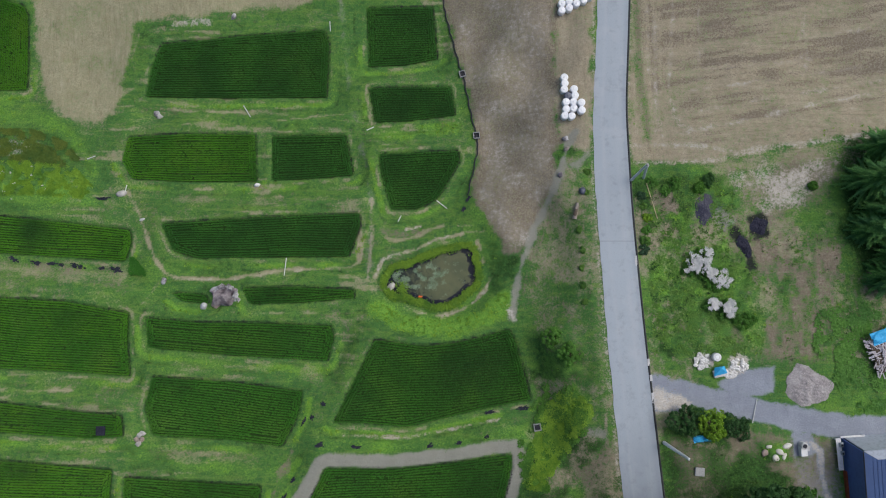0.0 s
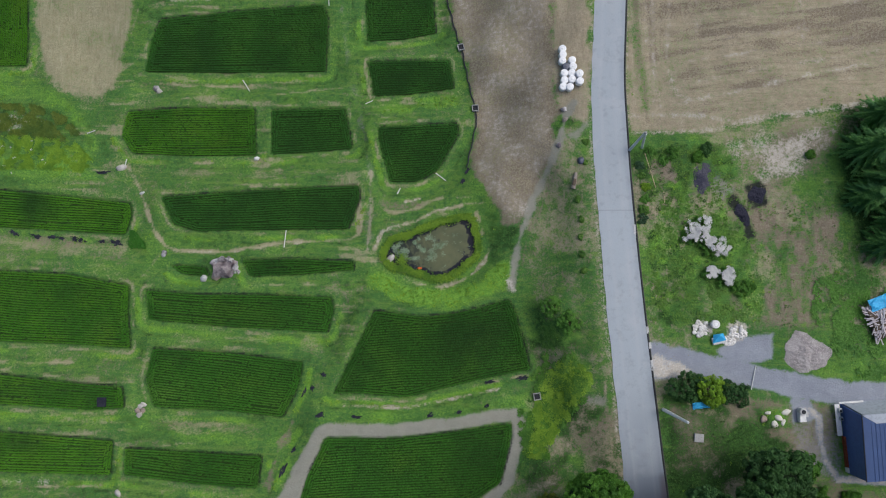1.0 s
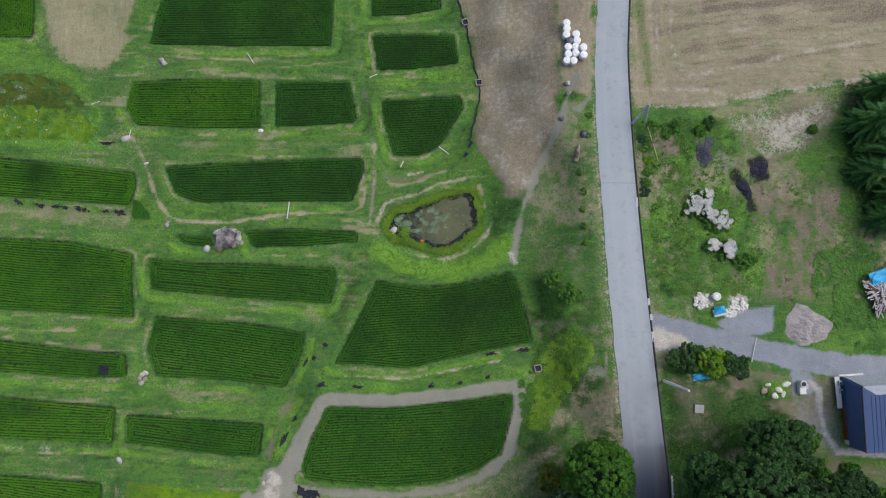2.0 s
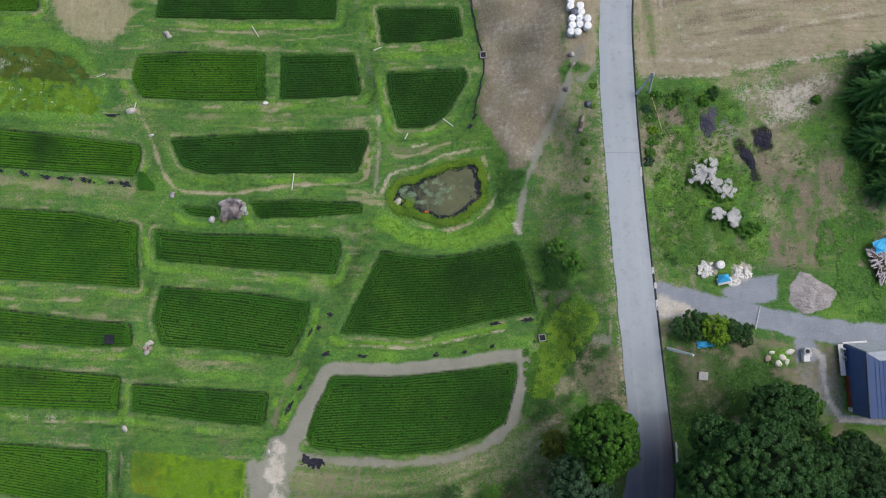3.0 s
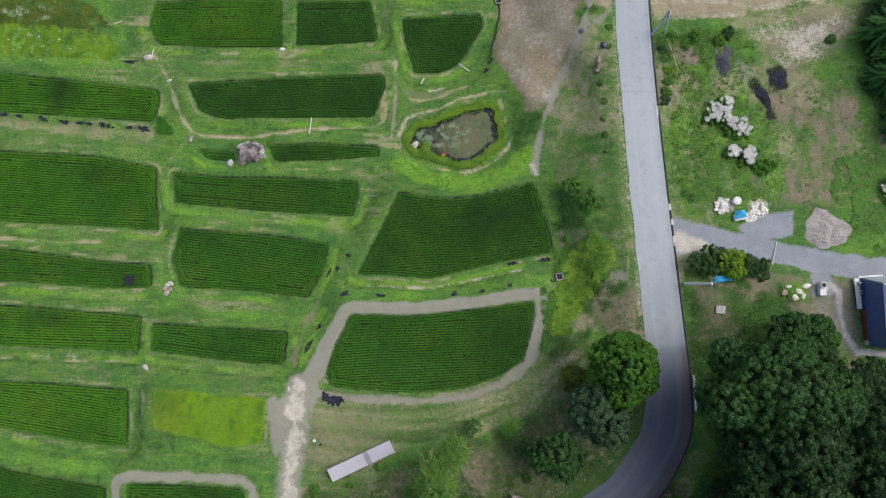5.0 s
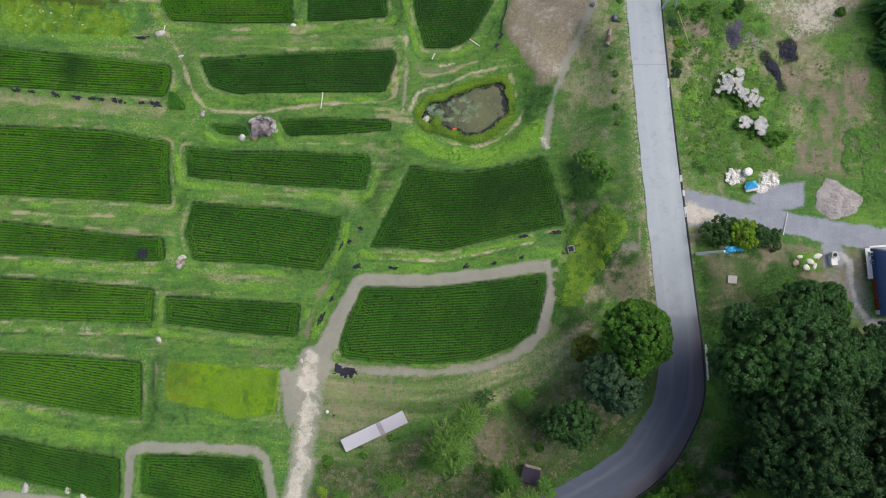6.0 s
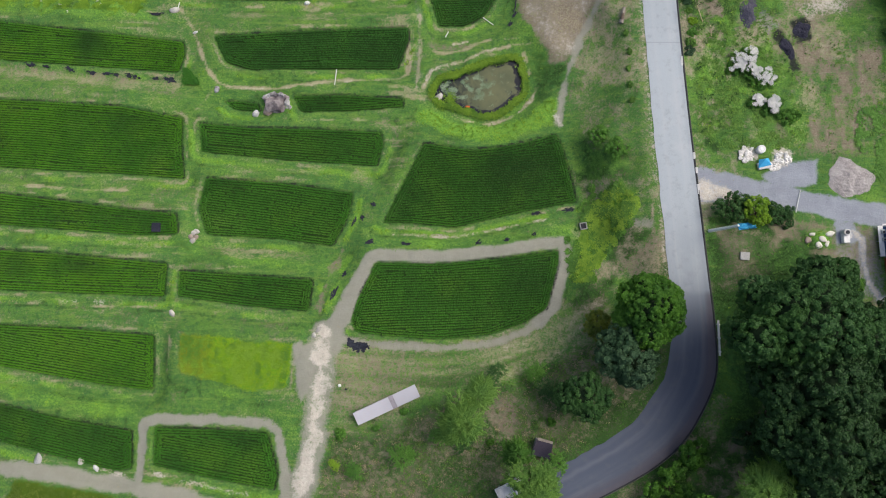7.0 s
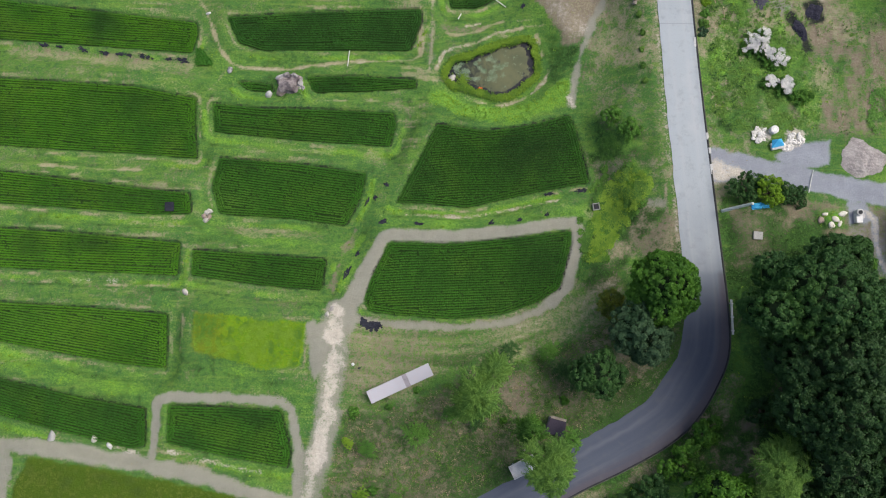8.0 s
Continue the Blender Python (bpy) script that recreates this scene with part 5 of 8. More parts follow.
m = len(ring)
pf = []
for k in range(3):
    for i in range(m):
        a, b, c, d = k * m + i, k * m + (i + 1) % m, (k + 1) * m + (i + 1) % m, (k + 1) * m + i
        pf += [(a, b, c), (a, c, d)]
pf += [(3 * m + i, 3 * m + (i + 1) % m, 4 * m) for i in range(m)]
me = np_mesh("water", pv, pf)
me.attributes.new("depth", "FLOAT", "POINT").data.foreach_set("value", np.array(pa, np.float32))
me.materials.append(water_material())
tagged(new("water", me), "murky olive pond water with dark margins and pondweed", "water", kind="structure")

# ---- rice ----
rng = np.random.default_rng(7)


def blades(x, y, z, n, length, width, lean, height, rng, spread=0.05, squash=None):
    """n bent leaves on each of the places: verts and triangles."""
    m = len(x)
    a = rng.uniform(0, 2 * np.pi, (m, n)) + np.arange(n) * 2.4
    ln = length * rng.uniform(0.7, 1.25, (m, n))
    ht = height * rng.uniform(0.7, 1.2, (m, n))
    dx, dy = np.cos(a), np.sin(a)
    if squash:
        # leaves lie more along the row than across it
        c, s = math.cos(squash[0]), math.sin(squash[0])
        p, q = np.cos(a), np.sin(a) * squash[1]
        dx, dy = p * c - q * s, p * s + q * c
    bx, by = x[:, None] + dx * spread * rng.uniform(0, 1, (m, n)), y[:, None] + dy * spread * rng.uniform(0, 1, (m, n))
    zz = np.repeat(z[:, None], n, 1)
    wx, wy = -dy * width / 2, dx * width / 2
    mx, my, mz = bx + dx * ln * lean * 0.45, by + dy * ln * lean * 0.45, zz + ht
    tx, ty, tz = bx + dx * ln * lean, by + dy * ln * lean, zz + ht * 0.82
    v = np.stack([np.stack([bx, by, zz], -1), np.stack([mx - wx, my - wy, mz], -1), np.stack([mx + wx, my + wy, mz], -1), np.stack([tx, ty, tz], -1)], 2).reshape(-1, 3)
    k = np.arange(m * n)[:, None] * 4
    f = np.concatenate([k + [0, 2, 1], k + [1, 2, 3]], 0)
    return v, f


# stands that are darker (+) or paler (-) than their plot: x, y, reach in x and in y, strength
STANDS = [
    (-58.0, 8.2, 2.6, 3.0, 0.95), (-48.0, -4.4, 5.0, 2.0, 0.40), (-53.0, -3.0, 4.5, 2.0, 0.35), (-60.0, -6.0, 5.0, 3.0, -0.30), (-45.0, -9.0, 3.0, 2.5, -0.3),
    (5.0, -9.0, 4.5, 3.4, 0.75), (0.0, -12.0, 5.0, 2.6, 0.30), (-9.0, -15.5, 4.0, 2.2, -0.20), (8.5, -13.5, 2.6, 2.2, -0.25),
    (-37.5, -17.8, 2.4, 1.9, -0.75), (-22.6, -19.6, 1.6, 1.4, -0.75), (-29.0, -14.0, 6.0, 2.0, 0.30), (-18.0, 7.6, 4.0, 2.6, 0.50), (-12.6, 8.4, 1.6, 2.8, 0.45),
    (-31.0, 6.6, 3.0, 1.6, 0.45), (-36.5, 8.0, 2.6, 1.8, 0.30), (-51.0, -46.0, 6.0, 1.8, 0.55), (-63.0, -42.5, 7.0, 2.4, 0.65), (-47.5, -47.6, 2.2, 2.2, 0.40), (-32.2, -46.4, 2.8, 1.2, 0.75),
    (-60.0, -34.0, 8.0, 2.4, -0.25), (-57.0, -24.0, 5.0, 2.0, 0.50), (-66.0, -24.5, 4.0, 2.0, 0.35), (-5.0, 27.5, 4.0, 2.4, 0.50), (0.0, 27.0, 2.2, 2.6, 0.40), (-1.0, 16.5, 2.6, 3.0, 0.30),
    (-19.0, 19.0, 4.0, 2.4, 0.30), (-52.0, -17.6, 6.0, 1.4, 0.30), (-20.0, -7.2, 4.0, 2.0, 0.35), (-31.0, -27.0, 5.0, 1.8, 0.25),
]


def vigour(x, y):
    v = (vnoise(x, y, 3.4, 92) - 0.5) * 0.55 + (vnoise(x, y, 1.1, 93) - 0.5) * 0.45
    for cx, cy, rx, ry, k in STANDS:
        v = v + k * np.exp(-((x - cx) / rx) ** 2 - ((y - cy) / ry) ** 2)
    return np.clip(v, -1, 1)


# plots whose rows do not follow their longest side, in degrees
ROWS_ALONG = {"d": 4, "e": 3}


def rice(key):
    z, tone, pts = PADDIES[key]
    p = np.array(pts)
    edges = np.roll(p, -1, 0) - p
    i = np.argmax(np.hypot(*edges.T))
    th = math.atan2(edges[i, 1], edges[i, 0])
    th = math.radians(ROWS_ALONG[key]) if key in ROWS_ALONG else th
    c, s = math.cos(th), math.sin(th)
    u, w = p[:, 0] * c + p[:, 1] * s, -p[:, 0] * s + p[:, 1] * c
    gu, gw = np.meshgrid(np.arange(max(u.min(), -90), u.max(), 0.16), np.arange(w.min(), w.max(), 0.34))
    # rows wander a little, as the planter does
    gw = gw + (vnoise(gu, gw, 7, 61) - 0.5) * 0.35
    gu, gw = gu.ravel() + rng.uniform(-0.05, 0.05, gu.size), gw.ravel() + rng.uniform(-0.025, 0.025, gw.size)
    x, y = gu * c - gw * s, gu * s + gw * c
    keep = (signed(x, y, pts) < -1.25) & (x > -77)
    xs, ys = [x[keep]], [y[keep]]
    # three turning rows along the rim
    for k in range(3):
        off = 0.36 + 0.34 * k
        for a, b in zip(p, np.roll(p, -1, 0)):
            ln = np.hypot(*(b - a))
            m = max(2, int(ln / 0.16))
            q = a + (b - a) * (np.arange(m)[:, None] + 0.5) / m
            nn = np.array([-(b - a)[1], (b - a)[0]]) / max(ln, 1e-6)
            for side in (1, -1):
                r = q + nn * off * side
                d = signed(r[:, 0], r[:, 1], pts)
                ok = (d < -off + 0.08) & (r[:, 0] > -77)
                xs.append(r[ok, 0] + rng.uniform(-0.02, 0.02, ok.sum()))
                ys.append(r[ok, 1] + rng.uniform(-0.02, 0.02, ok.sum()))
    x, y = np.concatenate(xs), np.concatenate(ys)
    # missed hills and thin spots
    keep = rng.random(len(x)) > 0.05 + 0.25 * (vnoise(x, y, 1.3, 62) > 0.93)
    x, y = x[keep], y[keep]
    hgt = 0.34 + 0.14 * vnoise(x, y, 6, 63)
    v, f = blades(x, y, np.full(len(x), z - 0.42), 6, 0.30, 0.135, 0.62, hgt[:, None], rng, squash=(th, 0.66))
    me = np_mesh("rice_crop", v, f)
    me.attributes.new("vigour", "FLOAT", "POINT").data.foreach_set("value", np.repeat(vigour(x, y), 24).astype(np.float32))
    me.materials.append(RICE[tone])
    label = {"deep": "dark green rice standing in close planted rows", "mid": "green rice standing in close planted rows", "bright": "bright yellow-green rice standing in close planted rows"}[tone]
    tagged(new("rice_crop", me), label, "rice field", "rice plots of the terrace", "stuff")


for key in PADDIES:
    if PADDIES[key][1]:
        rice(key)


# ---- grass and weeds ----
def cover_at(kind, x, y):
    i = np.clip(np.searchsorted(GY, y), 0, len(GY) - 1)
    j = np.clip(np.searchsorted(GX, x), 0, len(GX) - 1)
    return COVER[kind][i, j]


def height_at(x, y):
    i = np.clip(np.searchsorted(GY, y), 1, len(GY) - 1)
    j = np.clip(np.searchsorted(GX, x), 1, len(GX) - 1)
    fx, fy = (x - GX[j - 1]) / (GX[j] - GX[j - 1]), (y - GY[i - 1]) / (GY[i] - GY[i - 1])
    return (ZZ[i - 1, j - 1] * (1 - fx) + ZZ[i - 1, j] * fx) * (1 - fy) + (ZZ[i, j - 1] * (1 - fx) + ZZ[i, j] * fx) * fy


OPEN = np.ones(XX.shape, bool)
for z, tone, pts in PADDIES.values():
    if tone:
        OPEN &= signed(XX, YY, pts) > 0.15
OPEN &= signed(XX, YY, POND) > 0.1
lane_d, lane_s = line_dist(XX, YY, LANE_MID)
OPEN &= lane_d > np.interp(lane_s, np.arange(len(LANE_HALF)), LANE_HALF) + 0.45


def scatter(count, rng, where=None, area=(-75, 66, -62, 47)):
    x, y = rng.uniform(area[0], area[1], count), rng.uniform(area[2], area[3], count)
    i, j = np.searchsorted(GY, y), np.searchsorted(GX, x)
    keep = OPEN[i, j]
    x, y = x[keep], y[keep]
    if where is not None:
        w = where(x, y)
        keep = rng.random(len(x)) < w
        x, y = x[keep], y[keep]
    return x, y


def meadow(name, label, count, where, n, length, width, lean, height, material, seed, area=(-75, 66, -62, 47)):
    r = np.random.default_rng(seed)
    x, y = scatter(count, r, where, area)
    v, f = blades(x, y, height_at(x, y) - 0.02, n, length, width, lean, height, r, 0.08)
    me = np_mesh(name, v, f)
    me.materials.append(material)
    tagged(new(name, me), label, "grass" if "grass" in name else "weeds", kind="stuff")


def green(x, y):
    bare = np.maximum.reduce([cover_at(k, x, y) for k in ("dry", "earth", "gravel", "chalk", "ash", "olive")])
    return np.clip(1 - 1.6 * bare, 0, 1) * np.clip(1 - 0.9 * cover_at("deep", x, y), 0, 1) * np.clip(0.35 + vnoise(x, y, 1.5, 71), 0, 1)


meadow("meadow_grass", "short green grass tufts over banks and verges", 52000, green, 5, 0.22, 0.05, 0.8, 0.10, M_GRASS, 3)
meadow("lush_weeds", "yellow-green leafy weeds on the banks", 120000, lambda x, y: np.clip(cover_at("lush", x, y) * 1.3 - 0.3, 0, 1) ** 2, 5, 0.26, 0.11, 0.8, 0.16, M_LUSH, 4)
bank = [(15.2, -13.2), (18.4, -13.6), (19.0, -15.7), (17.9, -18.0), (15.6, -21.9), (12.4, -25.8), (10.9, -25.7), (11.2, -22.4), (11.9, -19.3), (13.6, -15.4)]


def clumped(x, y, size, seed, cut):
    return np.clip((vnoise(x, y, size, seed) - cut) * 6, 0, 1)


meadow("yellow_weeds", "dense yellow-green weeds on the lane bank", 16000, lambda x, y: (signed(x, y, bank) < 0.9 * vnoise(x, y, 1.5, 84) - 0.5) * clumped(x, y, 0.55, 85, 0.36), 5, 0.30, 0.17, 1.0, 0.13, M_LUSH, 14, (10, 20, -27, -12))
meadow("bank_weeds", "mid green leafy weeds on the lane bank", 9000, lambda x, y: (signed(x + 0.9, y, bank) < 1.4 * vnoise(x, y, 1.5, 89)) * clumped(x, y, 0.6, 90, 0.5), 5, 0.32, 0.16, 1.0, 0.17, M_LEAF_GREEN, 18, (10, 20, -27, -11))
meadow("yellow_flowers", "yellow flowering weeds on the lane bank", 7000, lambda x, y: (signed(x, y, bank) < -0.2) * clumped(x, y, 0.45, 86, 0.55) * np.clip((x - 11) / 5 + 0.4, 0, 1), 4, 0.20, 0.14, 1.0, 0.22, M_LEAF_YELLOW, 15, (10, 20, -27, -12))
for key, count, lab in (("y", 14000, "thin yellow-green seedlings left in the seed plot"), ("v", 16000, "short olive weeds of the fallow plot")):
    plot_pts = np.array(PADDIES[key][2])
    meadow("plot_grass", lab, count, lambda x, y: (signed(x, y, PADDIES[key][2]) < -0.2) * np.clip(0.15 + clumped(x, y, 0.5, 97, 0.5) + 0.5 * (vnoise(x, y, 3.0, 98) - 0.5), 0, 1), 4, 0.16, 0.06, 1.0, 0.07, M_LUSH if key == "y" else M_OLIVE_GRASS, 24, (max(-75, plot_pts[:, 0].min()), plot_pts[:, 0].max(), plot_pts[:, 1].min(), plot_pts[:, 1].max()))
meadow("scrub_tufts", "rank green tufts in the rough orchard grass", 9000, lambda x, y: (signed(x, y, scrub_plot) < 0) * clumped(x, y, 0.7, 104, 0.5), 4, 0.30, 0.08, 0.8, 0.2, M_GRASS, 26, (-24, 20, -62, -33))
meadow("scrub_straw", "dry stalks in the rough orchard grass", 5000, lambda x, y: (signed(x, y, scrub_plot) < 0) * clumped(x, y, 0.9, 105, 0.5), 4, 0.30, 0.06, 0.9, 0.12, M_STRAW, 27, (-24, 20, -62, -33))
fallow = [(-80, 24), (-64.8, 23.7), (-59.9, 23.6), (-54.8, 21.6), (-52.4, 18.8), (-55.3, 17.6), (-61, 18.6), (-80, 18)]
rank = [(-80, 18.2), (-61, 18.4), (-53.6, 17.5), (-50.6, 14.6), (-51.4, 13.4), (-58.3, 13.8), (-80, 14)]
meadow("fallow_weeds", "olive and straw weeds of the fallow corner", 15000, lambda x, y: (signed(x, y, fallow) < -0.2) * clumped(x, y, 0.8, 94, 0.36), 4, 0.28, 0.12, 1.0, 0.14, M_OLIVE_GRASS, 21, (-76, -51, 17, 25))
meadow("rank_greens", "bright yellow-green leafy weeds below the fallow corner", 13000, lambda x, y: (signed(x, y, rank) < 0.3) * clumped(x, y, 0.7, 96, 0.42), 5, 0.28, 0.14, 1.0, 0.14, M_LUSH, 23, (-76, -50, 13, 19))
garden = [(27, 14), (31, 15.5), (38, 14), (39, 8), (52, 8), (55, -4), (50, -9), (42, -8.6), (31, -8), (26.8, -8)]
meadow("garden_weeds", "low leafy weeds through the garden", 7400, lambda x, y: (signed(x, y, garden) < 0) * np.clip(1 - 1.2 * np.maximum(cover_at("ash", x, y), cover_at("earth", x, y)), 0.1, 1) * (vnoise(x, y, 0.8, 87) > 0.45) * np.interp(x, [36, 41], [1, 0.25]), 5, 0.28, 0.12, 1.0, 0.12, M_GRASS, 16, (26, 56, -10, 16))
yard_end = [(48.2, -3), (54, -2), (60, -5), (60, -14.5), (52, -14.8), (49.4, -10.5), (47.4, -7)]
meadow("garden_rank_weeds", "sprawling leafy weeds beside the firewood", 5200, lambda x, y: (signed(x, y, yard_end) < 0.4) * clumped(x, y, 1.0, 106, 0.42), 5, 0.34, 0.16, 1.0, 0.2, M_LEAF_SHRUB, 28, (46, 61, -16, -1))
meadow("garden_tufts", "dark tufts through the garden", 4800, lambda x, y: (signed(x, y, garden) < 0) * np.clip(1.1 - cover_at("ash", x, y), 0, 1) * (vnoise(x, y, 1.1, 88) > 0.55) * np.interp(x, [30, 40], [0.6, 0.12]), 5, 0.30, 0.09, 0.7, 0.2, M_DEEPWEED, 17, (26, 56, -10, 16))
meadow("white_flower_heads", "small white flower heads scattered in the grass", 60000, lambda x, y: 0.2 * ((np.hypot(x + 61, (y - 15.8) * 2) < 6)) * (vnoise(x, y, 0.7, 73) > 0.5), 4, 0.24, 0.14, 0.6, 0.30, M_BLOSSOM, 8)
meadow("dark_weeds", "dark green rank weeds", 60000, lambda x, y: np.clip(cover_at("deep", x, y) * 1.2 - 0.3, 0, 1) * np.clip(1 - 2.2 * np.maximum(cover_at("dry", x, y), cover_at("earth", x, y)), 0, 1), 5, 0.34, 0.09, 0.7, 0.25, M_DEEPWEED, 5)
meadow("dry_grass", "pale dry grass stalks lying on the cut fields", 60000, lambda x, y: np.clip(cover_at("dry", x, y) * 1.2 - 0.35, 0, 1), 3, 0.28, 0.03, 1.0, 0.05, M_STRAW, 6)


# ---- trees and shrubs ----
def leaf_cloud(r, lobes, clump, leaf, density=1.0, flat=0.38, long=1.0):
    """Clumps of small diamond leaves over rounded lobes: verts and triangles."""
    vs, k = [], 0
    for i, (cx, cy, cz, rx, ry, rz) in enumerate(lobes):
        area = 2.6 * math.pi * ((rx * ry + rx * rz + ry * rz) / 3)
        n = max(6, int(area / (2.3 * clump * clump) * density))
        d = r.normal(size=(n * 2, 3))
        d /= np.linalg.norm(d, axis=1)[:, None]
        d = d[d[:, 2] > -0.45][:n]
        grow = 0.80 + 0.22 * r.random(len(d)) ** 0.7 + 0.16 * (vnoise(d[:, 0] * 3 + i, d[:, 1] * 3 + d[:, 2] * 2, 1.0, 81 + i) - 0.5)
        c = np.array([cx, cy, cz]) + d * np.array([rx, ry, rz]) * grow[:, None]
        keep = np.ones(len(c), bool)
        for j, (ox, oy, oz, sx, sy, sz) in enumerate(lobes):
            if j != i:
                keep &= (((c - [ox, oy, oz]) / np.array([sx, sy, sz]) * 1.14) ** 2).sum(1) > 1
        c, d = c[keep], d[keep]
        m = max(12, int(38 * (clump / leaf) ** 2 / 4.0))
        size = clump * r.uniform(0.7, 1.25, (len(c), 1, 1))
        e = r.normal(size=(len(c), m, 3)) + d[:, None, :] * 0.9 + np.array([0, 0, 0.5])
        e /= np.linalg.norm(e, axis=2)[:, :, None]
        p = c[:, None, :] + e * size * r.uniform(0.75, 1.05, (len(c), m, 1)) * np.array([1, 1, 0.62])
        nrm = e + r.normal(size=e.shape) * flat
        nrm /= np.linalg.norm(nrm, axis=2)[:, :, None]
        t = np.cross(nrm, r.normal(size=e.shape))
        t /= np.linalg.norm(t, axis=2)[:, :, None] + 1e-9
        b = np.cross(nrm, t)
        s = leaf * r.uniform(0.6, 1.2, (len(c), m, 1))
        q = np.stack([p - t * s * long, p - b * s * 0.55 + nrm * s * 0.1, p + t * s * long, p + b * s * 0.55 + nrm * s * 0.1], 2)
        vs.append(q.reshape(-1, 3))
    v = np.concatenate(vs)
    q = np.arange(len(v) // 4)[:, None] * 4
    return v, np.concatenate([q + [0, 1, 2], q + [0, 2, 3]])


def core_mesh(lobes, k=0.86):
    """The painted shade inside a crown: dark lumps a little smaller than its lobes."""
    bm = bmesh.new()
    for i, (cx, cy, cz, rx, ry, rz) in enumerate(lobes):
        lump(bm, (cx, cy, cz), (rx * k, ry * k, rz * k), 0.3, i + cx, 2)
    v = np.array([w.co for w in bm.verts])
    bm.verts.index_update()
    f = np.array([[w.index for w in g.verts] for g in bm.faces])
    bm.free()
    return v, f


def tree(name, label, category, x, y, top, spread, material, seed, lobes=7, clump=0.55, leaf=0.24, group="", squash=(1, 1), low=0.35, base=None, long=1.0, density=1.0, loose=False):
    """A trunk, limbs and a crown of uneven lobes whose top is at the height `top`."""
    r = np.random.default_rng(seed)
    z0 = zat(x, y) if base is None else base
    h = top - z0
    ob = thing(name, label, category, (x, y, z0 - 0.05), 0, group)
    cz0 = h * low
    ls = []
    body = (h - cz0) / 2
    k0 = 0.48 if loose else (0.66 if lobes > 12 else 0.72)
    ls.append((0, 0, cz0 + body * 0.95, spread * k0 * squash[0], spread * k0 * squash[1], body * 0.95))
    for i in range(lobes - 1):
        a = i * 2 * math.pi / (lobes - 1) + r.uniform(-0.4, 0.4)
        rr = spread * (r.uniform(0.16, 0.40) if loose else r.uniform(0.22, 0.40) if lobes > 12 else r.uniform(0.28, 0.55))
        d = spread * r.uniform(0.35, 1.0) if loose else (spread - rr) * (r.uniform(0.45, 1.05) if lobes > 12 else r.uniform(0.9, 1.05))
        zz = cz0 + body * r.uniform(0.55, 1.25)
        ls.append((d * math.cos(a) * squash[0], d * math.sin(a) * squash[1], zz, rr, rr, min(rr * r.uniform(0.8, 1.1), body * 0.8)))
    bm = bmesh.new()
    tr = max(0.04, 0.028 * h + 0.02 * spread)
    mid = Vector((r.uniform(-0.3, 0.3), r.uniform(-0.3, 0.3), cz0 + body * 0.4))
    rod(bm, (0, 0, 0), mid, tr, tr * 0.7, 9)
    rod(bm, mid, (0, 0, cz0 + body * 1.3), tr * 0.7, tr * 0.25, 7)
    part("trunk", bm, M_BARK, ob)
    for lx, ly, lz, a, b, c in ls[1:]:
        bm = bmesh.new()
        q = mid.lerp(Vector((lx, ly, lz)), 0.55) + Vector((0, 0, 0.1 * h * r.uniform(0, 0.5)))
        rod(bm, mid * 0.9, q, tr * 0.45, tr * 0.3, 6)
        rod(bm, q, (lx, ly, lz), tr * 0.3, tr * 0.1, 6)
        part("limb", bm, M_BARK, ob)
    v, f = leaf_cloud(r, ls, clump, leaf, density, long=long)
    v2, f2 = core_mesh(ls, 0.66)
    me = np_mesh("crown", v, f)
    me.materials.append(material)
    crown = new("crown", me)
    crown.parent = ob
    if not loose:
        me = np_mesh("shade_core", v2, f2)
        me.materials.append(M_CROWN_SHADE)
        new("shade_core", me).parent = crown
    return ob


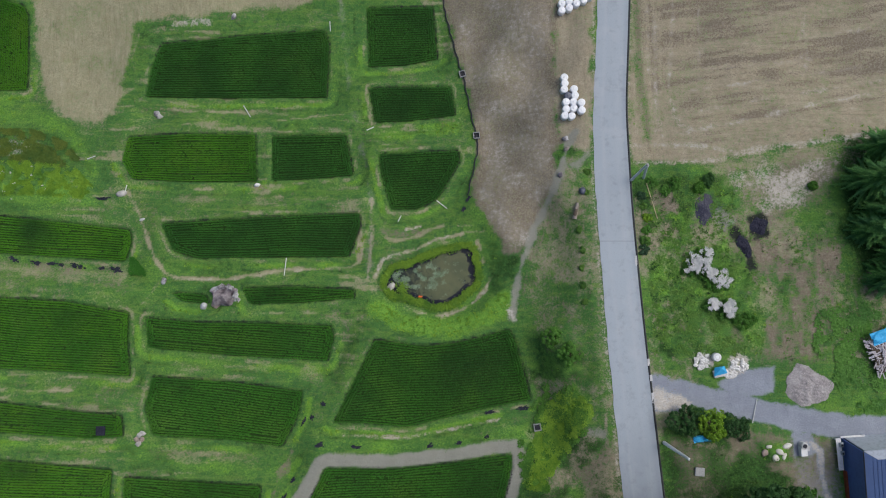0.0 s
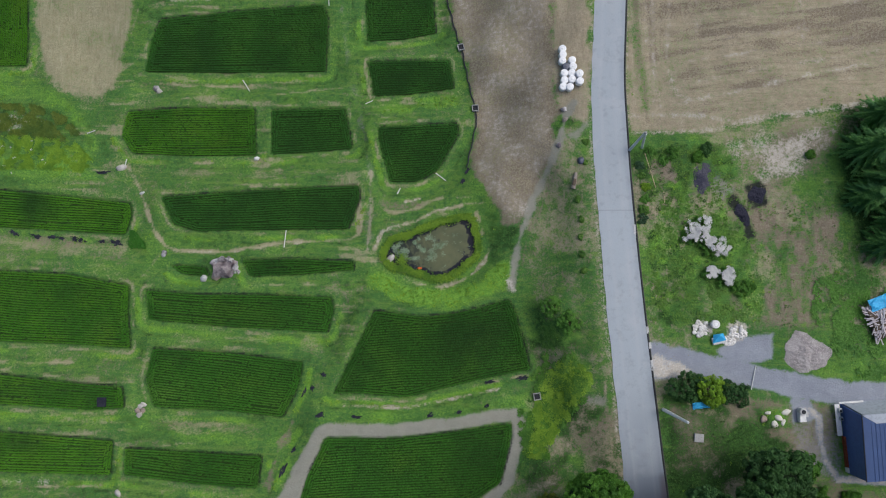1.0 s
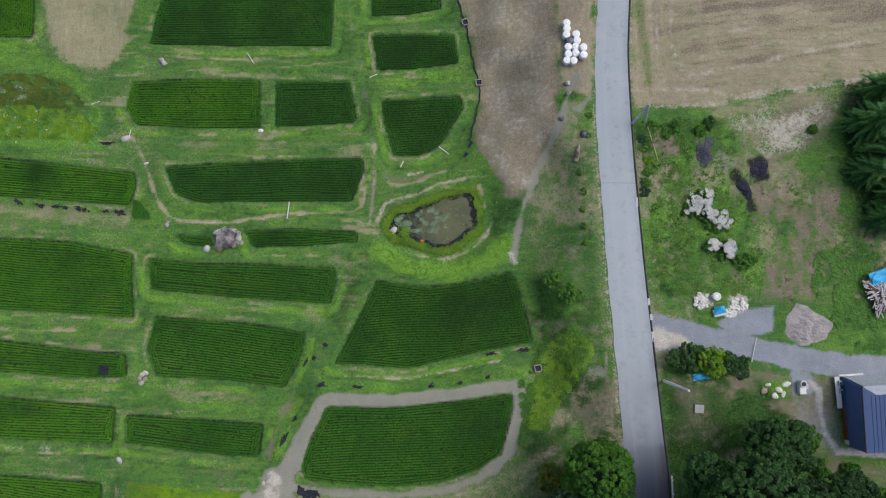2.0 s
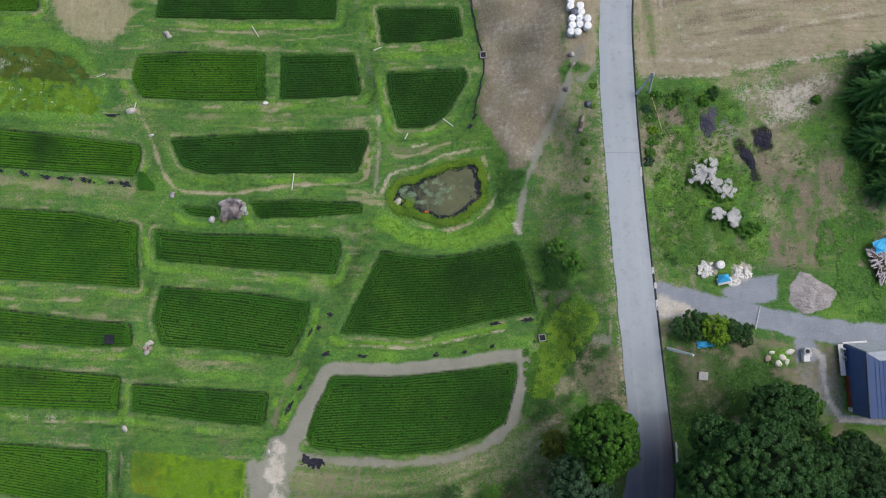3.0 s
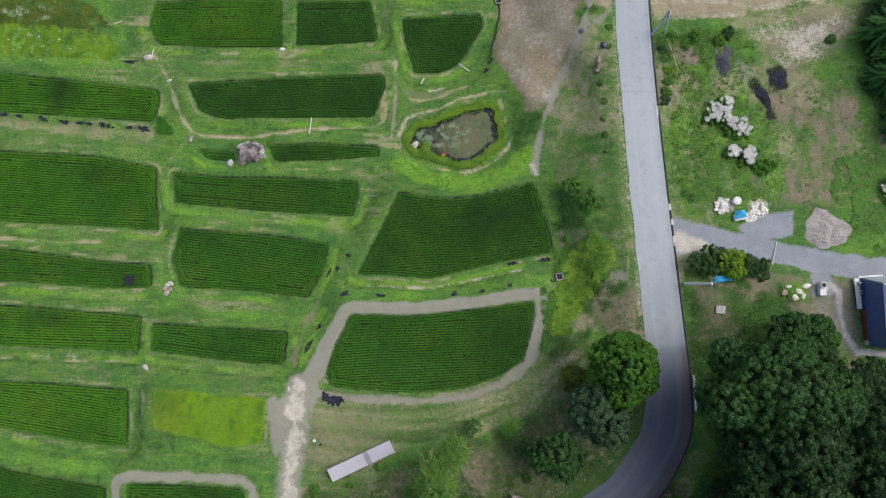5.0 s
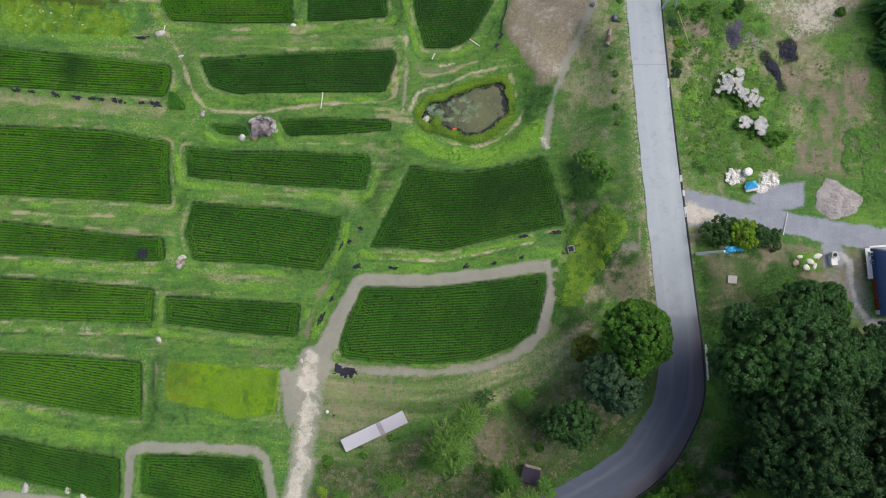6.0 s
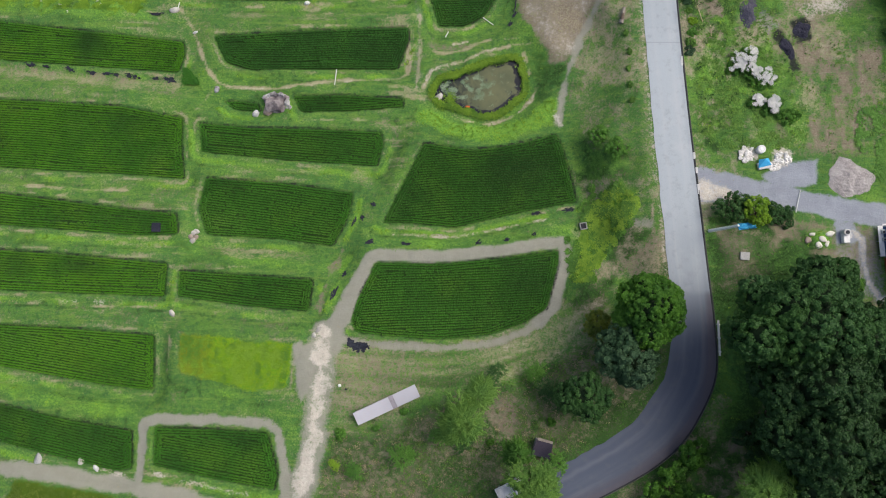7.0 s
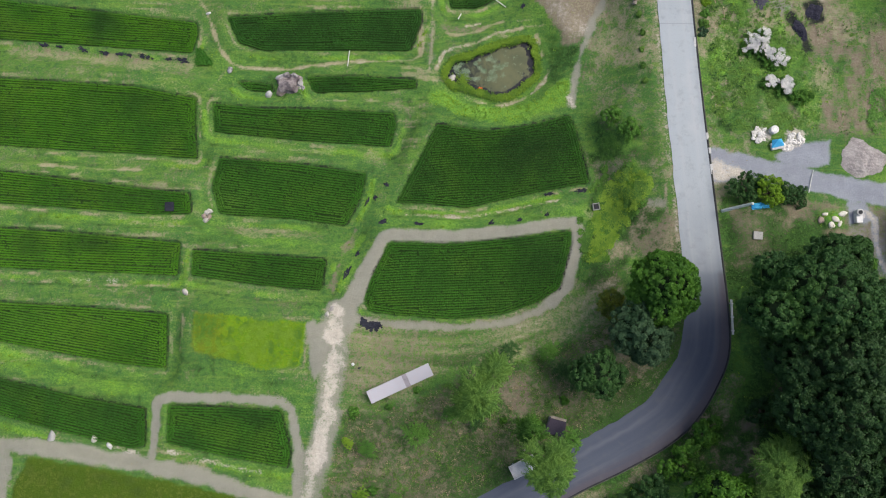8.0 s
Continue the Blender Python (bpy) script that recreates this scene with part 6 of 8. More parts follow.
def feather_tree(name, label, category, x, y, top, spread, material, seed, sprays=120, leaflet=0.34, squash=(1, 1), low=0.3, base=None, group="", droop=0.5):
    """A trunk and limbs under uneven lobes of drooping sprigs, each set with narrow leaflets."""
    r = np.random.default_rng(seed)
    z0 = zat(x, y) if base is None else base
    h = top - z0
    ob = thing(name, label, category, (x, y, z0 - 0.05), 0, group)
    tr = max(0.03, 0.02 * h + 0.02 * spread)
    part("trunk", rod(bmesh.new(), (0, 0, 0), (r.uniform(-0.2, 0.2), r.uniform(-0.2, 0.2), h * 0.75), tr, tr * 0.3, 8), M_BARK, ob)
    lobes = [(r.normal(0, 0.12) * spread, r.normal(0, 0.12) * spread, h * 0.78, spread * 0.42, h * 0.22)]
    n = 9 if spread > 2 else 5
    for i in range(n):
        a = r.uniform(0, 2 * math.pi)
        d = spread * r.uniform(0.28, 0.78)
        lobes.append((d * math.cos(a) * squash[0], d * math.sin(a) * squash[1], h * (0.86 - 0.40 * d / spread * r.uniform(0.6, 1.3)), spread * r.uniform(0.22, 0.40), h * r.uniform(0.10, 0.20)))
    weight = np.array([l[3] ** 2 for l in lobes])
    count = r.multinomial(sprays * 3, weight / weight.sum())
    vs = []
    for (lx, ly, lz, rr, rz), m in zip(lobes, count):
        for i in range(m):
            a = r.uniform(0, 2 * math.pi)
            e = math.sqrt(r.random())
            p0 = np.array([lx + math.cos(a) * e * rr, ly + math.sin(a) * e * rr, lz + rz * (math.sqrt(max(0, 1 - e * e)) - 0.25) + r.normal(0, 0.06) * h * 0.2])
            b = a + r.normal(0, 0.9)
            d = np.array([math.cos(b), math.sin(b), 0])
            ln = min(spread * 0.42, leaflet * r.uniform(2.0, 4.2)) * (0.5 + 0.5 * e)
            k = max(4, int(ln / (leaflet * 0.34)))
            s = (np.arange(k) + 0.2) / k
            stem = p0 + d * (s * ln)[:, None] + np.array([0, 0, 1]) * (0.25 * ln * s - droop * 1.6 * ln * s ** 2)[:, None]
            side = np.array([-d[1], d[0], 0])
            for sg in (-1, 1):
                q = (leaflet * (1.0 - 0.55 * s) * r.uniform(0.6, 1.2, k))[:, None]
                tip = stem + side * sg * q * 0.8 + d * q * 0.8 + np.array([0, 0, 1]) * r.uniform(-0.55, 0.15, (k, 1)) * leaflet
                mid = (stem + tip) / 2 + np.array([0, 0, 0.2 * leaflet])
                w = d * leaflet * 0.21
                vs.append(np.stack([stem, mid - w, tip, mid + w], 1).reshape(-1, 3))
    v = np.concatenate(vs)
    q = np.arange(len(v) // 4)[:, None] * 4
    me = np_mesh("crown", v, np.concatenate([q + [0, 1, 2], q + [0, 2, 3]]))
    me.materials.append(material)
    new("crown", me).parent = ob
    for lx, ly, lz, rr, rz in lobes[1:]:
        part("limb", rod(bmesh.new(), (0, 0, h * low), (lx, ly, lz - rz * 0.2), tr * 0.5, tr * 0.12, 6), M_BARK, ob)
    return ob


def shrub(name, label, x, y, spread, height, material, seed, category="shrub", leaf=0.11, clump=0.26, squash=(1, 1), lobes=10, base=None, group=""):
    z0 = zat(x, y) if base is None else base
    return tree(name, label, category, x, y, z0 + height, spread, material, seed, lobes, clump, leaf, group, squash, 0.12, z0, loose=True)


BROAD = "broadleaf trees by the bend"
tree("broadleaf_tree", "rounded bright green broadleaf tree beside the lane", "tree", 17.9, -28.6, 24.6, 4.9, M_LEAF_GREEN, 1, 15, 0.36, 0.16, density=1.5)
tree("broadleaf_tree", "dull bluish green tree below the lane bend", "tree", 15.4, -34.2, 23.5, 3.7, M_LEAF_BLUE, 2, 8, 0.5, 0.18, density=1.2)
shrub("olive_bush", "small olive-yellow bush at the mown bank", 13.4, -31.0, 1.75, 4.2, M_LEAF_OLIVE, 3, lobes=16)
for k, (tx, ty, top, spread, mat, lab, sq) in enumerate([
    (32.6, -30.2, 34.0, 8.0, M_LEAF_DARK, "huge dark green tree with dense scalloped foliage", (1.05, 0.78)),
    (33.6, -36.2, 34.0, 6.7, M_LEAF_SHADED, "tall dark green tree crowding its neighbours", (1.1, 0.9)),
    (34.0, -41.6, 34.0, 6.2, M_LEAF_SHADED, "tall dark tree at the wood's shaded edge", (1.1, 0.9)),
    (39.2, -25.4, 22.6, 3.9, M_LEAF_DARK, "leafy dark green tree near the yard", (1.15, 0.8)),
    (42.6, -32.4, 31.5, 5.8, M_LEAF_SHADED, "broad green tree behind the yard", (1, 1)),
    (43.4, -40.5, 31.0, 6.0, M_LEAF_SHADED, "dark woodland tree behind the yard", (1, 1)),
    (37.6, -48.6, 26.0, 5.0, M_LEAF_SHADED, "green woodland tree on the slope", (1, 1)),
    (46.0, -49.5, 28.0, 5.6, M_LEAF_SHADED, "dark woodland tree on the slope", (1, 1)),
    (24.5, -53.5, 24.5, 4.2, M_LEAF_GREEN, "green tree below the lane", (1, 1)),
    (33.0, -55.5, 26.0, 5.0, M_LEAF_SHADED, "green woodland tree on the slope", (1, 1)),
    (42.0, -57.5, 27.0, 5.4, M_LEAF_SHADED, "dark woodland tree on the slope", (1, 1)),
    (51.5, -41.0, 28.5, 5.6, M_LEAF_SHADED, "dark woodland tree behind the house", (1, 1)),
    (52.0, -33.8, 21.5, 3.8, M_LEAF_GREEN, "green tree behind the house", (1, 1)),
]):
    tree("broadleaf_tree", lab, "tree", tx, ty, top, spread, mat, 20 + k, 22, 0.42 if k < 5 else 0.50, 0.17 if k < 5 else 0.25, BROAD, sq, density=1.25 if k < 5 else 1.1)
for k, (tx, ty, spread, hgt, mat, lab) in enumerate([
    (23.6, -46.6, 1.9, 3.6, M_LEAF_GREEN, "green bush crowding the outer lane edge"),
    (21.0, -50.4, 2.2, 2.8, M_LEAF_GREEN, "green bush crowding the outer lane edge"),
    (17.2, -53.6, 2.0, 2.4, M_LEAF_DARK, "dark bush below the lane"),
    (31.2, -43.8, 2.6, 4.6, M_LEAF_SHADED, "dark bush under the trees"),
    (44.6, -25.6, 1.5, 3.0, M_LEAF_GREEN, "leafy bush at the edge of the yard"),
    (46.6, -29.6, 1.0, 1.2, M_LEAF_GREEN, "low leafy clump on bare ground"),
    (50.5, -29.8, 1.1, 1.0, M_LEAF_GREEN, "low leafy clump on bare ground"),
    (13.0, -56.0, 2.0, 2.6, M_LEAF_SHADED, "dark bush below the lane"),
]):
    shrub("roadside_bush", lab, tx, ty, spread, hgt, mat, 60 + k, leaf=0.17, clump=0.4)
feather_tree("young_tree", "pale green feathery young tree above the lane", "tree", 29.8, -48.8, 26.6, 4.3, M_LEAF_LIGHT, 84, 380, 0.32)
feather_tree("willow_tree", "pale green feathery tree in the rough orchard", "tree", -3.4, -41.3, 24.0, 4.3, M_LEAF_LIGHT, 80, 330, 0.30)
tree("broadleaf_tree", "mid green tree on the bank above the lane", "tree", 10.4, -39.0, 22.0, 3.3, M_LEAF_DARK, 81, 14, 0.38, 0.16, density=1.1)
feather_tree("willow_tree", "pale green feathery tree leaning over the lane", "tree", 4.0, -49.4, 26.0, 3.4, M_LEAF_LIGHT, 82, 300, 0.30, (0.85, 1.2))
feather_tree("willow_tree", "slim green feathery sapling beside the hut", "tree", 2.6, -46.0, 21.0, 1.8, M_LEAF_GREEN, 83, 110, 0.28)
for k, (tx, ty, spread, hgt, mat) in enumerate([
    (5.6, -37.2, 1.7, 3.4, M_LEAF_SHRUB), (7.6, -39.6, 2.0, 3.2, M_LEAF_DARK), (-10.9, -47.6, 1.7, 2.6, M_LEAF_SHRUB), (-7.2, -45.0, 1.3, 2.2, M_LEAF_SHRUB),
    (-17.2, -49.8, 1.2, 1.8, M_LEAF_SHRUB), (-19.9, -49.1, 0.7, 1.0, M_LEAF_YELLOW), (-12.8, -55.0, 1.8, 2.4, M_LEAF_LIGHT), (0.2, -37.4, 1.3, 2.6, M_LEAF_DARK),
    (1.6, -45.6, 0.9, 4.8, M_LEAF_SHRUB), (-3.4, -46.2, 1.1, 1.6, M_LEAF_DARK), (-18.0, -55.0, 0.8, 1.2, M_LEAF_YELLOW), (7.6, -47.4, 1.2, 3.6, M_LEAF_SHRUB),
]):
    feather_tree("orchard_shrub", "scrubby green shrub in the rough grass", "shrub", tx, ty, zat(tx, ty) + hgt, spread * 1.05, mat, 90 + k, int(26 * spread + 14), 0.20, group="shrubs of the rough orchard", droop=0.3)
r = np.random.default_rng(44)
for k in range(12):
    tx, ty = r.uniform(-20, 9), r.uniform(-59, -42)
    if not (-44 - 0.55 * (8 - tx) < ty + 4 < -36 - 0.10 * (8 - tx) and ty > -50 - 0.55 * (4 - tx)):
        continue
    s = r.uniform(0.3, 0.6)
    shrub("scrub_clump", "low scrubby clump in the rough grass", tx, ty, s, s * 1.1, (M_LEAF_SHRUB, M_LEAF_GREEN)[k % 2], 260 + k, "shrub", 0.12, 0.2, lobes=8, group="scrub of the rough orchard")
shrub("verge_bush", "dark green bush on the verge with a pale gap", 14.3, -6.0, 1.1, 1.2, M_LEAF_SHRUB, 110, lobes=20)
shrub("verge_bush", "dark green bush on the grass verge", 16.2, -8.2, 1.35, 1.3, M_LEAF_SHRUB, 111, lobes=22)
shrub("driveway_bush", "large dark green bush beside the driveway", 30.2, -16.0, 1.9, 2.4, M_LEAF_DARK, 112, lobes=16)
shrub("driveway_bush", "bright yellow-green bush beside the driveway", 33.3, -16.6, 1.7, 2.6, M_LEAF_YELLOW, 113, lobes=24)
shrub("driveway_bush", "low dark green bush beside the driveway", 36.2, -16.8, 1.8, 1.4, M_LEAF_DARK, 114, squash=(1.3, 0.8), lobes=14)
shrub("garden_bush", "green shrub at the end of the garden", 38.4, -3.8, 1.4, 0.8, M_LEAF_SHRUB, 115, squash=(1.2, 0.8))
for k, (tx, ty) in enumerate([(34.9, 14.5), (33.6, 13.5), (48.6, 13.9)]):
    shrub("garden_bush", ("dark green bush in the kitchen garden", "green bush in the kitchen garden", "small green bush on the bare earth")[k], tx, ty, (0.75, 0.6, 0.45)[k], 0.6, (M_LEAF_DARK, M_LEAF_GREEN, M_LEAF_GREEN)[k], 130 + k)


def blossom_shrub(x, y, spread, height, seed):
    ob = shrub("flowering_shrub", "shrub covered in white blossom", x, y, spread, height * 0.6, M_LEAF_SHRUB, seed, "shrub", group="white flowering shrubs")
    r = np.random.default_rng(seed + 500)
    a, d = r.uniform(0, 2 * math.pi, 1500), np.sqrt(r.random(1500))
    x, y = d * np.cos(a) * spread, d * np.sin(a) * spread * 0.9
    keep = (d < 0.55 + 0.9 * (vnoise(x + 9, y + seed, 0.45, seed) - 0.25)) & (vnoise(x + 7, y, 0.3, seed + 1) > 0.50)
    x, y, d = x[keep], y[keep], d[keep]
    z = height * (1.02 - 0.45 * d ** 2) + 0.25 * (vnoise(x, y, 0.35, seed + 2) - 0.5)
    v, f = blades(x, y, z, 4, 0.24, 0.055, 0.9, 0.12, r, 0.08)
    me = np_mesh("blossom", v, f)
    me.materials.append(M_BLOSSOM)
    b = new("blossom", me)
    b.parent = ob
    tagged(b, "dense white flower heads")


for k, (bx, by, spread, hgt) in enumerate([(33.4, 4.5, 1.6, 1.3), (32.2, 3.2, 1.2, 1.2), (35.7, 1.6, 1.6, 1.2), (34.0, 2.4, 1.1, 1.1), (36.4, -2.2, 1.3, 1.0), (34.6, -1.6, 1.0, 0.8)]):
    blossom_shrub(bx, by, spread, hgt, 140 + k)


def frond_tree(x, y, top, spread, seed):
    """A conifer whose boughs spread like long feathers."""
    r = np.random.default_rng(seed)
    z0 = zat(x, y)
    h = top - z0
    ob = thing("cedar_tree", "dark green cedar with drooping feathered boughs", "tree", (x, y, z0 - 0.05), 0, "cedars along the garden edge")
    part("trunk", rod(bmesh.new(), (0, 0, 0), (0, 0, h * 0.96), 0.28, 0.04, 9), M_BARK, ob)
    vs = []
    for i in range(150):
        u = (i + 0.5) / 150
        z = h * (0.12 + 0.86 * u) + r.normal(0, 0.02) * h
        a = i * 2.4 + r.uniform(-0.3, 0.3)
        ln = spread * (1.05 - 0.85 * u ** 1.4) * r.uniform(0.65, 1.1)
        d = np.array([math.cos(a), math.sin(a), 0])
        n = 30
        s = (np.arange(n) + 0.6) / n
        stem = np.array([0, 0, z]) + d * (s * ln)[:, None] + np.array([0, 0, 1]) * (0.25 * ln * s - 0.55 * ln * s ** 2)[:, None]
        side = np.array([-d[1], d[0], 0])
        for sg in (-1, 1):
            tip = stem + side * sg * (0.46 * (1.05 - s) * r.uniform(0.6, 1.3, n) + 0.10)[:, None] + d * 0.16 - np.array([0, 0, 0.06]) * r.uniform(0, 3, (n, 1))
            w = d * 0.085
            vs.append(np.stack([stem - w, stem + w, tip + w * 0.3, tip - w * 0.3], 1).reshape(-1, 3))
    v = np.concatenate(vs)
    q = np.arange(len(v) // 4)[:, None] * 4
    me = np_mesh("crown", v, np.concatenate([q + [0, 1, 2], q + [0, 2, 3]]))
    me.materials.append(M_CEDAR)
    c = new("crown", me)
    c.parent = ob


for k, (tx, ty, top, spread) in enumerate([(54.8, 14.2, 19.5, 3.4), (56.4, 18.6, 19.0, 3.0), (57.0, 10.2, 21.0, 3.6), (54.6, 8.0, 17.0, 2.6), (58.0, 4.6, 21.0, 3.6), (59.6, 14.0, 21.5, 3.6), (56.2, 1.6, 18.0, 2.8), (60.5, 8.0, 22.0, 3.6)]):
    frond_tree(tx, ty, top, spread, 150 + k)


# low plants set out along the verge
for k, (tx, ty) in enumerate([(19.2, 15.9), (19.0, 13.1), (18.0, 8.0), (18.3, 5.3), (18.1, 3.0), (18.3, 0.7), (18.5, -1.4)]):
    shrub("verge_plant", "small round green plant set along the verge", tx, ty, 0.30, 0.12, M_LEAF_LIGHT, 170 + k, "plant", 0.10, 0.2, group="row of plants along the verge")

# ---- wrapped bales ----
def bale(x, y, material, label, seed):
    z = zat(x, y)
    ob = thing("hay_bale", label, "bale", (x, y, z - 0.03), seed * 37 % 360, "wrapped bales stacked beside the lane")
    bm = bmesh.new()
    bmesh.ops.create_cone(bm, cap_ends=True, segments=22, radius1=0.53, radius2=0.53, depth=1.0, matrix=pose(0, 0, 0.5))
    bmesh.ops.bevel(bm, geom=[e for e in bm.edges if abs(e.verts[0].co.z - e.verts[1].co.z) < 1e-4], offset=0.13, segments=3, affect="EDGES", profile=0.5)
    for v in bm.verts:
        v.co *= 1 + 0.03 * noise.noise(v.co * 3 + Vector((seed, 0, 0)))
    part("wrapping", bm, material, ob, smooth=True)
    bm = bmesh.new()
    rod(bm, (0.0, 0.0, 0.98), (0.0, 0.0, 1.03), 0.2, 0.08, 10)
    part("end_fold", bm, material, ob, smooth=True)


BALES = [(16.6, 29.3), (16.6, 28.4), (16.5, 27.5), (17.8, 27.5), (17.9, 26.6), (16.7, 25.7), (17.7, 25.7), (18.7, 25.5), (16.7, 24.7), (17.7, 24.8), (18.7, 24.4), (16.5, 23.8), (17.4, 23.7),
         (16.5, 40.1), (17.5, 40.3), (16.5, 39.1), (17.5, 39.4), (18.5, 40.0), (19.5, 40.4), (20.3, 40.9)]
for k, (bx, by) in enumerate(BALES):
    bale(bx, by, M_WRAP, "round bale wrapped in white plastic film", k)
bale(16.95, 26.6, M_DARKWRAP, "round bale wrapped in dark plastic film", 31)


# ---- stones, logs, pipes and film ----
def stone(x, y, size, material, label, seed, name="stone", group="", sink=0.1):
    bm = lump(bmesh.new(), (0, 0, size[2] * 0.3), size, 0.45, seed, 2 if max(size) < 1 else 3)
    ob = part(name, bm, material, smooth=True)
    ob.matrix_world = pose(x, y, zat(x, y) - sink * size[2], 0, 0, seed * 47 % 360)
    return tagged(ob, label, "stone", group)


big = thing("boulder", "large weathered grey boulder with dark hollows", "boulder", (-30.2, -0.7, 5.2))
M_ROCK_DARK = stuff_mat("dark_rock_face", (0.34, 0.30, 0.30), (0.11, 0.090, 0.10), 4.0, 0.95, 0.9, (0.045, 0.040, 0.05), distance=0.06)
part("rock_mass", lump(bmesh.new(), (0, -0.1, 0.35), (1.9, 1.4, 1.05), 0.55, 5, 3, 10), M_ROCK_DARK, big, "brown weathered face")
for k, (rx, ry, rz, sx, sy, sz, tn) in enumerate([(-1.25, 0.75, 0.45, 0.85, 0.55, 0.75, 35), (-0.35, 1.15, 0.55, 0.85, 0.55, 0.85, 10), (0.75, 1.0, 0.55, 0.75, 0.60, 0.85, -20), (1.45, 0.25, 0.45, 0.62, 0.80, 0.75, 25), (1.65, -0.65, 0.30, 0.55, 0.60, 0.55, 0)]):
    part("rock_slab", lump(bmesh.new(), (rx, ry, rz), (sx * 0.85, sy * 0.8, sz), 0.6, 11 + k, 2, tn), M_ROCK, big, "pale lichened ledge")
part("rock_foot", lump(bmesh.new(), (-1.1, -0.95, 0.2), (0.85, 0.75, 0.55), 0.45, 2, 2, 40), M_PINK_ROCK, big, "pinkish lower block")
stone(-33.2, -2.2, (0.42, 0.62, 0.45), M_PALE_CONCRETE, "pale upright stone beside the boulder", 3)
stone(-46.4, 13.9, (0.75, 0.5, 0.3), M_PALE_ROCK, "pale flat stone on the terrace corner", 4)
stone(-26.9, 15.2, (0.28, 0.42, 0.3), M_WHITE, "small white stone on the bank", 6)
stone(-42.1, 25.9, (0.55, 0.45, 0.35), M_ROCK, "grey stone on the bank", 7)
stone(-41.7, 25.5, (0.4, 0.35, 0.3), M_PALE_ROCK, "pale stone on the bank", 8)
stone(-31.2, 40.7, (0.5, 0.35, 0.3), M_ROCK, "grey stone on the field edge", 9)
stone(-42.6, 10.0, (0.2, 0.42, 0.2), M_PALE_CONCRETE, "pale stone beside the foot track", 10)
stone(-38.8, 1.3, (0.4, 0.5, 0.35), M_ROCK, "grey stone at the track corner", 11)
for k, (sx, sy, m) in enumerate([(-40.75, -19.4, M_PALE_ROCK), (-40.4, -20.0, M_PINK_ROCK), (-40.95, -19.95, M_PINK_ROCK), (-40.35, -19.2, M_PALE_ROCK), (-40.7, -20.5, M_PALE_ROCK)]):
    stone(sx, sy, (0.42, 0.34, 0.24), m, "pinkish pale stone in a small heap", 12 + k, group="heap of pale stones")
stone(-42.5, -30.3, (0.5, 0.35, 0.25), M_PALE_ROCK, "pale stone on the grass path", 18)
stone(-52.7, -49.4, (0.55, 0.4, 0.35), M_PALE_ROCK, "pale stone beside the gravel track", 21)
stone(-50.6, -50.1, (0.5, 0.3, 0.25), M_PALE_CONCRETE, "pale stone beside the gravel track", 22)
stone(-58.0, -49.2, (0.5, 0.9, 0.3), M_CONCRETE, "grey pointed stone beside the gravel track", 23)
stone(-22.9, -32.3, (0.5, 0.28, 0.2), M_PALE_ROCK, "pale rubble at the track corner", 24)
stone(-23.4, -33.0, (0.35, 0.25, 0.2), M_PALE_ROCK, "pale rubble at the track corner", 25)
stone(-7.3, 0.5, (0.5, 0.7, 0.5), M_PALE_ROCK, "pale boulder at the pond's end", 26)
for k, (sx, sy) in enumerate([(39.9, -19.4), (39.4, -20.1), (40.7, -20.8), (41.2, -20.0), (42.2, -19.3), (41.8, -20.6)]):
    stone(sx + 0.6, sy + 0.1, ((0.42, 0.22, 0.15), (0.52, 0.40, 0.16), (0.48, 0.42, 0.16), (0.52, 0.36, 0.16), (0.58, 0.34, 0.16), (0.42, 0.25, 0.14))[k], (M_PINK_ROCK if k == 1 else M_CREAM), "pale garden rock on grass", 27 + k, "garden_rock", "ring of pale garden rocks")

for k, (lx, ly, s, m, lab) in enumerate([
    (16.6, 20.7, (0.35, 0.5, 0.35), M_ROCK, "grey stump beside the field"), (16.7, 19.2, (0.32, 0.45, 0.3), M_DEADWOOD, "weathered stump beside the field"),
    (15.7, 15.6, (0.35, 0.4, 0.3), M_ROCK, "grey stump beside the foot track"), (18.5, 13.3, (0.5, 0.5, 0.45), M_DARKWRAP, "dark bundle on the verge"),
]):
    stone(lx, ly, s, m, lab, 40 + k, "stump")
log = thing("log", "weathered dark log lying on the verge", "log", (17.6, 10.6, zat(17.6, 10.6)), 78)
part("stem", rod(bmesh.new(), (-1.1, 0, 0.22), (1.1, 0.05, 0.26), 0.3, 0.22, 10), M_DEADWOOD, log)
part("bark_sheet", lump(bmesh.new(), (-0.3, 0.05, 0.4), (0.7, 0.25, 0.14), 0.4, 3, 2), M_BARK, log)


def lying_pipe(a, b, material=M_PVC, label="white plastic pipe lying on the bank", name="pipe", r=0.06):
    za, zb = zat(*a), zat(*b)
    ob = thing(name, label, "pipe", (*a, za))
    part("tube", rod(bmesh.new(), (0, 0, r + 0.06), (b[0] - a[0], b[1] - a[1], zb - za + r + 0.06), r, r, 8), material, ob)
    part("end_cap", rod(bmesh.new(), (0, 0, r + 0.02), (0, 0, r + 0.12), r * 1.4, r * 1.4, 8), material, ob)


